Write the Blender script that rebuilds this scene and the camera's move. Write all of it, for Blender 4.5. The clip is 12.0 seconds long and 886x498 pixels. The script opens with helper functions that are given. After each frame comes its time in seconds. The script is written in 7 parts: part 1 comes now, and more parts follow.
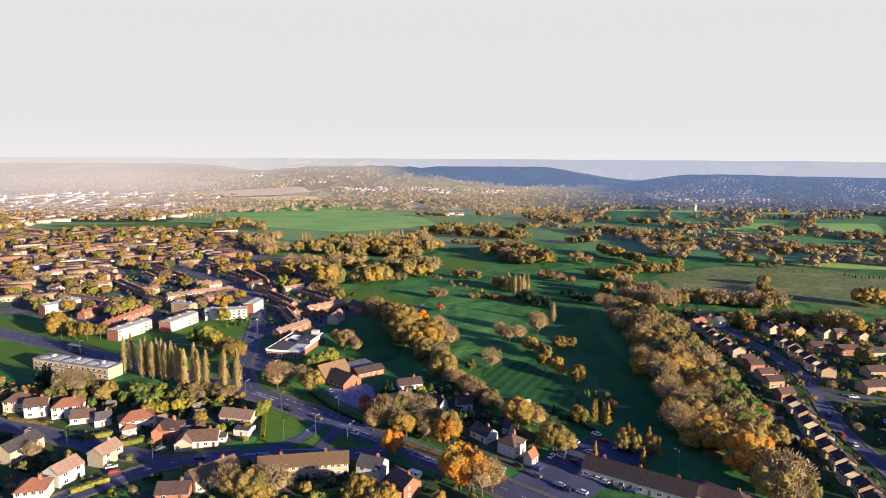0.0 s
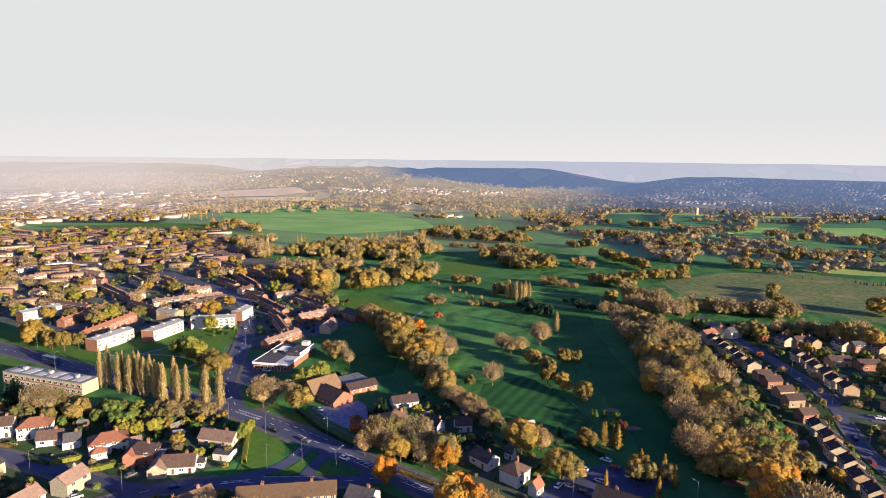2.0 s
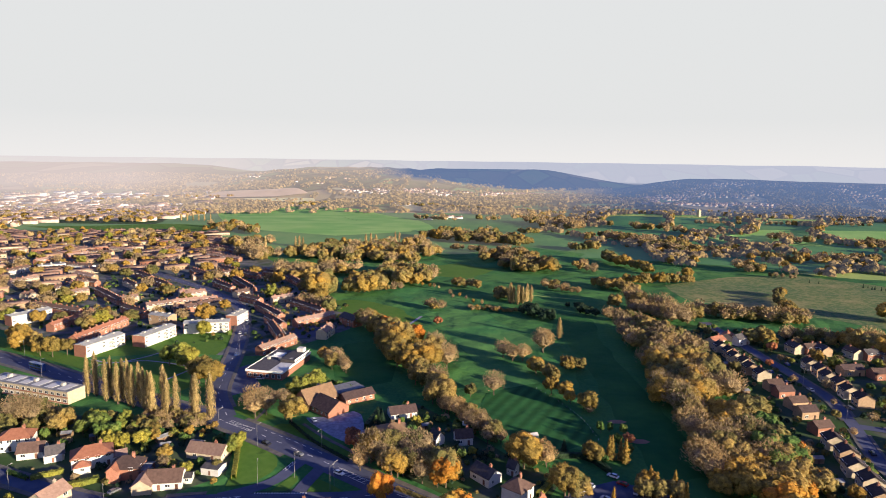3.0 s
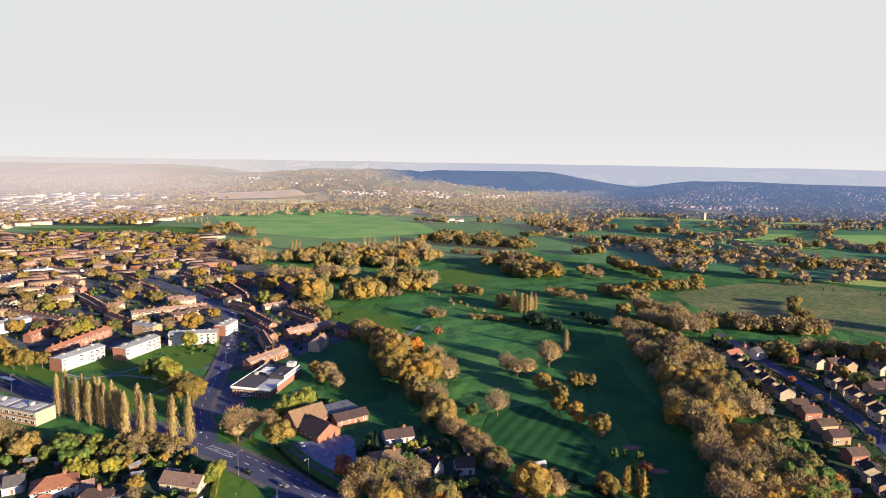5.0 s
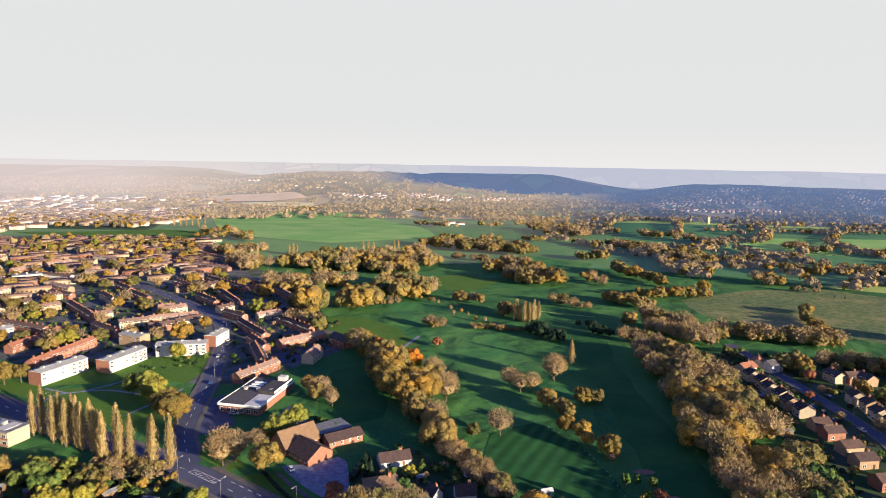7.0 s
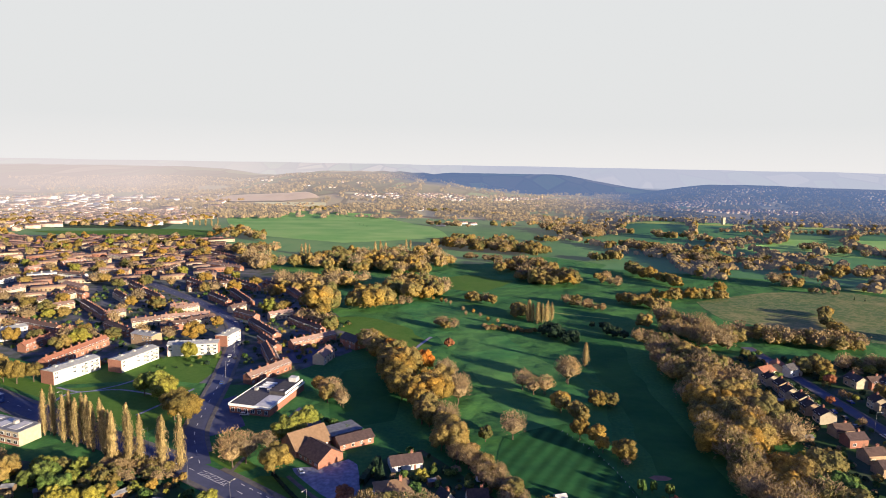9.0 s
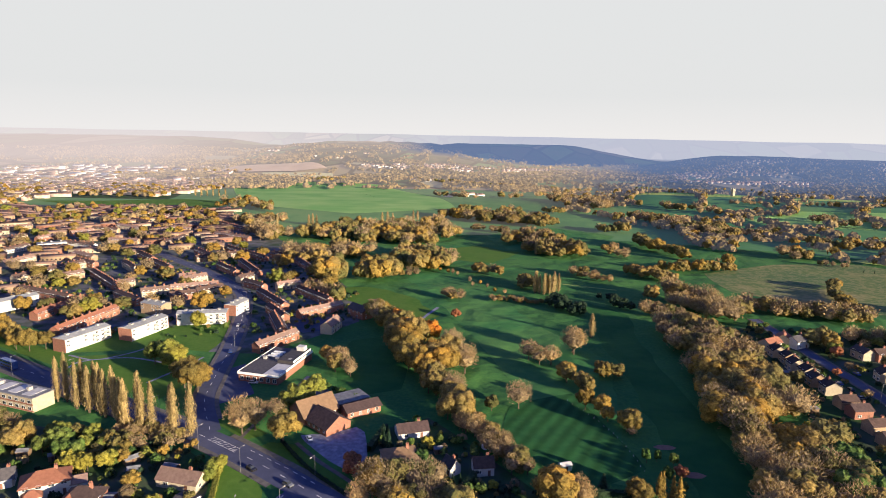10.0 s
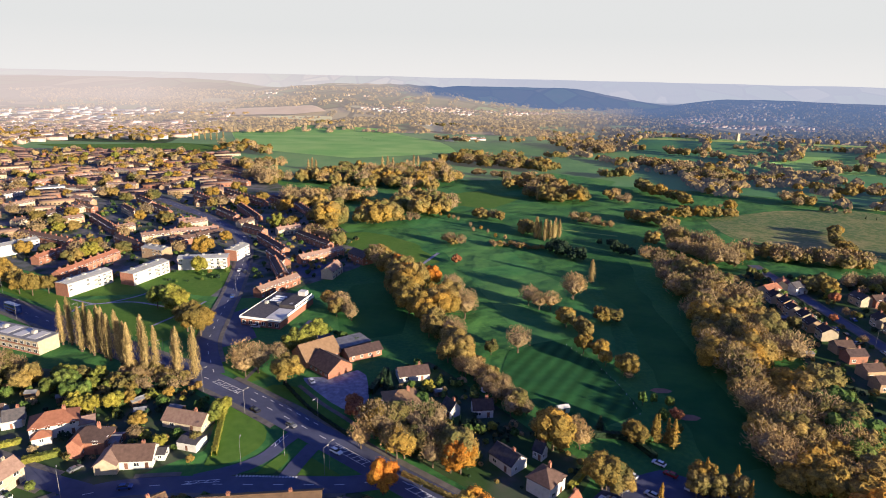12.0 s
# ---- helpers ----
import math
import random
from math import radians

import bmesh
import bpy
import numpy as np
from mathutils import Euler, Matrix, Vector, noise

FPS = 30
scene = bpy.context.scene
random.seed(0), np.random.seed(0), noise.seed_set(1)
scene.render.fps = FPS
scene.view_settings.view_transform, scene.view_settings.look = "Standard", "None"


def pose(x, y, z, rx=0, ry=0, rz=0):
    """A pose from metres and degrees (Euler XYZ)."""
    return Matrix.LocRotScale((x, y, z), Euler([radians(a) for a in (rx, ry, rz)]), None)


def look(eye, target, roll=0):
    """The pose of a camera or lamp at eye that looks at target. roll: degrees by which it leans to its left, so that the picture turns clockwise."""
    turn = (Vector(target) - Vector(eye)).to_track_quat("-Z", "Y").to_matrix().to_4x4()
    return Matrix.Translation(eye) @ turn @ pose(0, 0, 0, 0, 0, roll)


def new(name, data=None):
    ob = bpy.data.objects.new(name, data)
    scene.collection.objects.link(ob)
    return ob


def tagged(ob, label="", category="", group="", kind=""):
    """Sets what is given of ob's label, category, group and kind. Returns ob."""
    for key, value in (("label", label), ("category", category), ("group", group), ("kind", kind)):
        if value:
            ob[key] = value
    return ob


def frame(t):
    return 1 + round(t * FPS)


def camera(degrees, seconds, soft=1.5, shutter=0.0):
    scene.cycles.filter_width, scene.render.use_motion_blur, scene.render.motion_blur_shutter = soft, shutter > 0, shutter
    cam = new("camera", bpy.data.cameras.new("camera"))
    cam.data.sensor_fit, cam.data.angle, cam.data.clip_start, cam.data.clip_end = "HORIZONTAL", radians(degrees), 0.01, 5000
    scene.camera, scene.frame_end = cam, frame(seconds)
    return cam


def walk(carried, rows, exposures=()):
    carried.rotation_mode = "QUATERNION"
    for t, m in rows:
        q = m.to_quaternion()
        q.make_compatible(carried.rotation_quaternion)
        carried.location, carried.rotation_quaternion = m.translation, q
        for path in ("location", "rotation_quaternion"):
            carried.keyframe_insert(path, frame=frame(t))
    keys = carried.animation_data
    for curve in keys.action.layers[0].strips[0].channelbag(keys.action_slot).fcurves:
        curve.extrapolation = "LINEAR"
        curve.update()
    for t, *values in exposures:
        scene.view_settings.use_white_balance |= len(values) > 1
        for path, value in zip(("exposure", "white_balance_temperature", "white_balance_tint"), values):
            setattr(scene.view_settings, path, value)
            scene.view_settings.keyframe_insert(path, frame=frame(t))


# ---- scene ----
cam = camera(70.9, 12.0, soft=0.95)
# seconds, x, y, z, yaw, pitch, roll
ROWS = [
    (0.0, 0.77, -0.05, 114.5, -0.02, -8.5, -0.32),
    (0.5, 0.77, 4.76, 114.56, -0.05, -8.49, -0.41),
    (1.0, 0.81, 10.02, 114.70, -0.09, -8.46, -0.48),
    (1.5, 0.85, 15.1, 114.80, -0.14, -8.45, -0.55),
    (2.0, 0.91, 20.55, 114.86, -0.16, -8.4, -0.62),
    (2.5, 0.97, 25.91, 114.9, -0.15, -8.36, -0.7),
    (3.0, 1.02, 31.64, 114.93, -0.14, -8.32, -0.79),
    (5.0, 1.42, 54.03, 115.1, -0.07, -8.17, -0.92),
    (5.5, 1.58, 59.08, 115.28, -0.03, -8.12, -0.94),
    (6.0, 1.70, 63.95, 115.5, 0.02, -8.07, -0.95),
    (6.5, 1.86, 67.94, 115.62, 0.07, -7.99, -0.97),
    (7.0, 1.90, 70.82, 115.65, 0.0, -7.95, -0.98),
    (9.0, 1.70, 74.39, 115.32, 1.12, -7.96, -1.03),
    (9.5, 1.75, 74.66, 115.1, 1.65, -9.02, -1.08),
    (10.0, 1.78, 74.99, 115.0, 1.74, -10.63, -1.11),
    (10.5, 1.70, 75.38, 114.93, 1.71, -12.24, -1.17),
    (11.0, 1.66, 75.85, 114.78, 1.69, -13.97, -1.22),
    (11.5, 1.64, 76.2, 114.78, 1.66, -15.52, -1.25),
    (12.0, 1.70, 76.35, 114.88, 1.68, -15.67, -1.27),
]
walk(cam, [(t, pose(x, y, z, 90 + pitch, 0, yaw) @ pose(0, 0, 0, 0, 0, -roll)) for t, x, y, z, yaw, pitch, roll in ROWS], [(0.0, 1.38), (12.0, 1.38)])

# ---- light: a low warm autumn sun behind and to the right, a pale hazy sky ----
SUN_AZ, SUN_EL = 126.0, 10.8      # clockwise from +y, above the horizon
sun_data = bpy.data.lights.new("sun", "SUN")
sun_data.energy, sun_data.angle, sun_data.color = 5.0, radians(0.6), (1.0, 0.83, 0.60)
sun = new("sun", sun_data)
sun_way = Vector((math.sin(radians(SUN_AZ)) * math.cos(radians(SUN_EL)), math.cos(radians(SUN_AZ)) * math.cos(radians(SUN_EL)), math.sin(radians(SUN_EL))))
sun.matrix_world = look(sun_way * 400, (0, 0, 0))

world = bpy.data.worlds.new("sky")
scene.world = world
world.use_nodes = True
wn, wl = world.node_tree.nodes, world.node_tree.links
wn.clear()
sky = wn.new("ShaderNodeTexSky")
sky.sky_type, sky.sun_disc = "NISHITA", False
sky.sun_elevation, sky.sun_rotation = radians(SUN_EL), radians(SUN_AZ)
sky.dust_density, sky.air_density, sky.ozone_density = 0.6, 1.2, 4.0
bg_sky = wn.new("ShaderNodeBackground")
bg_sky.inputs["Strength"].default_value = 0.05
wl.new(sky.outputs[0], bg_sky.inputs["Color"])
# the bright haze that lies over the horizon
coord = wn.new("ShaderNodeTexCoord")
sep = wn.new("ShaderNodeSeparateXYZ")
wl.new(coord.outputs["Generated"], sep.inputs[0])
ramp = wn.new("ShaderNodeValToRGB")
ramp.color_ramp.elements[0].position, ramp.color_ramp.elements[0].color = 0.25, (1, 1, 1, 1)
ramp.color_ramp.elements[1].position, ramp.color_ramp.elements[1].color = 0.6, (0.55, 0.55, 0.55, 1)
wl.new(sep.outputs["Z"], ramp.inputs[0])
tint = wn.new("ShaderNodeValToRGB")
tint.color_ramp.elements[0].position, tint.color_ramp.elements[0].color = 0.0, (0.86, 0.84, 0.83, 1)
tint.color_ramp.elements[1].position, tint.color_ramp.elements[1].color = 0.06, (0.78, 0.785, 0.785, 1)
for at, colour in ((0.25, (0.77, 0.785, 0.79, 1)), (0.40, (0.08, 0.175, 0.76, 1)), (1.0, (0.035, 0.10, 0.66, 1))):
    stop = tint.color_ramp.elements.new(at)
    stop.color = colour
wl.new(sep.outputs["Z"], tint.inputs[0])
bg_haze = wn.new("ShaderNodeBackground")
bg_haze.inputs["Strength"].default_value = 0.382
wl.new(tint.outputs[0], bg_haze.inputs["Color"])
mix = wn.new("ShaderNodeMixShader")
wl.new(ramp.outputs[0], mix.inputs[0])
wl.new(bg_sky.outputs[0], mix.inputs[1])
wl.new(bg_haze.outputs[0], mix.inputs[2])
out = wn.new("ShaderNodeOutputWorld")
wl.new(mix.outputs[0], out.inputs[0])


# ---- materials ----
def material(name, stops, scale=1.0, rough=0.9, detail=4.0, bump=0.0, bump_scale=10.0, per_object=0.0, per_island=0.0,
             metal=0.0, swell=0.0, coords="object", second=None, second_scale=0.05, second_mix=0.5, specular=0.3):
    """A noise-driven surface: stops are (position, colour) on the noise; second is a larger-scale set of stops mixed in."""
    m = bpy.data.materials.new(name)
    m.use_nodes = True
    n, l = m.node_tree.nodes, m.node_tree.links
    b = n["Principled BSDF"]
    b.inputs["Roughness"].default_value, b.inputs["Metallic"].default_value = rough, metal
    b.inputs["Specular IOR Level"].default_value = specular
    if coords == "object":
        place = n.new("ShaderNodeTexCoord").outputs["Object"]
    else:
        place = n.new("ShaderNodeNewGeometry").outputs["Position"]

    def noise_ramp(s, marks, d):
        t = n.new("ShaderNodeTexNoise")
        t.inputs["Scale"].default_value, t.inputs["Detail"].default_value = s, d
        l.new(place, t.inputs["Vector"])
        r = n.new("ShaderNodeValToRGB")
        while len(r.color_ramp.elements) < len(marks):
            r.color_ramp.elements.new(0.5)
        for e, (p, c) in zip(r.color_ramp.elements, marks):
            e.position, e.color = p, (*c, 1)
        l.new(t.outputs["Fac"], r.inputs[0])
        return r.outputs[0], t.outputs["Fac"]

    colour, fac = noise_ramp(scale, stops, detail)
    if second:
        other, _ = noise_ramp(second_scale, second, 3.0)
        mx = n.new("ShaderNodeMix")
        mx.data_type = "RGBA"
        mx.inputs[0].default_value = second_mix
        l.new(colour, mx.inputs[6])
        l.new(other, mx.inputs[7])
        colour = mx.outputs[2]
    for amount, node, socket in ((per_object, "ShaderNodeObjectInfo", "Random"), (per_island, "ShaderNodeNewGeometry", "Random Per Island")):
        if amount:
            src = n.new(node)
            mr = n.new("ShaderNodeMapRange")
            mr.inputs["To Min"].default_value, mr.inputs["To Max"].default_value = 1 - amount, 1 + amount
            l.new(src.outputs[socket], mr.inputs["Value"])
            hs = n.new("ShaderNodeHueSaturation")
            l.new(mr.outputs[0], hs.inputs["Value"])
            l.new(colour, hs.inputs["Color"])
            colour = hs.outputs[0]
    l.new(colour, b.inputs["Base Color"])
    if bump or swell:
        t = n.new("ShaderNodeTexNoise")
        t.inputs["Scale"].default_value, t.inputs["Detail"].default_value = bump_scale, 5.0
        l.new(place, t.inputs["Vector"])
        bp = n.new("ShaderNodeBump")
        bp.inputs["Strength"].default_value, bp.inputs["Distance"].default_value = bump, 0.1
        l.new(t.outputs["Fac"], bp.inputs["Height"])
        if swell:
            t2 = n.new("ShaderNodeTexNoise")
            t2.inputs["Scale"].default_value, t2.inputs["Detail"].default_value = 0.035, 3.0
            l.new(place, t2.inputs["Vector"])
            bp2 = n.new("ShaderNodeBump")
            bp2.inputs["Strength"].default_value, bp2.inputs["Distance"].default_value = 1.0, swell
            l.new(t2.outputs["Fac"], bp2.inputs["Height"])
            l.new(bp.outputs[0], bp2.inputs["Normal"])
            bp = bp2
        l.new(bp.outputs[0], b.inputs["Normal"])
    return m


def foliage(name, stops, per_island=0.13, per_object=0.16, through_light=0.22):
    """Leaf surface: hue drifts from tree to tree with the place, brightness from clump to clump; some light passes through."""
    m = material(name, stops, scale=0.055, rough=0.75, detail=2.0, per_object=per_object, per_island=per_island, coords="world", specular=0.15)
    n, l = m.node_tree.nodes, m.node_tree.links
    b = n["Principled BSDF"]
    link = b.inputs["Base Color"].links[0].from_socket
    fine = n.new("ShaderNodeTexNoise")
    fine.inputs["Scale"].default_value, fine.inputs["Detail"].default_value, fine.inputs["Roughness"].default_value = 1.1, 4.0, 0.7
    l.new(n.new("ShaderNodeNewGeometry").outputs["Position"], fine.inputs["Vector"])
    spread = n.new("ShaderNodeMapRange")
    for key, v in (("From Min", 0.3), ("From Max", 0.7), ("To Min", 0.45), ("To Max", 1.5)):
        spread.inputs[key].default_value = v
    l.new(fine.outputs["Fac"], spread.inputs["Value"])
    mottle = n.new("ShaderNodeHueSaturation")
    l.new(spread.outputs[0], mottle.inputs["Value"])
    l.new(link, mottle.inputs["Color"])
    link = mottle.outputs[0]
    l.new(link, b.inputs["Base Color"])
    relief = n.new("ShaderNodeBump")
    relief.inputs["Strength"].default_value, relief.inputs["Distance"].default_value = 0.8, 0.5
    l.new(fine.outputs["Fac"], relief.inputs["Height"])
    l.new(relief.outputs[0], b.inputs["Normal"])
    tr = n.new("ShaderNodeBsdfTranslucent")
    l.new(link, tr.inputs["Color"])
    mx = n.new("ShaderNodeMixShader")
    mx.inputs[0].default_value = through_light
    l.new(b.outputs[0], mx.inputs[1])
    l.new(tr.outputs[0], mx.inputs[2])
    l.new(mx.outputs[0], n["Material Output"].inputs["Surface"])
    return m


LEAF = {
    "gold": foliage("leaf_gold", [(0.35, (0.183, 0.14, 0.0404)), (0.5, (0.275, 0.185, 0.0436)), (0.65, (0.366, 0.215, 0.0421))]),
    "orange": foliage("leaf_orange", [(0.35, (0.47, 0.143, 0.0231)), (0.55, (0.448, 0.209, 0.0315)), (0.7, (0.336, 0.231, 0.0473))]),
    "rust": foliage("leaf_rust", [(0.35, (0.312, 0.108, 0.0517)), (0.65, (0.33, 0.144, 0.0689))]),
    "yellow": foliage("leaf_yellow", [(0.35, (0.156, 0.185, 0.0387)), (0.65, (0.284, 0.249, 0.0431))]),
    "green": foliage("leaf_green", [(0.35, (0.0385, 0.0902, 0.0258)), (0.5, (0.0781, 0.135, 0.031)), (0.65, (0.147, 0.18, 0.0431))]),
    "dark": foliage("leaf_dark", [(0.35, (0.0184, 0.0415, 0.0232)), (0.65, (0.0367, 0.0649, 0.0328))]),
    "bare": foliage("twigs_brown", [(0.35, (0.237, 0.177, 0.102)), (0.5, (0.308, 0.225, 0.12)), (0.65, (0.353, 0.242, 0.111))]),
    "mixed": foliage("leaf_mixed", [(0.32, (0.108, 0.111, 0.037)), (0.45, (0.177, 0.147, 0.0494)), (0.55, (0.255, 0.186, 0.0617)), (0.68, (0.308, 0.204, 0.0576))]),
    "poplar": foliage("leaf_poplar", [(0.35, (0.36, 0.275, 0.125)), (0.65, (0.45, 0.335, 0.15))], per_island=0.25, through_light=0.3),
}
BARK = material("bark", [(0.3, (0.07, 0.05, 0.035)), (0.7, (0.16, 0.12, 0.085))], scale=3, bump=0.4, bump_scale=14)
GRASS = material("meadow_grass", [(0.3, (0.0281, 0.117, 0.0364)), (0.5, (0.0432, 0.153, 0.0443)), (0.7, (0.0769, 0.193, 0.049))], scale=0.6, rough=1.0, bump=1.0, bump_scale=3.2, coords="world",
                 second=[(0.35, (0.0281, 0.117, 0.0379)), (0.65, (0.0862, 0.193, 0.049))], second_scale=0.018, specular=0.1, swell=4.5)
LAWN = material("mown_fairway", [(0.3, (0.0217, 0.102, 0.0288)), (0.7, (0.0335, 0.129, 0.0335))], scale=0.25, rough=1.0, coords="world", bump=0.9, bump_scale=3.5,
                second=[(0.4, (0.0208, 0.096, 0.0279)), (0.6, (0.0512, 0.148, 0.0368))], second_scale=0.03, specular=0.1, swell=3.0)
# lit copy of LAWN: sunlight on the turf painted in as lighter colours
LIT_FAIRWAY = material("painted_sunlit_fairway", [(0.3, (0.0399, 0.157, 0.0484)), (0.7, (0.0678, 0.2, 0.059))], scale=0.25, rough=1.0, coords="world", bump=1.0, bump_scale=3.5,
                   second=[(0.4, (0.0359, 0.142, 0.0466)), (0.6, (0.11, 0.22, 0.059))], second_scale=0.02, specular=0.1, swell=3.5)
STRIPED = material("striped_turf", [(0.3, (0.0241, 0.105, 0.0324)), (0.7, (0.0357, 0.131, 0.0389))], scale=0.25, rough=1.0, coords="world", bump=0.9, bump_scale=3.5, specular=0.1, swell=1.5)
sn, sl = STRIPED.node_tree.nodes, STRIPED.node_tree.links
turn_node = sn.new("ShaderNodeMapping")
turn_node.inputs["Rotation"].default_value = (0, 0, radians(28))
sl.new(sn.new("ShaderNodeNewGeometry").outputs["Position"], turn_node.inputs["Vector"])
band = sn.new("ShaderNodeTexWave")
band.inputs["Scale"].default_value, band.inputs["Distortion"].default_value = 0.055, 0.6
sl.new(turn_node.outputs[0], band.inputs["Vector"])
band_mix = sn.new("ShaderNodeMix")
band_mix.data_type, band_mix.blend_type = "RGBA", "MULTIPLY"
band_mix.inputs[0].default_value = 0.35
sl.new(sn["Principled BSDF"].inputs["Base Color"].links[0].from_socket, band_mix.inputs[6])
sl.new(band.outputs["Color"], band_mix.inputs[7])
sl.new(band_mix.outputs[2], sn["Principled BSDF"].inputs["Base Color"])
GREEN = material("putting_green", [(0.3, (0.0416, 0.142, 0.0425)), (0.7, (0.0546, 0.162, 0.0475))], scale=0.2, rough=1.0, coords="world", specular=0.1)
VERGE = material("verge_grass", [(0.3, (0.07, 0.157, 0.0214)), (0.7, (0.108, 0.206, 0.0321))], scale=0.4, rough=1.0, coords="world", bump=1.0, bump_scale=3.0, specular=0.1,
                 second=[(0.3, (0.0507, 0.124, 0.0214)), (0.7, (0.0886, 0.149, 0.0321))], second_scale=0.06)
# green lightened to stand in for low sun and haze on far fields
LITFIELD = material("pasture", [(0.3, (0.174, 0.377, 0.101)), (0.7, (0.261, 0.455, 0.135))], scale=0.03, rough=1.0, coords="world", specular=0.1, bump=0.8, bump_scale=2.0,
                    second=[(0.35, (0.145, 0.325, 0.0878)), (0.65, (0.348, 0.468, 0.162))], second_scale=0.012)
ROUGH = material("rough_field", [(0.35, (0.075, 0.119, 0.042)), (0.48, (0.125, 0.163, 0.054)), (0.56, (0.325, 0.263, 0.12)), (0.68, (0.112, 0.15, 0.054))], scale=0.22, detail=6, rough=1.0, coords="world", bump=1.0, bump_scale=1.6, specular=0.1,
                 second=[(0.42, (0.075, 0.144, 0.06)), (0.54, (0.138, 0.181, 0.066)), (0.66, (0.35, 0.275, 0.132))], second_scale=0.014, second_mix=0.55)
# lighter still, with the glare of a sun-facing slope in the colour
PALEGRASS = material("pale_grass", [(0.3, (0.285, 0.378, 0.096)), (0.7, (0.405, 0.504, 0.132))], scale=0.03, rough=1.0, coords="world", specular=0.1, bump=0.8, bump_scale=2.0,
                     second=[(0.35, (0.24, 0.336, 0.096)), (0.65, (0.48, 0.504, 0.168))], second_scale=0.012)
GARDEN = material("garden_ground", [(0.35, (0.03, 0.06, 0.02)), (0.50, (0.045, 0.09, 0.026)), (0.60, (0.07, 0.085, 0.045)), (0.72, (0.13, 0.12, 0.11))], scale=0.11, rough=1.0, coords="world", bump=0.5, bump_scale=1.0, specular=0.1,
                  second=[(0.45, (0.035, 0.075, 0.024)), (0.62, (0.09, 0.09, 0.08))], second_scale=0.05)
YARD = material("yards_and_gardens", [(0.35, (0.04, 0.07, 0.03)), (0.46, (0.07, 0.085, 0.06)), (0.52, (0.12, 0.12, 0.13)), (0.7, (0.19, 0.18, 0.18))], scale=0.13, rough=1.0, coords="world", bump=0.5, bump_scale=1.0, specular=0.1,
                second=[(0.38, (0.045, 0.08, 0.03)), (0.55, (0.13, 0.13, 0.14))], second_scale=0.04)
ASPHALT = material("asphalt", [(0.3, (0.0502, 0.0567, 0.102)), (0.7, (0.0769, 0.0845, 0.143))], scale=0.4, rough=0.8, coords="world", bump=0.2, bump_scale=6,
                   second=[(0.4, (0.0485, 0.054, 0.0968)), (0.6, (0.0836, 0.091, 0.147))], second_scale=0.06)
WORN_ASPHALT = material("worn_asphalt", [(0.3, (0.13, 0.135, 0.192)), (0.52, (0.2, 0.205, 0.276)), (0.7, (0.28, 0.28, 0.36))], scale=0.5, detail=7, rough=0.9, coords="world", bump=0.2, bump_scale=6)
PAVING = material("pavement_surface", [(0.3, (0.09, 0.0825, 0.078)), (0.7, (0.143, 0.128, 0.117))], scale=0.5, rough=0.9, coords="world", bump=0.2, bump_scale=4)
SAND = material("bunker_sand", [(0.3, (0.22, 0.12, 0.08)), (0.7, (0.28, 0.16, 0.11))], scale=0.7, rough=1.0, coords="world")
WHITE_PAINT = material("road_paint", [(0.3, (0.62, 0.62, 0.60)), (0.7, (0.8, 0.8, 0.78))], scale=2, rough=0.7, coords="world")
BRICK = material("red_brick", [(0.3, (0.24, 0.105, 0.072)), (0.7, (0.33, 0.155, 0.105))], scale=1.5, detail=6, per_object=0.2, bump=0.3, bump_scale=12)
PALE_BRICK = material("buff_brick", [(0.3, (0.299, 0.202, 0.125)), (0.7, (0.396, 0.28, 0.181))], scale=1.2, detail=6, per_object=0.15, bump=0.25, bump_scale=12)
RENDER = material("white_render", [(0.25, (0.42, 0.407, 0.387)), (0.5, (0.521, 0.508, 0.49)), (0.8, (0.571, 0.559, 0.546))], scale=0.8, detail=6, per_object=0.06, bump=0.1, bump_scale=20)
CREAM = material("cream_render", [(0.25, (0.361, 0.301, 0.215)), (0.7, (0.464, 0.396, 0.292))], scale=0.8, detail=6, per_object=0.12, bump=0.1, bump_scale=20)
STONE = material("grey_stone", [(0.3, (0.25, 0.22, 0.17)), (0.7, (0.42, 0.37, 0.29))], scale=1.6, detail=6, per_object=0.1, bump=0.4, bump_scale=6)


def tiled(name, stops, per_object=0.22):
    """Roof covering in courses: a noise colour, with a fine ribbed relief running along the slope."""
    m = material(name, stops, scale=0.9, detail=6, rough=0.85, per_object=per_object)
    n, l = m.node_tree.nodes, m.node_tree.links
    w = n.new("ShaderNodeTexWave")
    w.wave_type, w.bands_direction = "BANDS", "Z"
    w.inputs["Scale"].default_value, w.inputs["Distortion"].default_value = 2.2, 0.4
    l.new(n.new("ShaderNodeTexCoord").outputs["Object"], w.inputs["Vector"])
    bp = n.new("ShaderNodeBump")
    bp.inputs["Strength"].default_value, bp.inputs["Distance"].default_value = 0.35, 0.08
    l.new(w.outputs["Fac"], bp.inputs["Height"])
    l.new(bp.outputs[0], n["Principled BSDF"].inputs["Normal"])
    return m


TILE_RED = tiled("red_tiles", [(0.3, (0.218, 0.0868, 0.0527)), (0.7, (0.29, 0.124, 0.0775))])
TILE_BROWN = tiled("brown_tiles", [(0.3, (0.0792, 0.0484, 0.0397)), (0.7, (0.125, 0.0775, 0.062))])
TILE_DARK = tiled("dark_tiles", [(0.3, (0.0528, 0.0341, 0.0322)), (0.7, (0.0858, 0.0558, 0.0527))])
TILE_BLACK = tiled("black_tiles", [(0.3, (0.0297, 0.0229, 0.0229)), (0.7, (0.0495, 0.0372, 0.0372))])
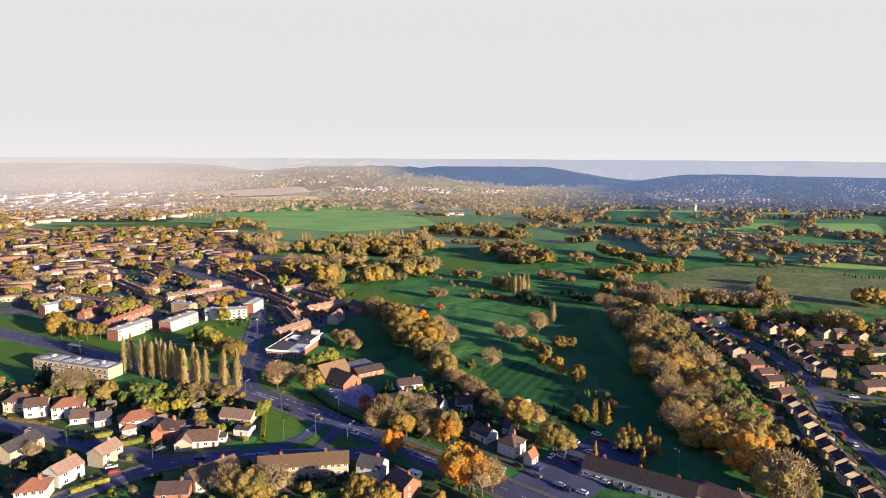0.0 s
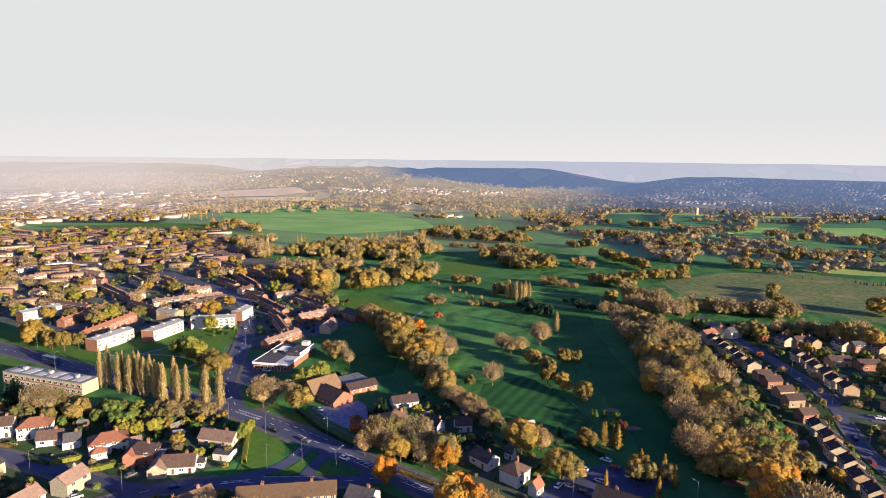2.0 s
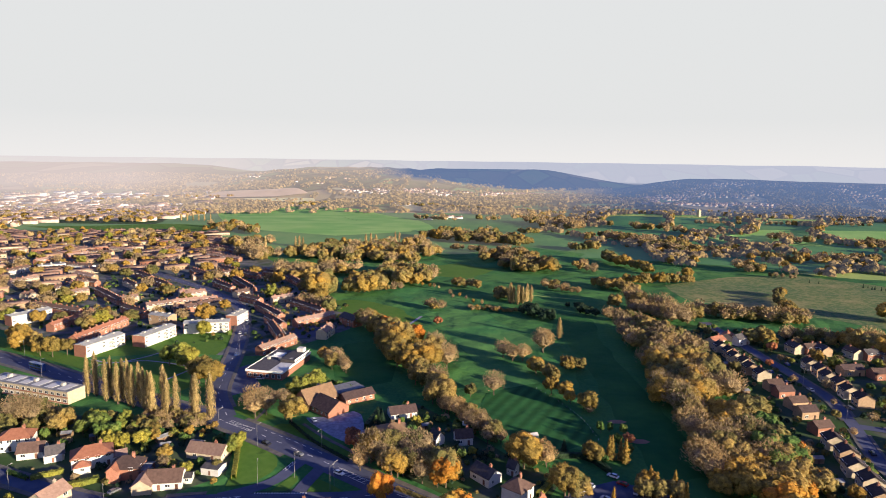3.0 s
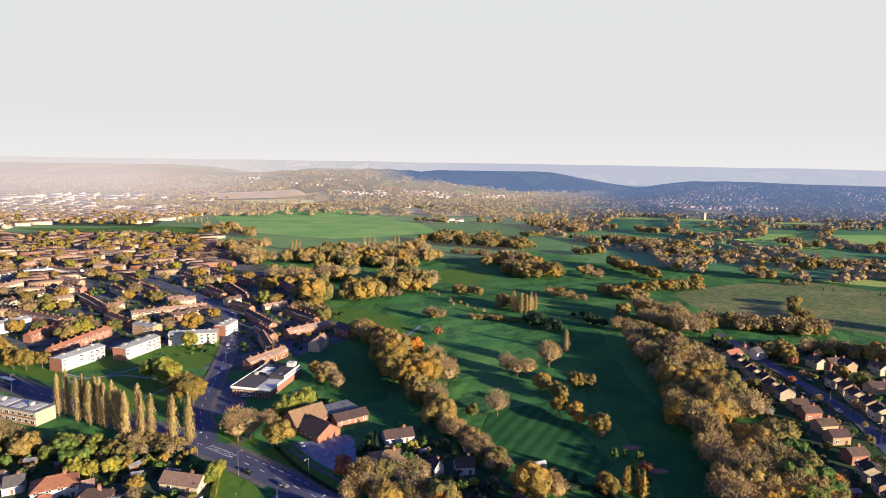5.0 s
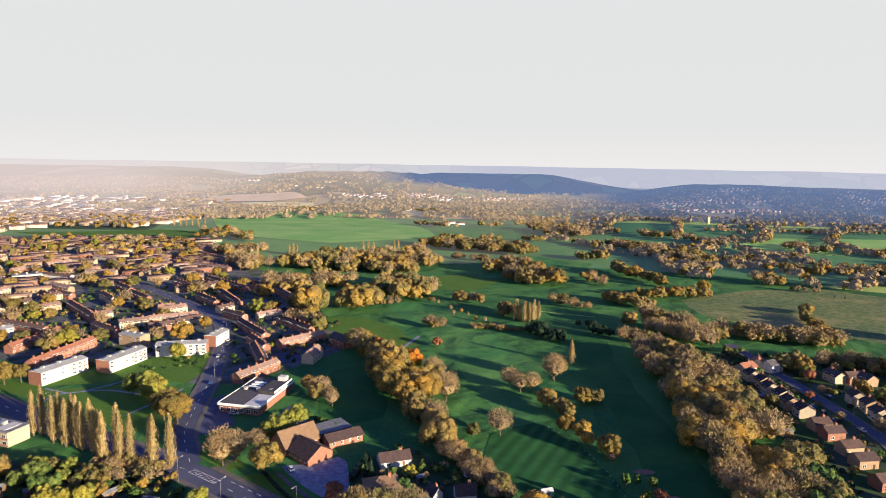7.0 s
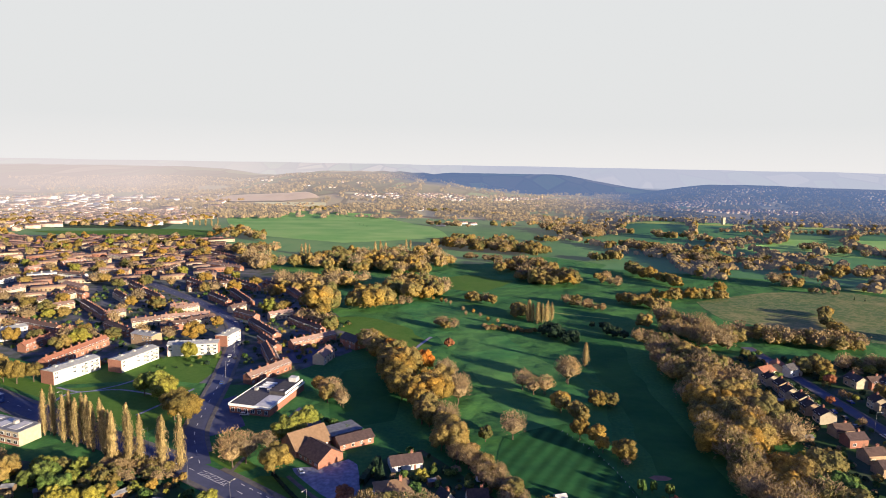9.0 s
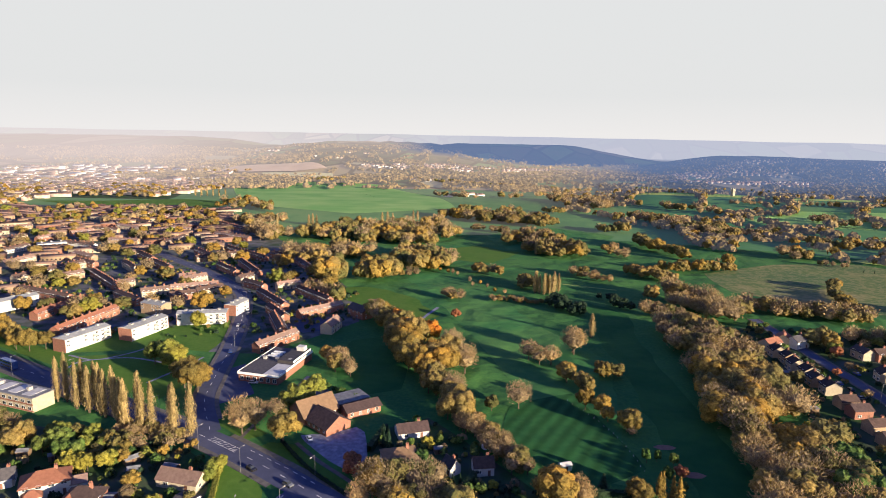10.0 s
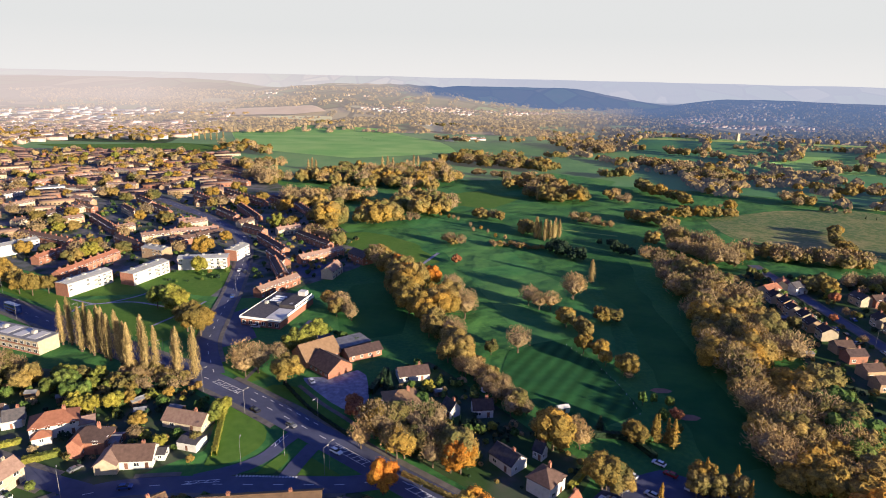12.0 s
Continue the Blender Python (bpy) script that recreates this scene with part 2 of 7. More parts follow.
TILE_TAN = tiled("tan_tiles", [(0.3, (0.145, 0.0899, 0.0527)), (0.7, (0.198, 0.124, 0.0744))])
TILE_PINK = tiled("weathered_tiles", [(0.3, (0.198, 0.123, 0.0969)), (0.7, (0.283, 0.187, 0.147))])
SLATE = tiled("slate", [(0.3, (0.0462, 0.0434, 0.0496)), (0.7, (0.0858, 0.0775, 0.0806))])
FELT = material("roof_felt", [(0.3, (0.13, 0.135, 0.15)), (0.7, (0.24, 0.24, 0.25))], scale=0.5, detail=6, rough=0.9, per_object=0.15)
FELT_PALE = material("pale_roof_felt", [(0.3, (0.42, 0.41, 0.40)), (0.7, (0.55, 0.54, 0.53))], scale=0.5, detail=6, rough=0.8)
GLASS = material("window_glass", [(0.3, (0.02, 0.025, 0.03)), (0.7, (0.05, 0.055, 0.065))], scale=0.7, rough=0.12, per_object=0.4, specular=0.6)
FRAME_WHITE = material("white_upvc", [(0.3, (0.72, 0.72, 0.71)), (0.7, (0.82, 0.82, 0.81))], scale=2, rough=0.5)
DOOR_PAINT = material("door_paint", [(0.3, (0.10, 0.05, 0.04)), (0.7, (0.16, 0.08, 0.05))], scale=1, rough=0.5, per_object=0.6)
CONCRETE = material("concrete", [(0.3, (0.28, 0.27, 0.25)), (0.7, (0.42, 0.40, 0.37))], scale=1.2, detail=6, rough=0.9, bump=0.2)
LAMP_STEEL = material("painted_steel", [(0.3, (0.12, 0.125, 0.13)), (0.7, (0.2, 0.2, 0.2))], scale=4, rough=0.6)
TYRE = material("tyre_rubber", [(0.3, (0.015, 0.015, 0.016)), (0.7, (0.03, 0.03, 0.03))], scale=5, rough=0.9)
WOOD = material("weathered_wood", [(0.3, (0.13, 0.085, 0.05)), (0.7, (0.22, 0.15, 0.095))], scale=2, detail=6, rough=0.9)
CAR_PAINT = {k: material("car_paint_" + k, [(0.3, c), (0.7, tuple(v * 1.08 for v in c))], scale=1, rough=0.25, specular=0.6) for k, c in
             {"white": (0.75, 0.75, 0.74), "silver": (0.42, 0.43, 0.45), "black": (0.02, 0.02, 0.023), "blue": (0.03, 0.06, 0.2), "red": (0.28, 0.02, 0.02), "grey": (0.13, 0.135, 0.15)}.items()}


def hazed_material(name, marks, scale, haze_least=0.08, stretch_y=0.45, per_island=0.0, fields=False):
    """Land, woods and roofs half a mile and more away, with pale haze painted in as emission: pinker to the left, bluer
    to the right, stronger with distance.
    """
    m = bpy.data.materials.new(name)
    m.use_nodes = True
    n, l = m.node_tree.nodes, m.node_tree.links
    b = n["Principled BSDF"]
    b.inputs["Roughness"].default_value = 1.0
    b.inputs["Specular IOR Level"].default_value = 0.0
    geo = n.new("ShaderNodeNewGeometry")
    stretch = n.new("ShaderNodeVectorMath")
    stretch.operation = "MULTIPLY"
    stretch.inputs[1].default_value = (1.0, stretch_y, 1.0)
    l.new(geo.outputs["Position"], stretch.inputs[0])
    t = n.new("ShaderNodeTexNoise")
    t.inputs["Scale"].default_value, t.inputs["Detail"].default_value, t.inputs["Roughness"].default_value = scale, 6.0, 0.68
    l.new(stretch.outputs[0], t.inputs["Vector"])
    r = n.new("ShaderNodeValToRGB")
    while len(r.color_ramp.elements) < len(marks):
        r.color_ramp.elements.new(0.5)
    for e, (p, c) in zip(r.color_ramp.elements, marks):
        e.position, e.color = p, (*c, 1)
    l.new(t.outputs["Fac"], r.inputs[0])
    land = r.outputs[0]
    if fields:  # a patchwork of fields and woods with hedges between
        cell = n.new("ShaderNodeTexVoronoi")
        cell.inputs["Scale"].default_value, cell.inputs["Randomness"].default_value = 0.0052, 0.95
        l.new(stretch.outputs[0], cell.inputs["Vector"])
        tone = n.new("ShaderNodeSeparateColor")
        l.new(cell.outputs["Color"], tone.inputs[0])
        crops = n.new("ShaderNodeValToRGB")
        crops.color_ramp.interpolation = "CONSTANT"
        kinds = ((0.0, (0.10, 0.085, 0.05)), (0.2, (0.13, 0.20, 0.075)), (0.36, (0.42, 0.31, 0.20)), (0.5, (0.16, 0.13, 0.075)), (0.64, (0.20, 0.27, 0.11)), (0.78, (0.50, 0.42, 0.27)), (0.9, (0.09, 0.08, 0.05)))
        while len(crops.color_ramp.elements) < len(kinds):
            crops.color_ramp.elements.new(0.5)
        for e, (p, c) in zip(crops.color_ramp.elements, kinds):
            e.position, e.color = p, (*c, 1)
        l.new(tone.outputs[0], crops.inputs[0])
        both = n.new("ShaderNodeMix")
        both.data_type = "RGBA"
        both.inputs[0].default_value = 0.72
        l.new(land, both.inputs[6])
        l.new(crops.outputs[0], both.inputs[7])
        edge = n.new("ShaderNodeTexVoronoi")
        edge.feature = "DISTANCE_TO_EDGE"
        edge.inputs["Scale"].default_value, edge.inputs["Randomness"].default_value = 0.0052, 0.95
        l.new(stretch.outputs[0], edge.inputs["Vector"])
        near_edge = n.new("ShaderNodeMapRange")
        near_edge.inputs["From Min"].default_value, near_edge.inputs["From Max"].default_value = 0.03, 0.06
        near_edge.inputs["To Min"].default_value, near_edge.inputs["To Max"].default_value = 0.8, 0.0
        l.new(edge.outputs["Distance"], near_edge.inputs["Value"])
        hedge = n.new("ShaderNodeMix")
        hedge.data_type = "RGBA"
        l.new(near_edge.outputs[0], hedge.inputs[0])
        l.new(both.outputs[2], hedge.inputs[6])
        hedge.inputs[7].default_value = (0.075, 0.06, 0.035, 1)
        land = hedge.outputs[2]
    if per_island:
        mr = n.new("ShaderNodeMapRange")
        mr.inputs["To Min"].default_value, mr.inputs["To Max"].default_value = 1 - per_island, 1 + per_island
        l.new(geo.outputs["Random Per Island"], mr.inputs["Value"])
        hs = n.new("ShaderNodeHueSaturation")
        l.new(mr.outputs[0], hs.inputs["Value"])
        l.new(land, hs.inputs["Color"])
        land = hs.outputs[0]
    l.new(land, b.inputs["Base Color"])
    sepn = n.new("ShaderNodeSeparateXYZ")
    l.new(geo.outputs["Position"], sepn.inputs[0])

    def blend(fac, c0, c1):
        mxn = n.new("ShaderNodeMix")
        mxn.data_type = "RGBA"
        l.new(fac, mxn.inputs[0])
        for k, c in ((6, c0), (7, c1)):
            if isinstance(c, tuple):
                mxn.inputs[k].default_value = (*c, 1)
            else:
                l.new(c, mxn.inputs[k])
        return mxn.outputs[2]

    def span(source, a, b_, lo=0.0, hi=1.0):
        mr = n.new("ShaderNodeMapRange")
        mr.inputs["From Min"].default_value, mr.inputs["From Max"].default_value = a, b_
        mr.inputs["To Min"].default_value, mr.inputs["To Max"].default_value = lo, hi
        l.new(source, mr.inputs["Value"])
        return mr.outputs[0]

    def calc(kind, p, q):
        k = n.new("ShaderNodeMath")
        k.operation = kind
        for i, v in enumerate((p, q)):
            if isinstance(v, float):
                k.inputs[i].default_value = v
            else:
                l.new(v, k.inputs[i])
        return k.outputs[0]

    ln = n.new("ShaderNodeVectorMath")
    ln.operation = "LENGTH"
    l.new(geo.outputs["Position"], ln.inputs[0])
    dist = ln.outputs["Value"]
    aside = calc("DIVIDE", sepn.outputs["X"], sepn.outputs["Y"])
    # blue haze colour for the valley to the east and the wooded hill behind the village
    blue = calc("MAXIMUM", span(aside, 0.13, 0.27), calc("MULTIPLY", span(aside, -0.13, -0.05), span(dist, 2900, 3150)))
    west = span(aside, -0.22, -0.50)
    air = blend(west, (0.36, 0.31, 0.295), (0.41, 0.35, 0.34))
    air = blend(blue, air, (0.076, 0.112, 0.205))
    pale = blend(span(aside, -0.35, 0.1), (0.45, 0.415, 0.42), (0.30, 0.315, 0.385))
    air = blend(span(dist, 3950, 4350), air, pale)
    # this emission stands in for haze; its share grows with distance
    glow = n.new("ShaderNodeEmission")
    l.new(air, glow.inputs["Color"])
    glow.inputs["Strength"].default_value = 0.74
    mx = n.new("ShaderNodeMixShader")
    thin, thick = span(dist, 1200, 4200, haze_least, 0.80), span(dist, 1300, 2900, haze_least, 0.88)
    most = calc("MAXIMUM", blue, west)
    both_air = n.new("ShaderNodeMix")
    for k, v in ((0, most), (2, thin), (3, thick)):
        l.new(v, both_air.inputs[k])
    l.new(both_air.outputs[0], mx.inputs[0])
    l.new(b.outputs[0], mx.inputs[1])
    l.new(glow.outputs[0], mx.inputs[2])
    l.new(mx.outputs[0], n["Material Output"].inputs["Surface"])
    return m


DISTANCE = hazed_material("hazed_land", [(0.30, (0.10, 0.09, 0.05)), (0.40, (0.20, 0.15, 0.085)), (0.46, (0.09, 0.17, 0.05)), (0.54, (0.20, 0.25, 0.085)), (0.57, (0.28, 0.21, 0.12)), (0.63, (0.10, 0.17, 0.055)), (0.70, (0.14, 0.11, 0.06))], 0.005, fields=True)
DISTANT_TREES = hazed_material("hazed_trees", [(0.35, (0.11, 0.09, 0.045)), (0.5, (0.20, 0.15, 0.075)), (0.65, (0.28, 0.20, 0.085))], 0.02, per_island=0.25)
DISTANT_WALLS = hazed_material("hazed_walls", [(0.35, (0.36, 0.21, 0.15)), (0.5, (0.52, 0.41, 0.33)), (0.64, (0.72, 0.67, 0.62))], 0.05, stretch_y=1.0, per_island=0.2)
DISTANT_ROOFS = hazed_material("hazed_roofs", [(0.35, (0.13, 0.09, 0.08)), (0.5, (0.26, 0.16, 0.12)), (0.65, (0.36, 0.25, 0.20))], 0.05, stretch_y=1.0, per_island=0.25)
DISTANT_WHITE = hazed_material("hazed_white_walls", [(0.3, (0.66, 0.64, 0.61)), (0.7, (0.80, 0.79, 0.77))], 0.02, stretch_y=1.0)


STUBBLE = hazed_material("ploughed_field", [(0.3, (0.60, 0.44, 0.30)), (0.7, (0.70, 0.53, 0.38))], 0.02, haze_least=0.0)
PALEFIELD = hazed_material("stubble_field", [(0.3, (0.60, 0.56, 0.30)), (0.7, (0.70, 0.64, 0.36))], 0.02, haze_least=0.0)
# nearer grass and hedgerow trees, also with haze painted in as emission
HAZED_MEADOW = hazed_material("hazed_meadow", [(0.30, (0.055, 0.16, 0.055)), (0.45, (0.075, 0.20, 0.065)), (0.55, (0.11, 0.24, 0.075)), (0.70, (0.15, 0.25, 0.085))], 0.006, haze_least=0.10)
HAZED_HEDGEROW = hazed_material("hazed_hedgerow_leaves", [(0.35, (0.149, 0.113, 0.0489)), (0.5, (0.257, 0.185, 0.0782)), (0.65, (0.337, 0.227, 0.0875))], 0.03, haze_least=0.10, per_island=0.3)


# ---- terrain ----
from mathutils.geometry import delaunay_2d_cdt


def ease(u):
    u = min(1.0, max(0.0, u))
    return u * u * (3 - 2 * u)


def bump(u, centre, half):
    return ease(1 - abs(u - centre) / half)


def ridge_height(bearing, r):
    """Hills past a mile, by bearing in degrees (right is plus) and distance."""
    z = -200.0
    wave = noise.noise(Vector((bearing * 0.22, r * 0.0012, 3.1)))
    fine = noise.noise(Vector((bearing * 0.9, r * 0.003, 7.7)))
    # the last skyline
    z = max(z, -60 + (152 + 4 * wave) * ease((r - 4150) / 650))
    # long wooded hill in the middle, with its blunt summit
    crest = 93 * ease((bearing + 9) / 9) * ease((20 - bearing) / 13) + 7 * bump(bearing, 9.8, 3.0) + 2.5 * fine
    z = max(z, -42 + crest * ease((r - 3100) / 800) * ease((4300 - r) / 350))
    # hill with houses to the right
    crest = 74 * ease((bearing - 13) / 9) + 5 * wave + 2 * fine
    z = max(z, -40 + crest * ease((r - 2300) / 850) * ease((3750 - r) / 500))
    # broad slope of fields to the left of the middle
    crest = (88 + 16 * wave + 9 * fine) * ease((bearing + 26) / 14) * ease((9 - bearing) / 14)
    z = max(z, -34 + crest * ease((r - 1800) / 2000) * ease((4300 - r) / 500))
    # brown ridge far left
    crest = (98 + 11 * wave + 4 * fine) * ease((-8 - bearing) / 16)
    z = max(z, -34 + crest * ease((r - 2200) / 2000) ** 0.8 * ease((4600 - r) / 380))
    return z


def ground_z(x, y):
    near = -4 * ease((300 - y) / 90) - 8 * ease((y - 400) / 550) - 22 * ease((y - 1000) / 700)
    r = math.hypot(x, y)
    if y > 0 and r > 1100:
        aside = x / max(y, 1.0)
        near += (15 + 3 * noise.noise(Vector((x * 0.004, 0.5, 2.0)))) * ease((aside - 0.17) / 0.12) * ease((r - 1120) / 360) * ease((1800 - r) / 260)
    if r < 1500 or y < 0:
        return near
    return near + (max(near, ridge_height(math.degrees(math.atan2(x, y)), r)) - near) * ease((r - 1500) / 500)


def mesh_object(name, verts, faces, mats, parent=None, indices=None, smooth=False):
    me = bpy.data.meshes.new(name)
    me.from_pydata([tuple(v) for v in verts], [], [tuple(f) for f in faces])
    for m in mats:
        me.materials.append(m)
    if indices is not None:
        me.polygons.foreach_set("material_index", indices)
    if smooth:
        me.polygons.foreach_set("use_smooth", [True] * len(me.polygons))
    me.update()
    ob = new(name, me)
    if parent is not None:
        ob.parent = parent
    return ob


def build_ground():
    angles = list(np.arange(-180, -60, 6.0)) + list(np.arange(-60, 60, 0.5)) + list(np.arange(60, 180, 6.0))
    radii = [0.0, 30.0, 60.0, 90.0, 120.0, 150.0]
    while radii[-1] < 4990:
        radii.append(min(4990.0, radii[-1] * 1.02))
    verts, faces, idx = [], [], []
    for r in radii:
        for a in angles:
            x, y = r * math.sin(radians(a)), r * math.cos(radians(a))
            verts.append((x, y, ground_z(x, y)))
    na = len(angles)
    for i in range(len(radii) - 1):
        for j in range(na):
            k = (j + 1) % na
            faces.append((i * na + j, (i + 1) * na + j, (i + 1) * na + k, i * na + k))
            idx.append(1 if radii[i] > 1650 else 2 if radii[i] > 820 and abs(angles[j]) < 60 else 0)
    ob = mesh_object("ground", verts, faces, [GRASS, DISTANCE, HAZED_MEADOW], indices=idx, smooth=True)
    return tagged(ob, "open grassland running to hazy wooded hills", "ground", kind="structure")


build_ground()


def outline(points, step=4.0, wobble=0.0):
    """A closed smooth line through a few corners."""
    out_pts, n = [], len(points)
    for i in range(n):
        p0, p1, p2, p3 = (Vector(points[(i + k) % n]) for k in (-1, 0, 1, 2))
        count = max(2, int((p2 - p1).length / step))
        for k in range(count):
            t = k / count
            q = p1 * (1 - t) + p2 * t + ((p2 - p0) * 0.12 * t * (1 - t) * (1 - t) - (p3 - p1) * 0.12 * t * t * (1 - t))
            w = wobble * noise.noise(Vector((q.x * 0.06, q.y * 0.06, 1.7)))
            out_pts.append(Vector((q.x + w, q.y + w)))
    return out_pts


def patch(name, points, lift, mat, label, category, wobble=0.0, step=4.0, rings=8, parent=None):
    """A sheet of land laid over the ground inside an outline, with inner points so that it follows the slope."""
    line = outline(points, step, wobble)
    n = len(line)
    xs, ys = [p.x for p in line], [p.y for p in line]
    cell = max(max(xs) - min(xs), max(ys) - min(ys)) / (2.0 * rings)
    inner = [Vector((x, y)) for x in np.arange(min(xs) + cell / 2, max(xs), cell) for y in np.arange(min(ys) + cell / 2, max(ys), cell)]
    vs, _, fs, _, _, _ = delaunay_2d_cdt(line + inner, [], [list(range(n))], 1, 1e-4)
    verts = [(v.x, v.y, ground_z(v.x, v.y) + lift) for v in vs]
    ob = mesh_object(name, verts, fs, [mat], parent, smooth=True)
    return tagged(ob, label, category, kind="structure") if parent is None else ob


def spline(points, step=3.0):
    """An open smooth line through a few places, in even steps."""
    pts = [Vector(p) for p in points]
    pts = [2 * pts[0] - pts[1]] + pts + [2 * pts[-1] - pts[-2]]
    line = []
    for i in range(1, len(pts) - 2):
        p0, p1, p2, p3 = pts[i - 1:i + 3]
        count = max(2, int((p2 - p1).length / step))
        for k in range(count):
            t = k / count
            line.append(0.5 * (2 * p1 + (p2 - p0) * t + (2 * p0 - 5 * p1 + 4 * p2 - p3) * t * t + (3 * p1 - p0 - 3 * p2 + p3) * t ** 3))
    line.append(pts[-2])
    return line


def strip(name, line, left, right, lift, mat, label, category, parent=None, thick=0.0):
    """A band along a line, between two offsets from it (plus is to its left); thick gives it an edge."""
    verts, faces = [], []
    for i, p in enumerate(line):
        d = (line[min(i + 1, len(line) - 1)] - line[max(i - 1, 0)]).normalized()
        nrm = Vector((-d.y, d.x))
        for off, low in ((left, thick), (left, 0), (right, 0), (right, thick)):
            q = p + nrm * off
            verts.append((q.x, q.y, ground_z(q.x, q.y) + lift - low))
    for i in range(len(line) - 1):
        a, b = i * 4, i * 4 + 4
        for k in ((1,) if not thick else (0, 1, 2)):
            faces.append((a + k, a + k + 1, b + k + 1, b + k))
    ob = mesh_object(name, verts, faces, [mat], parent)
    return tagged(ob, label, category, kind="structure") if parent is None else ob


# ---- plants ----
rng = np.random.default_rng(7)


def quads_to_mesh(name, centres, normals, sizes, aspect, mat, up=None, extra=None):
    """One mesh of many small four-cornered leaf clumps."""
    n = len(centres)
    normals = normals / np.maximum(np.linalg.norm(normals, axis=1, keepdims=True), 1e-6)
    helper = rng.normal(size=(n, 3)) if up is None else up
    u = np.cross(normals, helper)
    u /= np.maximum(np.linalg.norm(u, axis=1, keepdims=True), 1e-6)
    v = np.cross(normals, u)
    a, b = u * sizes[:, None], v * (sizes * aspect)[:, None]
    skew = rng.uniform(0.5, 1.1, size=(n, 4, 1))
    verts = np.stack([centres - a * skew[:, 0] - b, centres + a - b * skew[:, 1], centres + a * skew[:, 2] + b, centres - a + b * skew[:, 3]], 1).reshape(-1, 3)
    faces = np.arange(n * 4).reshape(-1, 4)
    if extra is not None:
        ev, ef = extra
        faces = [tuple(f) for f in faces] + [tuple(i + len(verts) for i in f) for f in ef]
        verts = np.concatenate([verts, ev])
    me = bpy.data.meshes.new(name)
    me.from_pydata([tuple(v) for v in verts], [], [tuple(f) for f in faces])
    me.materials.append(mat)
    me.update()
    return me


def blob(centre, radii, wob=0.08):
    bm = bmesh.new()
    bmesh.ops.create_icosphere(bm, subdivisions=1, radius=1.0)
    v = np.array([p.co[:] for p in bm.verts])
    f = [[q.index for q in p.verts] for p in bm.faces]
    bm.free()
    v = v * (1 + wob * rng.normal(size=(len(v), 1))) * np.array(radii) + np.array(centre)
    return v, f


def unit(a):
    return a / np.maximum(np.linalg.norm(a, axis=1, keepdims=True), 1e-6)


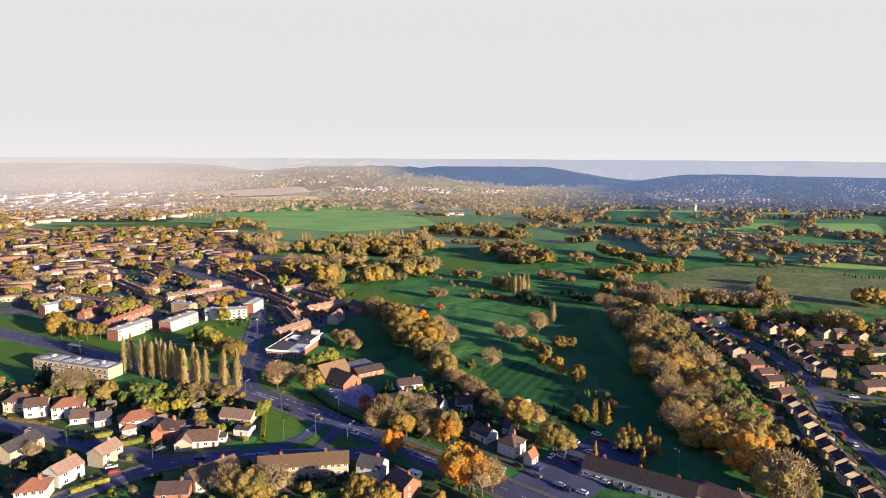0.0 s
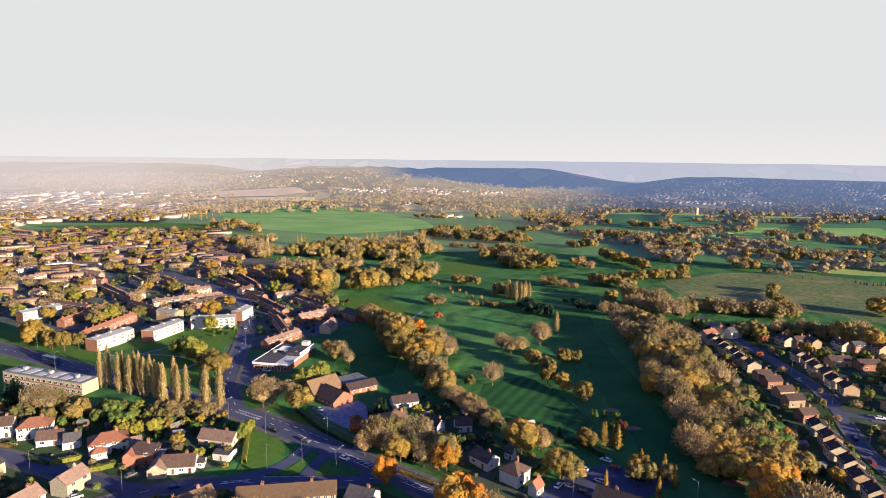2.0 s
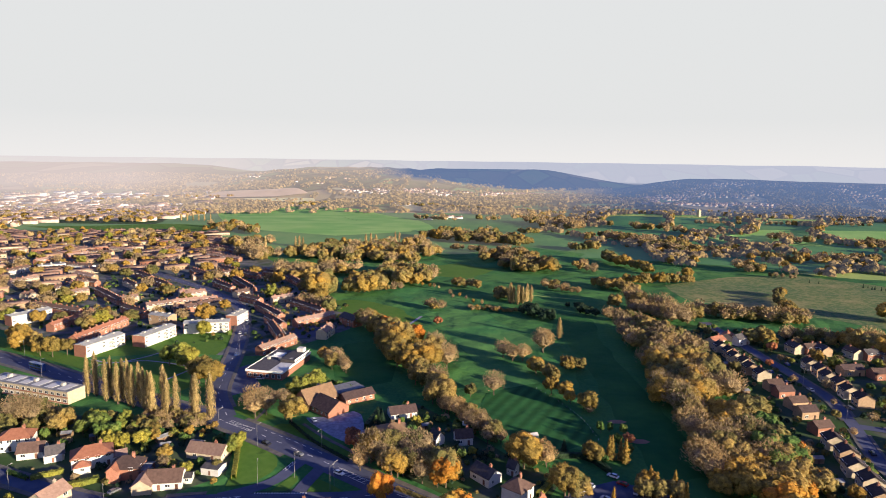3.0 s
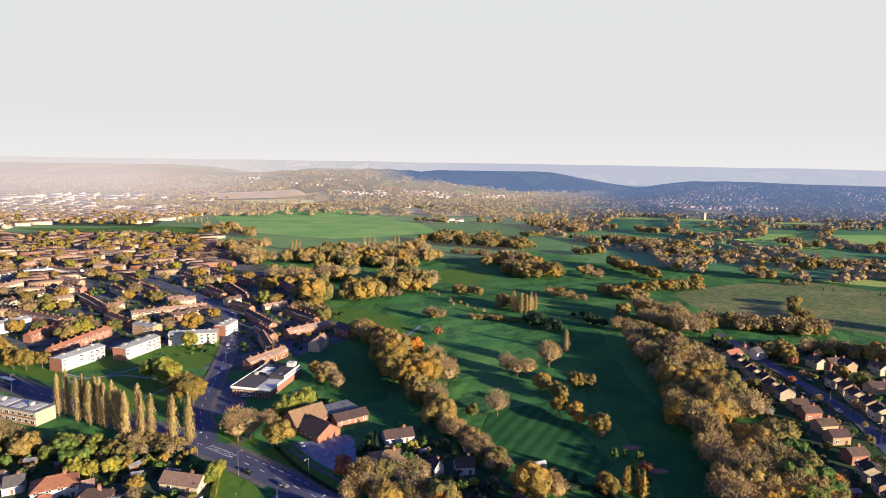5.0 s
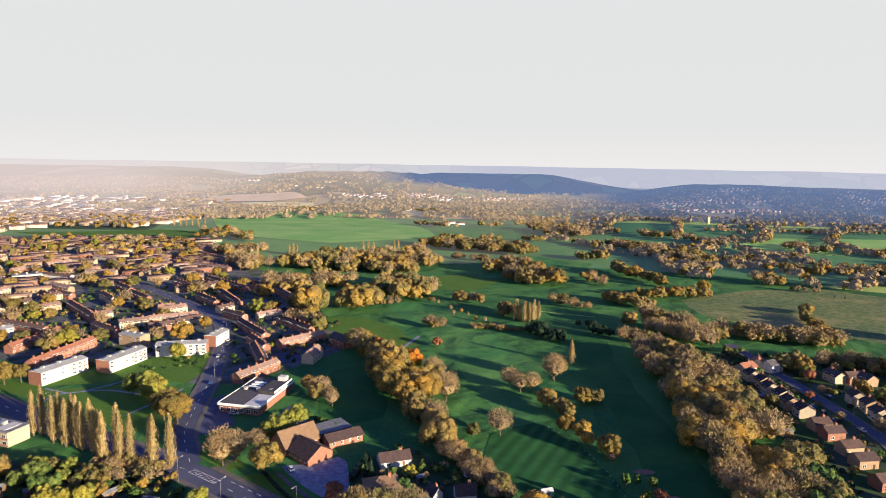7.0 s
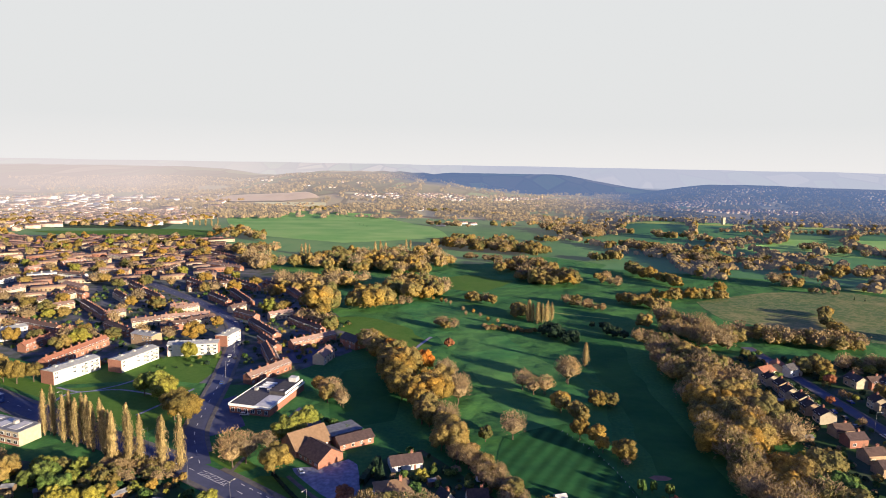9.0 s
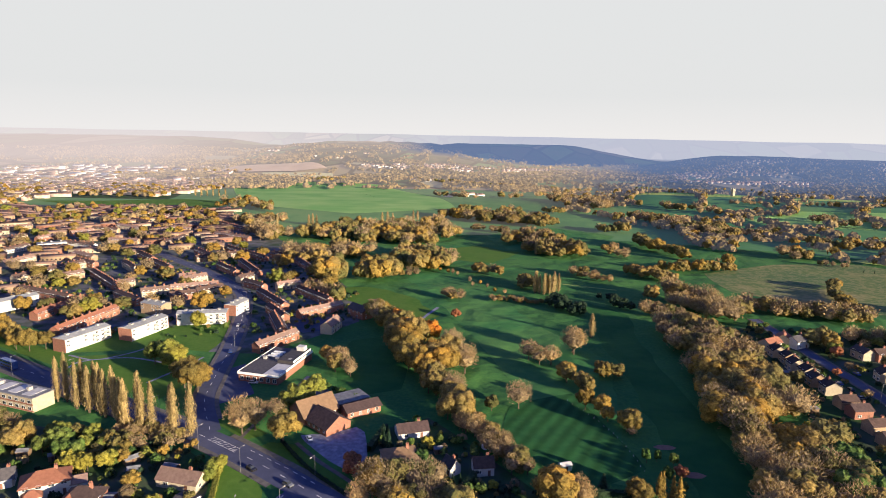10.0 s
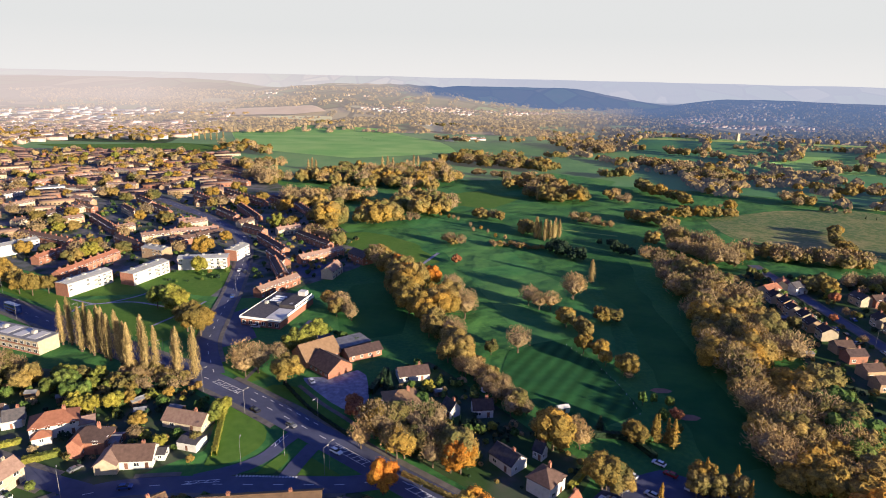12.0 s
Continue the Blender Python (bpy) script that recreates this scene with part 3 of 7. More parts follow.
def crown_data(kind, n):
    """Leaf clumps of a crown of height 1 standing on its trunk's foot: centres, normals, sizes, and the dense inside."""
    ev, ef = [], []

    def add_core(c, r):
        v, f = blob(c, r)
        base = sum(len(e) for e in ev)
        ev.append(v)
        ef.extend([[i + base for i in q] for q in f])

    if kind == "broad":
        # a dome of overlapping boughs, leafy down to a low skirt
        k = rng.integers(13, 18)
        ang = np.arange(k) * 2.4 + rng.uniform(-0.5, 0.5, k)
        up_down = 0.96 - 1.55 * (np.arange(k) + 0.5) / k + rng.uniform(-0.1, 0.1, k)
        lean = rng.uniform(-0.05, 0.05, 2)
        rad = 0.27 * np.sqrt(np.clip(1 - up_down ** 2, 0.06, 1)) * rng.uniform(0.82, 1.15, k)
        lobes = np.stack([rad * np.cos(ang) + lean[0], rad * np.sin(ang) + lean[1], 0.53 + 0.29 * up_down], 1)
        lr = rng.uniform(0.12, 0.185, k)
        lobes[0], lr[0] = (lean[0] * 0.5, lean[1] * 0.5, 0.54), 0.30
        which = rng.choice(k, n * 4, p=lr ** 2 / (lr ** 2).sum())
        d = unit(rng.normal(size=(n * 4, 3)))
        c = lobes[which] + d * (lr[which] * rng.uniform(0.86, 1.1, n * 4))[:, None]
        gap = np.linalg.norm(c[:, None, :] - lobes[None], axis=2) / lr[None]
        gap[np.arange(n * 4), which] = 9
        keep = np.nonzero((gap.min(1) > 0.9) & (c[:, 2] > 0.11))[0][:n]
        c, d = c[keep], d[keep]
        nr = 0.8 * d + 0.45 * unit(c - np.array([0, 0, 0.42])) + rng.normal(scale=0.22, size=c.shape)
        s = rng.uniform(0.010, 0.021, len(c)) * (1000 / n) ** 0.42
        for q in range(k):
            add_core(lobes[q], [lr[q] * 0.93] * 3)
    elif kind == "twiggy":
        # a fine haze of twigs that spread up and out from the fork
        d = rng.normal(size=(n, 3))
        d[:, 2] = np.abs(d[:, 2]) * 1.15 - 0.35
        d = unit(d)
        bough = 1 + 0.13 * np.sin(4 * np.arctan2(d[:, 1], d[:, 0]) + rng.uniform(0, 6)) * np.cos(3 * d[:, 2] + rng.uniform(0, 6))
        c = d * np.array([0.40, 0.40, 0.44]) * (bough * rng.uniform(0.25, 1.0, n) ** 0.42)[:, None] + np.array([0, 0, 0.55])
        up = unit(c - np.array([0, 0, 0.2])) + rng.normal(scale=0.32, size=(n, 3))
        nr = np.cross(up, rng.normal(size=(n, 3)))
        s = rng.uniform(0.0045, 0.0075, n) * (1000 / n) ** 0.75
        add_core((0, 0, 0.50), [0.25, 0.25, 0.27])
        for q in range(5):
            a = q * 1.26 + rng.uniform(-0.3, 0.3)
            add_core((0.17 * math.cos(a), 0.17 * math.sin(a), rng.uniform(0.42, 0.64)), [0.15] * 3)
        return c, nr, s, 5.0 * (n / 1000) ** 0.62, up, (np.concatenate(ev), ef)
    elif kind == "poplar":
        h = rng.uniform(0.05, 1.0, n) ** 0.9
        girth = 0.084 * np.sin(np.pi * np.clip(h, 0, 1) ** 0.7) ** 0.65 + 0.007
        a = rng.uniform(0, 2 * np.pi, n)
        r = girth * rng.uniform(0.4, 1.2, n) * (1 + 0.25 * np.sin(4 * a + 17 * h))
        c = np.stack([r * np.cos(a), r * np.sin(a), h], 1)
        nr = np.stack([np.cos(a), np.sin(a), np.full(n, 0.1)], 1) + rng.normal(scale=0.3, size=(n, 3))
        s = rng.uniform(0.0026, 0.0054, n)
        for z in (0.2, 0.35, 0.5, 0.65, 0.8):
            add_core((0, 0, z), [0.05 * math.sin(math.pi * z ** 0.75) ** 0.7] * 2 + [0.12])
        return c, nr, s, 6.5, np.stack([0.18 * np.cos(a), 0.18 * np.sin(a), np.ones(n)], 1) + rng.normal(scale=0.1, size=(n, 3)), (np.concatenate(ev), ef)
    else:  # conifer: uneven tiers of dark boughs
        h = 0.06 + 0.94 * rng.uniform(0, 1, n) ** 1.2
        a = rng.uniform(0, 2 * np.pi, n)
        girth = 0.27 * (1.04 - h) ** 0.8 * (0.78 + 0.22 * np.sin(h * 34 + 2 * a))
        r = girth * rng.uniform(0.55, 1.1, n)
        c = np.stack([r * np.cos(a), r * np.sin(a), h], 1)
        nr = np.stack([np.cos(a), np.sin(a), np.full(n, 0.8)], 1) + rng.normal(scale=0.45, size=(n, 3))
        s = rng.uniform(0.016, 0.032, n)
        for z in (0.15, 0.35, 0.55, 0.75):
            add_core((0, 0, z), [0.2 * (1.02 - z)] * 2 + [0.16])
    return c, nr, s, 0.8, None, (np.concatenate(ev), ef)


def trunk_mesh(name, kind):
    """A tapered trunk with forking limbs, height 1."""
    bm = bmesh.new()

    def limb(a, b, r0, r1, sides=6):
        a, b = Vector(a), Vector(b)
        q = (b - a).to_track_quat("Z", "Y").to_matrix().to_4x4()
        rings = []
        for p, r in ((a, r0), (b, r1)):
            rings.append([bm.verts.new(p + q @ Vector((r * math.cos(2 * math.pi * k / sides), r * math.sin(2 * math.pi * k / sides), 0))) for k in range(sides)])
        for k in range(sides):
            bm.faces.new((rings[0][k], rings[0][(k + 1) % sides], rings[1][(k + 1) % sides], rings[1][k]))

    fork = 0.3 if kind in ("broad", "twiggy") else 0.75
    limb((0, 0, -0.03), (0.005, 0.004, fork), 0.026, 0.016)
    if kind in ("broad", "twiggy"):
        for k in range(7):
            a = k * 2.4 + rng.uniform(-0.3, 0.3)
            reach, top = rng.uniform(0.12, 0.26), rng.uniform(0.5, 0.72)
            mid = (reach * 0.5 * math.cos(a), reach * 0.5 * math.sin(a), (fork + top) / 2)
            limb((0, 0, fork - 0.02 * k), mid, 0.012, 0.008, 5)
            limb(mid, (reach * math.cos(a), reach * math.sin(a), top), 0.008, 0.003, 4)
            if kind == "twiggy":
                for s in (-0.6, 0.6):
                    limb(mid, (reach * 1.25 * math.cos(a + s), reach * 1.25 * math.sin(a + s), top + 0.06), 0.005, 0.002, 3)
    me = bpy.data.meshes.new(name)
    bm.to_mesh(me)
    bm.free()
    me.materials.append(BARK)
    return me


PALETTE = {  # palette: crown kind, leaf material, words
    "gold": ("broad", "gold", "golden autumn broadleaf tree with a rounded crown"),
    "orange": ("broad", "orange", "orange autumn broadleaf tree with a dense crown"),
    "rust": ("broad", "rust", "small rust-red autumn tree with a rounded crown"),
    "yellow": ("broad", "yellow", "yellow-leaved autumn tree with a full crown"),
    "green": ("broad", "green", "evergreen broadleaf tree still in green leaf"),
    "dark": ("conifer", "dark", "dark green conifer with a pointed crown"),
    "larch": ("conifer", "gold", "golden conical larch turning in autumn"),
    "pine": ("broad", "dark", "dark green pine with a rounded crown"),
    "bare": ("twiggy", "bare", "nearly bare autumn tree with brown twigs"),
    "mixed": ("broad", "mixed", "olive-brown autumn broadleaf tree thinning out"),
    "poplar": ("poplar", "poplar", "tall narrow poplar with fading autumn leaves"),
}
TREE_MESHES = {}
for pal, (kind, leaf, words) in PALETTE.items():
    TREE_MESHES[pal] = []
    for _ in range(4):
        count = {"broad": 850, "twiggy": 900, "poplar": 1200, "conifer": 420}[kind]
        c, nr, s, asp, up, core = crown_data(kind, count)
        TREE_MESHES[pal].append((quads_to_mesh("crown", c, nr, s, asp, LEAF[leaf], up, core), trunk_mesh("trunk", kind)))


def tree(x, y, height, pal, spread=1.0, group=""):
    crown_me, trunk_me = TREE_MESHES[pal][rng.integers(0, 4)]
    name = "poplar_tree" if pal == "poplar" else "conifer_tree" if pal in ("dark", "pine", "larch") else "tree"
    ob = tagged(new(name), PALETTE[pal][2], "tree", group)
    for nm, me in (("crown", crown_me), ("trunk", trunk_me)):
        p = new(nm, me)
        p.parent = ob
    ob.matrix_world = pose(x, y, ground_z(x, y), 0, 0, rng.uniform(0, 360)) @ Matrix.Diagonal((height * spread, height * spread, height, 1))
    return ob


SPREAD = {"gold": 1.05, "orange": 1.0, "rust": 1.05, "yellow": 1.05, "green": 1.0, "dark": 1.0, "pine": 0.95, "larch": 0.85, "bare": 1.1, "mixed": 1.05, "poplar": 1.0}


def along(x0, y0, x1, y1, half, count):
    """Scattered places along a belt."""
    for i in range(count):
        t = (i + rng.uniform(0.1, 0.9)) / count
        dx, dy = x1 - x0, y1 - y0
        ln = max(1e-3, math.hypot(dx, dy))
        off = rng.uniform(-half, half) if count > 1 else 0
        yield x0 + dx * t - dy / ln * off, y0 + dy * t + dx / ln * off


MIX = ["mixed", "bare", "gold", "bare", "mixed", "bare", "mixed", "mixed", "gold", "mixed"]


def plant_belts(rows, group, fuller=1.0):
    for x0, y0, x1, y1, half, count, height, pal in rows:
        if count > 5:
            count, half = int(count * fuller), half * fuller
        for x, y in along(x0, y0, x1, y1, half, count):
            q = MIX[rng.integers(0, 10)] if pal == "mixed" else pal
            if pal in ("gold", "bare") and count > 3 and rng.uniform() < 0.2:
                q = "mixed"
            tree(x, y, height * rng.uniform(0.78, 1.12), q, SPREAD[q] * rng.uniform(0.9, 1.15), group)


def belt_places(rows, fuller=1.0):
    for x0, y0, x1, y1, half, count, height, pal in rows:
        if count > 5:
            count, half = int(count * fuller), half * (1 + 0.6 * (fuller - 1))
        for x, y in along(x0, y0, x1, y1, half, count):
            if count > 16 and noise.noise(Vector((x * 0.022, y * 0.016, 3.3))) < -0.22:
                continue
            q = pal
            if pal == "mixed":
                q = MIX[rng.integers(0, 10)]
            elif pal == "gold" and rng.uniform() < 0.45:
                q = "mixed"
            elif rng.uniform() < 0.3 and pal not in ("dark", "rust", "pine"):
                q = "mixed"
            yield x, y, height * rng.uniform(0.7, 1.15), q


CROWN_TEMPLATES = {}


def crown_template(kind, n):
    """Six ready crowns of one kind as bare quads, to be turned and scaled."""
    if (kind, n) not in CROWN_TEMPLATES:
        made = []
        for _ in range(6):
            c, nr, s, asp, up, (cv, cf) = crown_data(kind, n)
            nr = unit(nr)
            u = unit(np.cross(nr, rng.normal(size=nr.shape) if up is None else up))
            v = np.cross(nr, u)
            a, b = u * s[:, None], v * (s * asp)[:, None]
            quad = np.stack([c - a - b * 0.7, c + a - b, c + a * 0.8 + b, c - a + b * 0.9], 1)
            tri = cv[np.array(cf)]
            tri = np.concatenate([tri, tri[:, 2:3]], 1)
            made.append(np.concatenate([quad, tri]).reshape(-1, 3))
        CROWN_TEMPLATES[kind, n] = made
    return CROWN_TEMPLATES[kind, n]


def wood(name, places, label, n_leaf=170):
    """A wood as one mesh of many crowns, each lobed and made of leaf clumps; places are (x, y, height, palette)."""
    slot = {"mixed": 0, "gold": 1, "bare": 2, "orange": 3, "green": 4, "dark": 5, "rust": 6, "yellow": 7}
    mats = [LEAF[k] for k in slot]
    slot["pine"] = slot["dark"]
    allv, idx = [], []
    for x, y, h, q in places:
        kind = PALETTE[q][0]
        quad = crown_template(kind, n_leaf)[rng.integers(0, 6)]
        t = rng.uniform(0, 2 * math.pi)
        turn = np.array([[math.cos(t), math.sin(t), 0], [-math.sin(t), math.cos(t), 0], [0, 0, 1]])
        sp = SPREAD[q] * rng.uniform(0.95, 1.25)
        allv.append((quad @ turn) * np.array([h * sp, h * sp, h]) + np.array([x, y, ground_z(x, y) - 0.08 * h]))
        idx += [slot[q]] * (len(quad) // 4)
    v = np.concatenate(allv)
    nq = len(v) // 4
    me = bpy.data.meshes.new(name)
    me.vertices.add(len(v))
    me.vertices.foreach_set("co", v.ravel())
    me.loops.add(len(v))
    me.loops.foreach_set("vertex_index", np.arange(len(v)))
    me.polygons.add(nq)
    me.polygons.foreach_set("loop_start", np.arange(nq) * 4)
    me.polygons.foreach_set("loop_total", np.full(nq, 4))
    for m in mats:
        me.materials.append(m)
    me.polygons.foreach_set("material_index", idx)
    me.update(calc_edges=True)
    me.validate()
    return tagged(new(name, me), label, "woodland", kind="stuff")


# ---- buildings ----
def box_into(bm, x0, x1, y0, y1, z0, z1, mi=0):
    v = [bm.verts.new(p) for p in ((x0, y0, z0), (x1, y0, z0), (x1, y1, z0), (x0, y1, z0), (x0, y0, z1), (x1, y0, z1), (x1, y1, z1), (x0, y1, z1))]
    for q in ((3, 2, 1, 0), (4, 5, 6, 7), (0, 1, 5, 4), (1, 2, 6, 5), (2, 3, 7, 6), (3, 0, 4, 7)):
        bm.faces.new([v[i] for i in q]).material_index = mi


def poly_into(bm, pts, mi=0):
    f = bm.faces.new([bm.verts.new(p) for p in pts])
    f.material_index = mi


def part(name, bm, mat, parent, label=""):
    """Links a bmesh as one mesh object under a thing or a part."""
    me = bm if isinstance(bm, bpy.types.Mesh) else bpy.data.meshes.new(name)
    if me is not bm:
        bm.to_mesh(me)
        bm.free()
        for m in (mat if isinstance(mat, (list, tuple)) else [mat]):
            me.materials.append(m)
    ob = new(name, me)
    ob.parent = parent
    if label:
        ob["label"] = label
    return ob


SHARED = {}


def shared(key, make):
    if key not in SHARED:
        SHARED[key] = make()
    return SHARED[key]


def mesh_of(name, bm, mats):
    me = bpy.data.meshes.new(name)
    bm.to_mesh(me)
    bm.free()
    for m in mats:
        me.materials.append(m)
    return me


def window_meshes(w, h, whole=False):
    """A window's frame with its bars and sill, and its pane, set on a wall that faces -y."""
    def make():
        bm = bmesh.new()
        t = 0.10
        xs, zs = (-w / 2, -w / 2 + t, -t / 2, t / 2, w / 2 - t, w / 2), (0, t, h - t, h)
        grid = {(i, k): bm.verts.new((x, -0.07, z)) for i, x in enumerate(xs) for k, z in enumerate(zs)}
        for i in range(5):
            for k in range(3):
                if not (k == 1 and i in (1, 3)):
                    bm.faces.new((grid[i, k], grid[i + 1, k], grid[i + 1, k + 1], grid[i, k + 1]))
        edge = [grid[i, 0] for i in range(6)] + [grid[5, k] for k in (1, 2, 3)] + [grid[i, 3] for i in (4, 3, 2, 1, 0)] + [grid[0, k] for k in (2, 1)]
        back = [bm.verts.new((v.co.x, 0.03, v.co.z)) for v in edge]
        for i in range(len(edge)):
            j = (i + 1) % len(edge)
            bm.faces.new((edge[i], back[i], back[j], edge[j]))
        if whole:
            for i in (1, 3):
                bm.faces.new((grid[i, 1], grid[i + 1, 1], grid[i + 1, 2], grid[i, 2])).material_index = 1
            return mesh_of("window", bm, [FRAME_WHITE, GLASS]), None
        fr = mesh_of("window", bm, [FRAME_WHITE])
        bm = bmesh.new()
        box_into(bm, -w / 2 + t, w / 2 - t, -0.03, 0.0, t, h - t)
        return fr, mesh_of("pane", bm, [GLASS])
    return shared(("win", round(w, 1), round(h, 1), whole), make)


def add_window(root, x, y, z, turn, w, h, split=True):
    fr, pane = window_meshes(w, h, not split)
    ob = new("window", fr)
    ob.parent = root
    ob.matrix_basis = pose(x, y, z, 0, 0, turn)
    if pane:
        p = new("pane", pane)
        p.parent = ob
    return ob


def door_mesh():
    bm = bmesh.new()
    box_into(bm, -0.5, 0.5, -0.06, 0.02, 0, 2.05)
    front = min(bm.faces, key=lambda f: f.calc_center_median().y)
    r = bmesh.ops.inset_individual(bm, faces=[front], thickness=0.14, depth=-0.03)
    return mesh_of("door", bm, [DOOR_PAINT])


def chimney_mesh(mat):
    bm = bmesh.new()
    box_into(bm, -0.5, 0.5, -0.35, 0.35, -1.6, 0.9)
    box_into(bm, -0.58, 0.58, -0.43, 0.43, 0.9, 1.05)
    for x in (-0.25, 0.25):
        bmesh.ops.create_cone(bm, segments=8, radius1=0.15, radius2=0.11, depth=0.5, cap_ends=True, matrix=Matrix.Translation((x, 0, 1.3)))
    return mesh_of("chimney", bm, [mat])


def gable_roof(w, d, eaves, rise, over=0.35, thick=0.16):
    bm = bmesh.new()
    hw, hd = w / 2 + over, d / 2 + over
    drop = rise * over / (d / 2)
    top, low = eaves + rise + thick, eaves - drop + thick
    for s in (-1, 1):
        a, b, c, e = (-hw, s * hd, low), (hw, s * hd, low), (hw, 0, top), (-hw, 0, top)
        dn = Vector((0, 0, -thick))
        up_pts = [Vector(p) for p in (a, b, c, e)]
        if s > 0:
            up_pts.reverse()
        poly_into(bm, up_pts)
        poly_into(bm, [p + dn for p in reversed(up_pts)])
        for i in range(4):
            p, q = up_pts[i], up_pts[(i + 1) % 4]
            poly_into(bm, [p + dn, q + dn, q, p])
    box_into(bm, -hw, hw, -0.14, 0.14, top - 0.06, top + 0.08)
    return bm


def hip_roof(w, d, eaves, rise, over=0.4, thick=0.16):
    bm = bmesh.new()
    hw, hd = w / 2 + over, d / 2 + over
    run = max(0.2, w / 2 - d / 2)
    top = eaves + rise + thick
    low = eaves - rise * over / (d / 2) + thick
    c = [(-hw, -hd, low), (hw, -hd, low), (hw, hd, low), (-hw, hd, low)]
    r0, r1 = (-run, 0, top), (run, 0, top)
    poly_into(bm, [c[0], c[1], r1, r0])
    poly_into(bm, [c[1], c[2], r1])
    poly_into(bm, [c[2], c[3], r0, r1])
    poly_into(bm, [c[3], c[0], r0])
    dn = Vector((0, 0, -thick))
    b = [Vector(p) + dn for p in c]
    for i in range(4):
        poly_into(bm, [b[i], b[(i + 1) % 4], c[(i + 1) % 4], c[i]])
    poly_into(bm, list(reversed(b)))
    box_into(bm, -run, run, -0.13, 0.13, top - 0.06, top + 0.07)
    return bm


def wall_block(w, d, eaves, rise, gable):
    bm = bmesh.new()
    x, y = w / 2, d / 2
    if not gable:
        box_into(bm, -x, x, -y, y, -1.2, eaves)
        return bm
    a = [(-x, -y, -1.2), (-x, y, -1.2), (-x, y, eaves), (-x, 0, eaves + rise), (-x, -y, eaves)]
    b = [(x, p[1], p[2]) for p in a]
    poly_into(bm, list(reversed(a)))
    poly_into(bm, b)
    for i in range(5):
        j = (i + 1) % 5
        poly_into(bm, [a[i], a[j], b[j], b[i]])
    bmesh.ops.recalc_face_normals(bm, faces=bm.faces)
    return bm


def wing(root, x, y, yaw, w, d, eaves, rise, wall, tiles, roof="gable", windows=1):
    """A lower or crossing part of a house with its own roof."""
    base = pose(x, y, 0, 0, 0, yaw)
    a = part("wing", wall_block(w, d, eaves, rise, roof == "gable"), wall, root)
    b = part("wing_roof", gable_roof(w, d, eaves, rise, 0.3) if roof == "gable" else hip_roof(w, d, eaves, rise, 0.3), tiles, root)
    a.matrix_basis = b.matrix_basis = base
    for k in range(windows):
        for turn, wx, wy in ((0, -w / 2 + (k + 0.5) * w / windows, -d / 2), (90, w / 2, 0.0)):
            o = add_window(root, 0, 0, 0, 0, 1.3, 1.2)
            o.matrix_basis = base @ pose(wx, wy, 0.9, 0, 0, turn)


SPOTS = []


def house(x, y, yaw, w, d, eaves=5.2, rise=2.6, roof="gable", wall=None, tiles=None, units=1, label="", name="house", category="house", group="",
          chimneys=1, end_windows=True, doors=True):
    """A pitched-roof house or a terrace of several units, its long side facing -y before it is turned."""
    wall, tiles = wall or BRICK, tiles or TILE_BROWN
    root = tagged(new(name), label, category, group)
    part("wall", wall_block(w, d, eaves, rise, roof == "gable"), wall, root)
    part("roof", gable_roof(w, d, eaves, rise) if roof == "gable" else hip_roof(w, d, eaves, rise), tiles, root)
    uw, near = w / units, y < 285
    storeys = max(1, int(round(eaves / 2.6)))
    stack = shared(("chimney", wall.name), lambda: chimney_mesh(BRICK if wall not in (BRICK, STONE) else wall))
    for k in range(chimneys):
        cx = -w / 2 + (k + 0.5) * w / chimneys if chimneys > 1 else w * 0.22
        ob = part("chimney", stack, None, root)
        ob.location = (cx, 0.25, eaves + rise)
    ww = min(1.7, uw * 0.3)
    for u in range(units):
        ux = -w / 2 + (u + 0.5) * uw
        for side, turn in ((-1, 0), (1, 180)):
            for s in range(storeys):
                z = 0.9 + 2.6 * s
                for q in (-0.25, 0.25):
                    if s == 0 and q > 0 and doors:
                        if side < 0:
                            dr = part("door", shared("door", door_mesh), None, root)
                            dr.matrix_basis = pose(ux + q * uw, side * d / 2, 0, 0, 0, turn)
                            continue
                    add_window(root, ux + q * uw, side * d / 2, z, turn, ww, 1.25, near)
    if end_windows:
        for s in range(storeys):
            add_window(root, w / 2, -d * 0.18, 0.9 + 2.6 * s, 90, 1.1, 1.2, near)
    for k in np.arange(-w / 2, w / 2 + 0.1, 5.0):
        SPOTS.append((x + k * math.cos(radians(yaw)), y + k * math.sin(radians(yaw))))
    root.matrix_world = pose(x, y, ground_z(x, y), 0, 0, yaw)
    return root


SHEET = material("grey_roof_sheet", [(0.3, (0.24, 0.245, 0.24)), (0.7, (0.34, 0.34, 0.33))], scale=0.6, detail=6, rough=0.85, per_object=0.1)


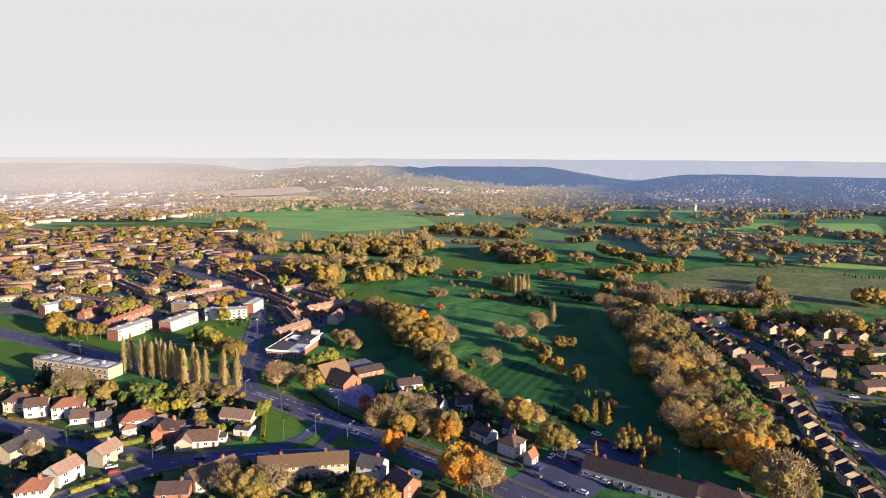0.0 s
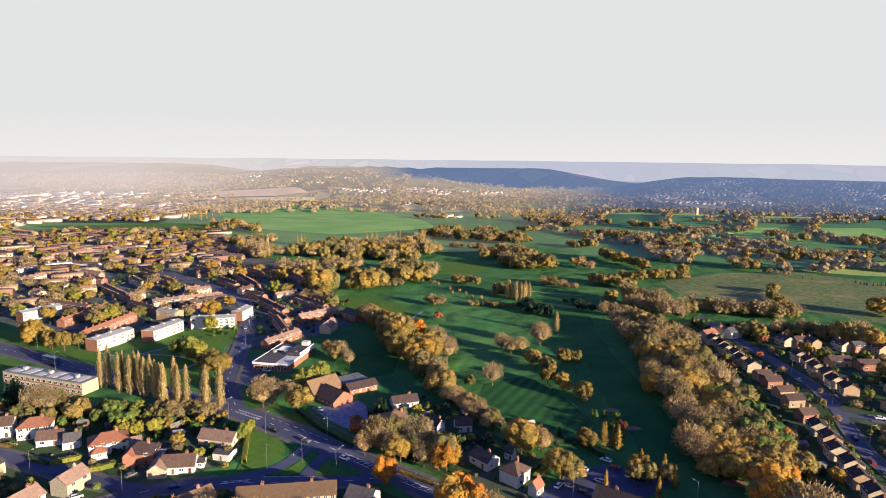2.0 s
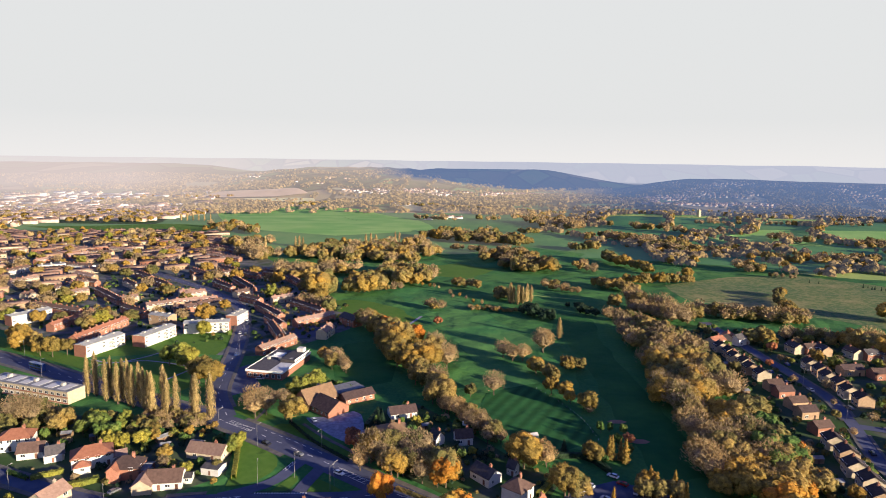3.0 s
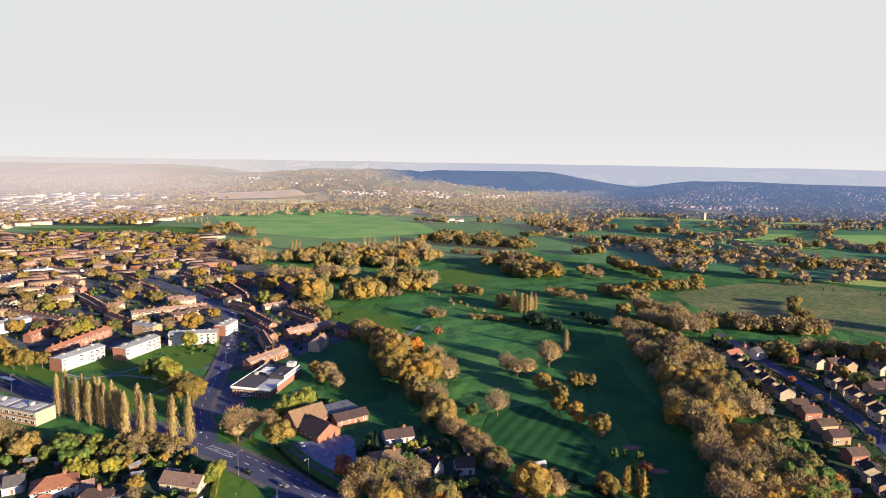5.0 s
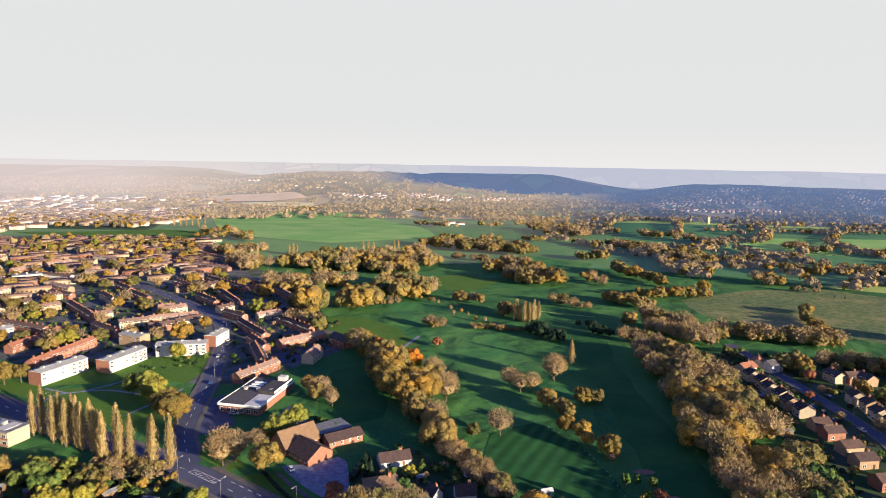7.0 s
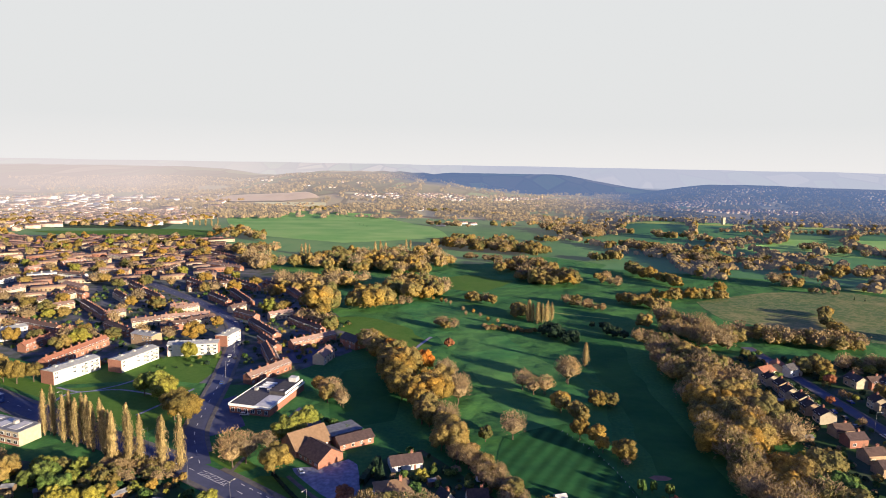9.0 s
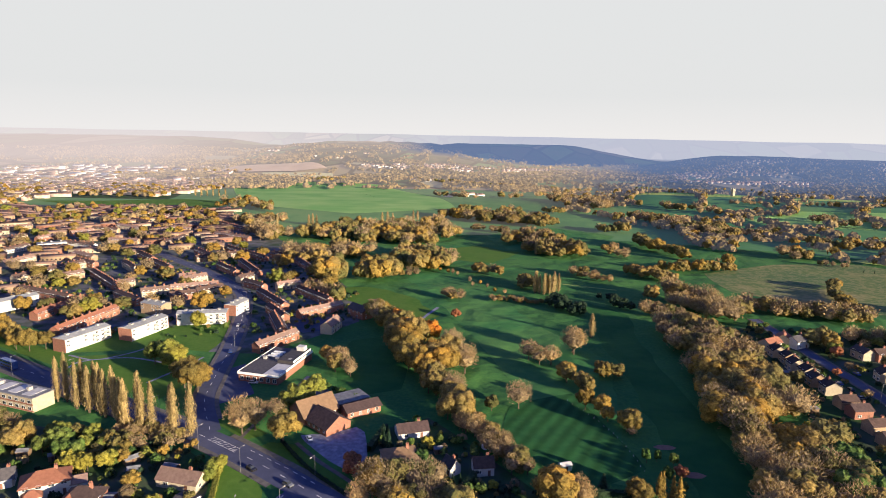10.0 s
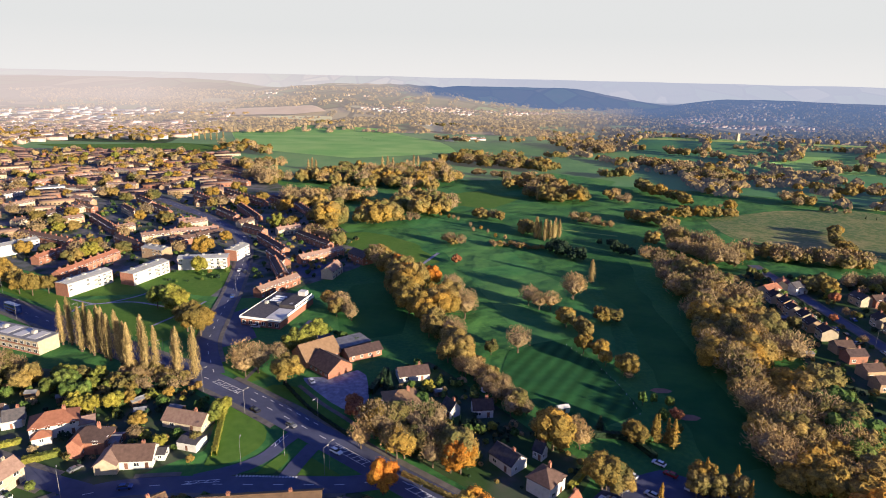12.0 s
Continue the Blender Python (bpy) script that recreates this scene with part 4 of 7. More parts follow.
def flat_block(x, y, yaw, w, d, height, wall, label, name="flats", category="building", storeys=3, bays=8, roof_mat=None, end_wall=None, group="", balconies=False, pitched=False):
    """A flat-topped block with a parapet, rows of windows and plant on the roof."""
    root = tagged(new(name), label, category, group)
    bm = bmesh.new()
    if pitched:
        bm.free()
        bm = wall_block(w, d, height, 0.9, True)
    else:
        box_into(bm, -w / 2, w / 2, -d / 2, d / 2, -1.2, height)
    part("wall", bm, wall, root)
    if end_wall:
        for s in (-1, 1):
            bm = bmesh.new()
            box_into(bm, s * w / 2 - 0.06, s * w / 2 + 0.12, -d / 2 - 0.06, d / 2 + 0.06, -1.2, height - (0.05 if pitched else -0.1))
            part("end_wall", bm, end_wall, root, "red brick end wall")
    if pitched:
        bm = gable_roof(w, d, height, 0.9, 0.35)
    else:
        bm = bmesh.new()
        box_into(bm, -w / 2 - 0.25, w / 2 + 0.25, -d / 2 - 0.25, d / 2 + 0.25, height, height + 0.3)
    part("roof", bm, roof_mat or (SHEET if pitched else FELT), root)
    for k in range(3):
        bm = bmesh.new()
        box_into(bm, -0.7, 0.7, -0.9, 0.9, 0, 1.3)
        box_into(bm, -0.8, 0.8, -1.0, 1.0, 1.3, 1.42)
        ob = part("roof_vent", bm, CONCRETE, root)
        ob.location = (-w / 2 + (k + 0.5) * w / 3, 0.0 if pitched else 0.8, height + 0.3)
    step = (height - 0.4) / storeys
    for s in range(storeys):
        for k in range(bays):
            bx = -w / 2 + (k + 0.5) * w / bays
            for side, turn in ((-1, 0), (1, 180)):
                if pitched and side < 0 and k < bays * 0.55 and (k % 3 or s == 0):
                    continue
                add_window(root, bx, side * d / 2, 0.9 + s * step, turn, w / bays * 0.55, step * 0.5, False)
    if balconies:
        for s in range(1, storeys):
            for k in range(bays // 2, bays, 2):
                bm = bmesh.new()
                bx = -w / 2 + (k + 1.0) * w / bays
                box_into(bm, bx - 1.3, bx + 1.3, -d / 2 - 1.1, -d / 2, s * step - 0.1, s * step + 0.06)
                box_into(bm, bx - 1.3, bx + 1.3, -d / 2 - 1.1, -d / 2 - 1.04, s * step, s * step + 1.0)
                part("balcony", bm, CONCRETE, root)
    root.matrix_world = pose(x, y, ground_z(x, y), 0, 0, yaw)
    return root


# ---- roads and land ----
ROADS = []


def dashes_along(line, parent, mark=3.0, period=9.0, offset=0.0, lift=0.17, half=0.09, most=60):
    total, k, dash = 0.0, 0, []
    for p, q in zip(line, line[1:]):
        dash.append((total, p, q))
        total += (q - p).length
    s = 2.0
    while s < total - 6 and k < most:
        base, p, q = dash[next(i for i in range(len(dash) - 1, -1, -1) if dash[i][0] <= s)]
        d = (q - p).normalized()
        a = p + d * (s - base) + Vector((-d.y, d.x)) * offset
        strip("lane_dash", [a, a + d * (mark / 2), a + d * mark], half, -half, lift, WHITE_PAINT, "", "", parent=parent)
        s += period
        k += 1


def road(name, points, width, label, pavement=1.8, dashes=True, lift=0.13, gaps=()):
    line = spline(points)
    ROADS.append(line)
    ob = strip(name, line, width / 2, -width / 2, lift, ASPHALT, label, "road")
    for s in ((1, -1) if pavement else ()):
        a, b = s * width / 2, s * (width / 2 + pavement)
        runs, run = [], []
        for i, p in enumerate(line):
            d = (line[min(i + 1, len(line) - 1)] - line[max(i - 1, 0)]).normalized()
            e = p + Vector((-d.y, d.x)) * (a + b) / 2
            if any((e.x - gx) ** 2 + (e.y - gy) ** 2 < gr * gr for gx, gy, gr in gaps):
                runs.append(run)
                run = []
            else:
                run.append(p)
        for run in runs + [run]:
            if len(run) > 2:
                strip("pavement", run, max(a, b), min(a, b), 0.25, PAVING, "narrow paved footway along a road", "pavement", thick=0.2)
    if dashes:
        dashes_along(line, ob, lift=lift + 0.035)
    return ob


def ladder(parent, a, b, half, rungs, lift=0.175):
    """A hatched box marked on the road: two edge lines with slanting bars between."""
    a, b = Vector(a), Vector(b)
    d = (b - a).normalized()
    n = Vector((-d.y, d.x))
    for s in (-half, half):
        strip("edge_line", [a + n * s, (a + b) / 2 + n * s, b + n * s], 0.07, -0.07, lift, WHITE_PAINT, "", "", parent=parent)
    for k in range(rungs):
        c = a + (b - a) * ((k + 0.5) / rungs)
        strip("hatch_bar", [c - n * half - d * 0.6, c, c + n * half + d * 0.6], 0.10, -0.10, lift, WHITE_PAINT, "", "", parent=parent)


JUNCTION = ((-49, 252, 7), (-56, 256, 6), (-20, 233, 8), (-28, 237, 6), (-43, 248, 5), (-88, 300, 9), (-96, 298, 9), (-64, 236, 6), (-72, 237, 6), (-48, 238, 6), (-56, 238, 5), (-40, 238.5, 5), (-32, 239, 5))
main_road = road("main_road", [(-330, 412), (-284, 389), (-232, 363), (-176, 333), (-131, 309), (-93, 290), (-67, 273.5), (-44, 258), (-18, 240), (5, 224), (25, 207.5), (50, 186), (80, 160)], 10.5, "wide grey asphalt main road with white markings", pavement=2.2, gaps=JUNCTION)
ladder(main_road, (-91, 289.5), (-78, 281.5), 1.3, 8)
ladder(main_road, (-38, 253), (-25, 244), 1.3, 7)
ladder(main_road, (-12, 235), (-2, 228), 1.2, 4)
dashes_along([Vector((-76, 281.5)), Vector((-58, 270)), Vector((-40, 257.5))], main_road, 2.2, 4.5, offset=1.9, lift=0.172)
side_road = road("side_road", [(-20, 237), (-30, 234.6), (-45, 233.6), (-60, 232.8), (-80, 231.5), (-99, 228), (-112, 220), (-124, 209), (-136, 195), (-150, 180)], 7.6, "asphalt side road curving from the main junction", lift=0.138, gaps=JUNCTION + ((-104, 232, 8), (-22, 240, 9), (-18, 233, 6)))
slip_road = road("slip_road", [(-76, 234), (-69, 237.2), (-62, 241.5), (-57, 247), (-54.5, 253), (-51, 259)], 5.0, "narrow slip road round a grass verge", pavement=0, dashes=False, lift=0.144)
link_road = road("link_road", [(-44, 252), (-46.5, 245), (-49, 236)], 5.0, "short worn asphalt link between two roads", pavement=0, dashes=False, lift=0.15)
ladder(slip_road, (-57, 251), (-54.5, 257), 0.6, 3, 0.19)
for off in (0.0, 0.45):
    dashes_along([Vector((-66, 236.6 - off)), Vector((-55, 236.9 - off)), Vector((-40, 237.2 - off))], side_road, 0.6, 1.0, lift=0.178, half=0.11, most=24)
ladder(side_road, (-68, 234), (-78, 232.4), 0.5, 4, 0.178)
road("estate_road", [(-93, 294), (-106, 320), (-112, 345), (-121, 392), (-137, 455), (-160, 510), (-203, 564), (-231, 592), (-284, 645), (-360, 727), (-430, 810)], 8.0, "asphalt estate road winding between terraces", lift=0.141, gaps=((-93, 294, 9),))
road("residential_street", [(-260, 270), (-191, 256), (-172, 250), (-148, 241), (-126, 233), (-105, 227)], 6.5, "quiet asphalt residential street", dashes=False, lift=0.147, gaps=((-108, 227, 9),))
road("close", [(192, 470), (193, 398), (194, 331), (186, 297), (175, 261), (172, 225), (168, 190)], 5.4, "asphalt close between detached houses", pavement=1.4, dashes=False, gaps=((189, 292, 8),))
road("close_branch", [(187, 292), (200, 287), (225, 279), (260, 268)], 5.2, "asphalt branch of the close", pavement=1.4, dashes=False, lift=0.138, gaps=((189, 291, 7),))

patch("church_car_park", [(-58, 294), (-55, 289), (-44, 277.5), (-35, 271), (-30, 279), (-32, 290), (-34, 298), (-38, 302), (-47, 296)], 0.10, WORN_ASPHALT, "worn asphalt car park beside the church", "car park")
patch("pub_car_park", [(24, 212), (47, 238), (66, 247), (88, 236), (70, 222), (54, 204), (40, 196)], 0.10, ASPHALT, "asphalt car park with parked cars", "car park")
patch("forecourt", [(-118, 345), (-104, 365), (-96, 345), (-88, 330), (-100, 318), (-110, 325)], 0.09, ASPHALT, "asphalt forecourt of the community hall", "car park")
patch("hall_yard", [(-70, 352), (-60, 345), (-52, 325), (-60, 318), (-72, 335)], 0.08, ASPHALT, "shaded yard behind the community hall", "car park")
patch("terrace_yard", [(-95, 445), (-78, 447), (-72, 425), (-88, 415), (-98, 425)], 0.09, ASPHALT, "asphalt yard between terraces", "car park")
patch("verge", [(-79, 273), (-66.5, 265), (-61.5, 259), (-60.5, 254), (-61.5, 249.5), (-66, 243.5), (-72, 240.5), (-75.5, 240.5), (-76, 250), (-81, 272)], 0.16, VERGE, "mown triangular grass verge at the junction", "verge")
patch("verge", [(-58.5, 237.6), (-53, 238.2), (-50.5, 244), (-51, 247.5), (-53, 247.5), (-56.5, 242)], 0.16, VERGE, "small grass island between slip roads", "verge")
patch("verge", [(-45.5, 238), (-44, 244.5), (-43, 246), (-34, 239.5), (-32.5, 238)], 0.16, VERGE, "triangular grass island by the main road", "verge")
patch("verge", [(-71, 283.5), (-68, 288), (-59, 287), (-47, 275), (-34, 264), (-29, 256), (-33, 256.5), (-44, 264), (-55, 272.5)], 0.12, VERGE, "long mown grass verge beside the main road", "verge")
patch("verge", [(-103, 317), (-84, 306), (-71, 294), (-77, 289.5), (-81, 291.5), (-92, 300)], 0.12, VERGE, "mown grass verge below the poplars", "verge")
strip("footpath", [Vector((-80, 289)), Vector((-79, 296)), Vector((-78, 303))], 0.8, -0.8, 0.2, PAVING, "narrow footpath across a verge", "path")
strip("footpath", spline([(-58, 288), (-47, 276.5), (-34, 265.5), (-27, 258)]), 0.8, -0.8, 0.2, PAVING, "footpath behind a grass verge", "path")
for line in ([(-196, 369), (-180, 364), (-168, 374), (-161, 386)], [(-180, 364), (-163, 368), (-136, 360)], [(-140, 338), (-133, 356), (-128, 372)], [(-186, 352), (-186, 360), (-180, 364)]):
    strip("footpath", spline(line), 0.7, -0.7, 0.12 + 0.004 * line[0][0] % 0.05, WORN_ASPHALT, "pale footpath across park grass", "path")
patch("park_grass", [(-345, 440), (-300, 424), (-241, 392), (-192, 368), (-150, 380), (-128, 372), (-122, 340), (-128, 320), (-178, 346), (-232, 375), (-284, 400), (-340, 428)], 0.06, VERGE, "sunlit mown park grass beside the road", "park")
patch("park_grass", [(-330, 398), (-284, 378), (-232, 352), (-214, 340), (-222, 326), (-250, 318), (-300, 340), (-345, 372)], 0.06, VERGE, "strip of mown grass beyond the road", "park")
patch("flats_lawn", [(-216, 384), (-196, 373), (-150, 384), (-129, 380), (-128, 418), (-142, 440), (-162, 424), (-190, 410)], 0.075, VERGE, "mown grass round the white flats", "lawn")
patch("estate_gardens", [(-760, 700), (-420, 452), (-300, 432), (-200, 392), (-128, 380), (-100, 380), (-60, 440), (-70, 500), (-140, 640), (-300, 930), (-430, 1080), (-700, 1000)], 0.04, YARD, "gardens, hedges and yards between terraces", "garden", step=10, rings=24)
patch("far_estate_gardens", [(-1150, 1450), (-800, 1150), (-520, 1150), (-560, 1300), (-650, 1500), (-900, 1700)], 0.05, GARDEN, "gardens of a distant estate", "garden", step=16, rings=16)
patch("street_gardens", [(-260, 300), (-215, 302), (-160, 294), (-95, 280), (-82, 268), (-78, 248), (-92, 236), (-130, 190), (-200, 150), (-280, 200)], 0.04, GARDEN, "back gardens with shrubs and lawns", "garden", rings=14)
patch("row_gardens", [(-74, 234), (-50, 240), (-22, 230), (4, 212), (20, 198), (20, 150), (-60, 140), (-130, 180)], 0.03, GARDEN, "front gardens beside the side road", "garden")
patch("cottage_gardens", [(-28, 300), (-10, 312), (14, 282), (30, 262), (46, 246), (30, 222), (6, 235), (-20, 255), (-30, 276)], 0.03, GARDEN, "shaded cottage gardens", "garden")
patch("east_gardens", [(160, 425), (176, 450), (240, 440), (330, 420), (330, 240), (220, 160), (140, 170), (138, 240), (148, 300)], 0.04, GARDEN, "gardens between detached houses", "garden", rings=14)
patch("pasture", [(-578, 1637), (-442, 1840), (-232, 1778), (-48, 1372), (-10, 1110), (-166, 1000), (-368, 1111)], 0.25, LITFIELD, "broad green pasture, coloured as lit by low sun", "field", step=20, rings=20)
patch("rough_field", [(215, 615), (300, 668), (385, 680), (440, 606), (324, 450), (290, 485), (210, 545)], 0.10, ROUGH, "rough brownish-green grazing field", "field", step=12, rings=14)
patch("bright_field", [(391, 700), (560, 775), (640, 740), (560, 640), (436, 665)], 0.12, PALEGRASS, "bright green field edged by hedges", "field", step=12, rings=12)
patch("fairway", [(-50, 590), (-13, 632), (10, 560), (49, 445), (79, 383), (66, 300), (60, 268), (30, 283), (33, 330), (4, 438)], 0.05, LIT_FAIRWAY, "mown golf fairway with faint stripes, coloured as sunlit", "fairway", wobble=3, step=8, rings=16)
patch("fairway", [(92, 500), (112, 470), (104, 420), (104, 339), (106, 255), (96, 226), (84, 236), (80, 300), (84, 360), (82, 440)], 0.05, LAWN, "golf fairway beside the wood, coloured darker as shaded", "fairway", wobble=3, step=8, rings=16)
patch("practice_ground", [(24, 326), (53, 341), (64, 300), (69, 279), (52, 268), (36, 274), (18, 292)], 0.09, STRIPED, "practice ground mown in broad stripes", "fairway", step=6, rings=14)
patch("fairway", [(-110, 700), (-40, 760), (40, 700), (0, 640), (-60, 596), (-100, 620)], 0.06, LIT_FAIRWAY, "golf fairway between belts of trees, coloured lighter as sunlit", "fairway", wobble=3, step=8, rings=14)
patch("fairway", [(30, 820), (120, 900), (190, 840), (120, 700), (50, 720)], 0.06, LIT_FAIRWAY, "golf fairway between belts of trees, coloured lighter as sunlit", "fairway", wobble=3, step=8, rings=14)
patch("putting_green", [(88, 246), (100, 250), (106, 240), (102, 228), (92, 226), (86, 234)], 0.09, GREEN, "smooth pale putting green", "green")
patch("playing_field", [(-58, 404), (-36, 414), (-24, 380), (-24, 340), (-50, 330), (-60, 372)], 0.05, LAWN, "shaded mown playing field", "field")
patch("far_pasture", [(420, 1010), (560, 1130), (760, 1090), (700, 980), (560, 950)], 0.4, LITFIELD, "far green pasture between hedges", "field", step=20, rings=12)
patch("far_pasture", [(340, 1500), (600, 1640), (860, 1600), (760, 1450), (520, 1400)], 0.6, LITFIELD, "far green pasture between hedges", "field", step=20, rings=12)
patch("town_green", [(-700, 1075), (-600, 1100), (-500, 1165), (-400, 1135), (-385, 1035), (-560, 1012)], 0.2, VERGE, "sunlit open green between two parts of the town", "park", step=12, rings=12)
patch("ridge_grass", [(330, 1395), (560, 1330), (800, 1240), (1080, 1040), (1120, 1090), (830, 1300), (590, 1400), (350, 1450)], 0.5, PALEGRASS, "pale grass along a far ridge, coloured as sunlit", "field", step=16, rings=24)
patch("far_pasture", [(820, 1280), (1000, 1420), (1180, 1330), (1020, 1180)], 0.6, ROUGH, "far rough grazing between hedges", "field", step=20, rings=12)
# pools of sunlight on the rough, laid as patches of brighter grass
patch("sunlit_turf", [(-100, 520), (-66, 530), (-30, 500), (-12, 455), (-30, 440), (-60, 470)], 0.05, VERGE, "brighter turf patch painted as sunlight at the course's edge", "turf", wobble=4, step=6, rings=12)
patch("sunlit_turf", [(-30, 700), (20, 740), (60, 700), (30, 640), (-10, 650)], 0.07, VERGE, "brighter turf patch painted as sunlight on the course", "turf", wobble=5, step=8, rings=12)
for bx, by, br in ((80, 294, 3.4), (84.5, 276, 3.4), (-58, 492, 4), (110, 235, 4)):
    patch("bunker", [(bx + br * math.cos(a) * 1.3, by + br * math.sin(a) * 0.6) for a in (0, 1.1, 2.0, 3.1, 4.2, 5.2)], 0.12, SAND, "shallow golf bunker with reddish sand", "bunker", step=1.5, rings=4)


# ---- belts of trees: two ends, half width, number, height, palette ----
BELTS_COURSE = [
    (27, 324, 28, 323, 1, 1, 12.8, 'bare'),
    (16, 321, 16, 321, 1, 1, 7.7, 'mixed'),
    (37, 382, 51, 373, 3, 3, 12.8, 'bare'),
    (51, 365, 59, 339, 3, 5, 10.2, 'mixed'),
    (57, 326, 71, 303, 2, 5, 9.5, 'gold'),
    (62, 395, 64, 393, 2, 2, 14.1, 'bare'),
    (-50, 444, -28, 408, 5, 11, 14.1, 'mixed'),
    (-35, 423, -24, 400, 3, 4, 14.1, 'orange'),
    (-27, 400, -10, 350, 6, 11, 18.5, 'gold'),
    (-11, 350, 3, 309, 4, 9, 12.8, 'mixed'),
    (3, 309, 26, 272, 3, 16, 8.3, 'bare'),
    (-8, 401, 6, 358, 4, 5, 13.4, 'bare'),
    (-19, 416, -10, 401, 3, 3, 14.1, 'orange'),
]
BELTS_COURSE_FAR = [
    (70, 362, 78, 362, 3, 3, 10.2, 'gold'),
    (64, 496, 80, 466, 4, 8, 10.2, 'pine'),
    (104, 514, 116, 482, 4, 6, 8.5, 'pine'),
    (22, 500, 60, 494, 3, 14, 4.5, 'mixed'),
    (18, 599, 56, 537, 5.2, 14, 12.4, 'mixed'),
    (-12, 505, 2, 494, 3, 4, 10.2, 'bare'),
    (-1, 453, -0, 453, 1, 1, 10.2, 'rust'),
    (64, 792, 107, 675, 20.8, 37, 18, 'mixed'),
    (98, 595, 122, 566, 4, 6, 9, 'bare'),
    (-12, 991, 123, 914, 23.4, 59, 18, 'mixed'),
    (14, 865, 60, 843, 5.2, 12, 9.7, 'bare'),
    (-48, 567, -33, 579, 5, 4, 10.2, 'bare'),
]
BELTS_WOOD_MID = [
    (-165, 810, -16, 762, 39, 94, 18, 'mixed'),
    (-136, 666, -14, 663, 18.2, 35, 15.2, 'mixed'),
    (-111, 551, -94, 552, 7, 6, 23, 'gold'),
    (-78, 557, -54, 558, 7, 7, 20.5, 'gold'),
    (-106, 514, -63, 482, 7.8, 12, 12.4, 'mixed'),
    (-245, 779, -197, 745, 15.6, 13, 19.4, 'bare'),
    (-175, 673, -125, 611, 9.1, 12, 16.6, 'bare'),
    (-70, 623, -10, 605, 15.6, 24, 18, 'mixed'),
    (-437, 1190, -300, 985, 18.2, 16, 15.2, 'bare'),
    (-106, 812, -18, 876, 15.6, 29, 18, 'bare'),
    (-287, 865, -249, 898, 18.2, 13, 15.2, 'bare'),
]
BELTS_WOOD_EAST = [
    (111, 296, 117, 271, 5, 10, 12.8, 'gold'),
    (121, 467, 143, 468, 6, 7, 11.5, 'bare'),
    (144, 520, 178, 463, 13, 24, 16.6, 'bare'),
    (148, 610, 174, 573, 8, 14, 12.8, 'gold'),
    (181, 618, 244, 634, 9, 16, 14.1, 'gold'),
    (253, 656, 362, 719, 11, 28, 14.1, 'mixed'),
    (153, 729, 170, 677, 8, 6, 11.5, 'bare'),
    (196, 771, 224, 679, 8, 12, 16.6, 'gold'),
    (137, 440, 137, 372, 18, 36, 16.0, 'bare'),
    (134, 370, 121, 292, 17, 66, 15.5, 'mixed'),
    (119, 290, 113, 232, 14, 46, 14.5, 'mixed'),
]
BELTS_FAR_EAST = [
    (174, 872, 214, 874, 10, 7, 16.6, 'mixed'),
    (237, 1010, 336, 879, 20.8, 40, 16.6, 'mixed'),
    (293, 921, 345, 803, 18.2, 32, 15.2, 'mixed'),
    (336, 879, 419, 834, 13, 29, 11.1, 'bare'),
    (397, 789, 559, 775, 15.6, 40, 13.8, 'mixed'),
    (195, 488, 266, 470, 10.4, 40, 12.4, 'bare'),
    (311, 609, 263, 480, 2.6, 20, 9.7, 'gold'),
    (518, 1000, 674, 937, 23.4, 35, 15.2, 'bare'),
    (305, 1254, 411, 1081, 23.4, 32, 15.2, 'bare'),
    (199, 1398, 233, 1126, 26, 35, 19.4, 'bare'),
    (249, 680, 376, 661, 4, 18, 6.4, 'bare'),
    (360, 652, 431, 593, 4, 20, 4, 'dark'),
]
BELTS_FAR_NORTH = [
    (-3, 1058, 172, 1067, 14, 24, 14.1, 'mixed'),
    (84, 1386, 335, 1701, 20, 26, 15.4, 'bare'),
    (-149, 1961, 257, 1696, 20, 40, 14.1, 'bare'),
    (-442, 1847, -351, 1899, 20, 14, 16.6, 'bare'),
    (-639, 1833, -532, 1932, 16, 12, 12.8, 'bare'),
    (378, 1841, 514, 1789, 14, 14, 11.5, 'bare'),
    (696, 1841, 1255, 1760, 14, 36, 9, 'bare'),
    (484, 1216, 816, 1140, 10, 34, 11.5, 'bare'),
    (-57, 1447, 21, 1355, 12, 14, 15.4, 'bare'),
    (-974, 2051, -702, 2130, 24, 30, 15.4, 'bare'),
    (-1169, 1884, -905, 1904, 24, 24, 14.1, 'bare'),
    (-274, 1597, -178, 1334, 2, 8, 3, 'dark'),
]
BELTS_EAST_GARDENS = [
    (197, 419, 213, 415, 5, 8, 11.5, 'gold'),
    (260, 413, 272, 393, 7, 11, 15.4, 'mixed'),
    (333, 482, 342, 467, 6, 5, 16.6, 'gold'),
    (225, 427, 255, 428, 5, 7, 10.2, 'bare'),
    (177, 411, 177, 397, 2, 3, 6.4, 'green'),
    (177, 449, 194, 449, 2, 4, 6.4, 'green'),
    (121, 241, 119, 216, 5, 8, 14.1, 'mixed'),
    (112, 218, 116, 216, 2, 3, 16.6, 'orange'),
    (114, 205, 123, 196, 6, 8, 16.6, 'bare'),
    (134, 286, 132, 248, 5, 14, 13.5, 'green'),
    (140, 262, 134, 236, 4, 7, 11.0, 'orange'),
    (241, 342, 242, 340, 1, 1, 11.5, 'gold'),
]
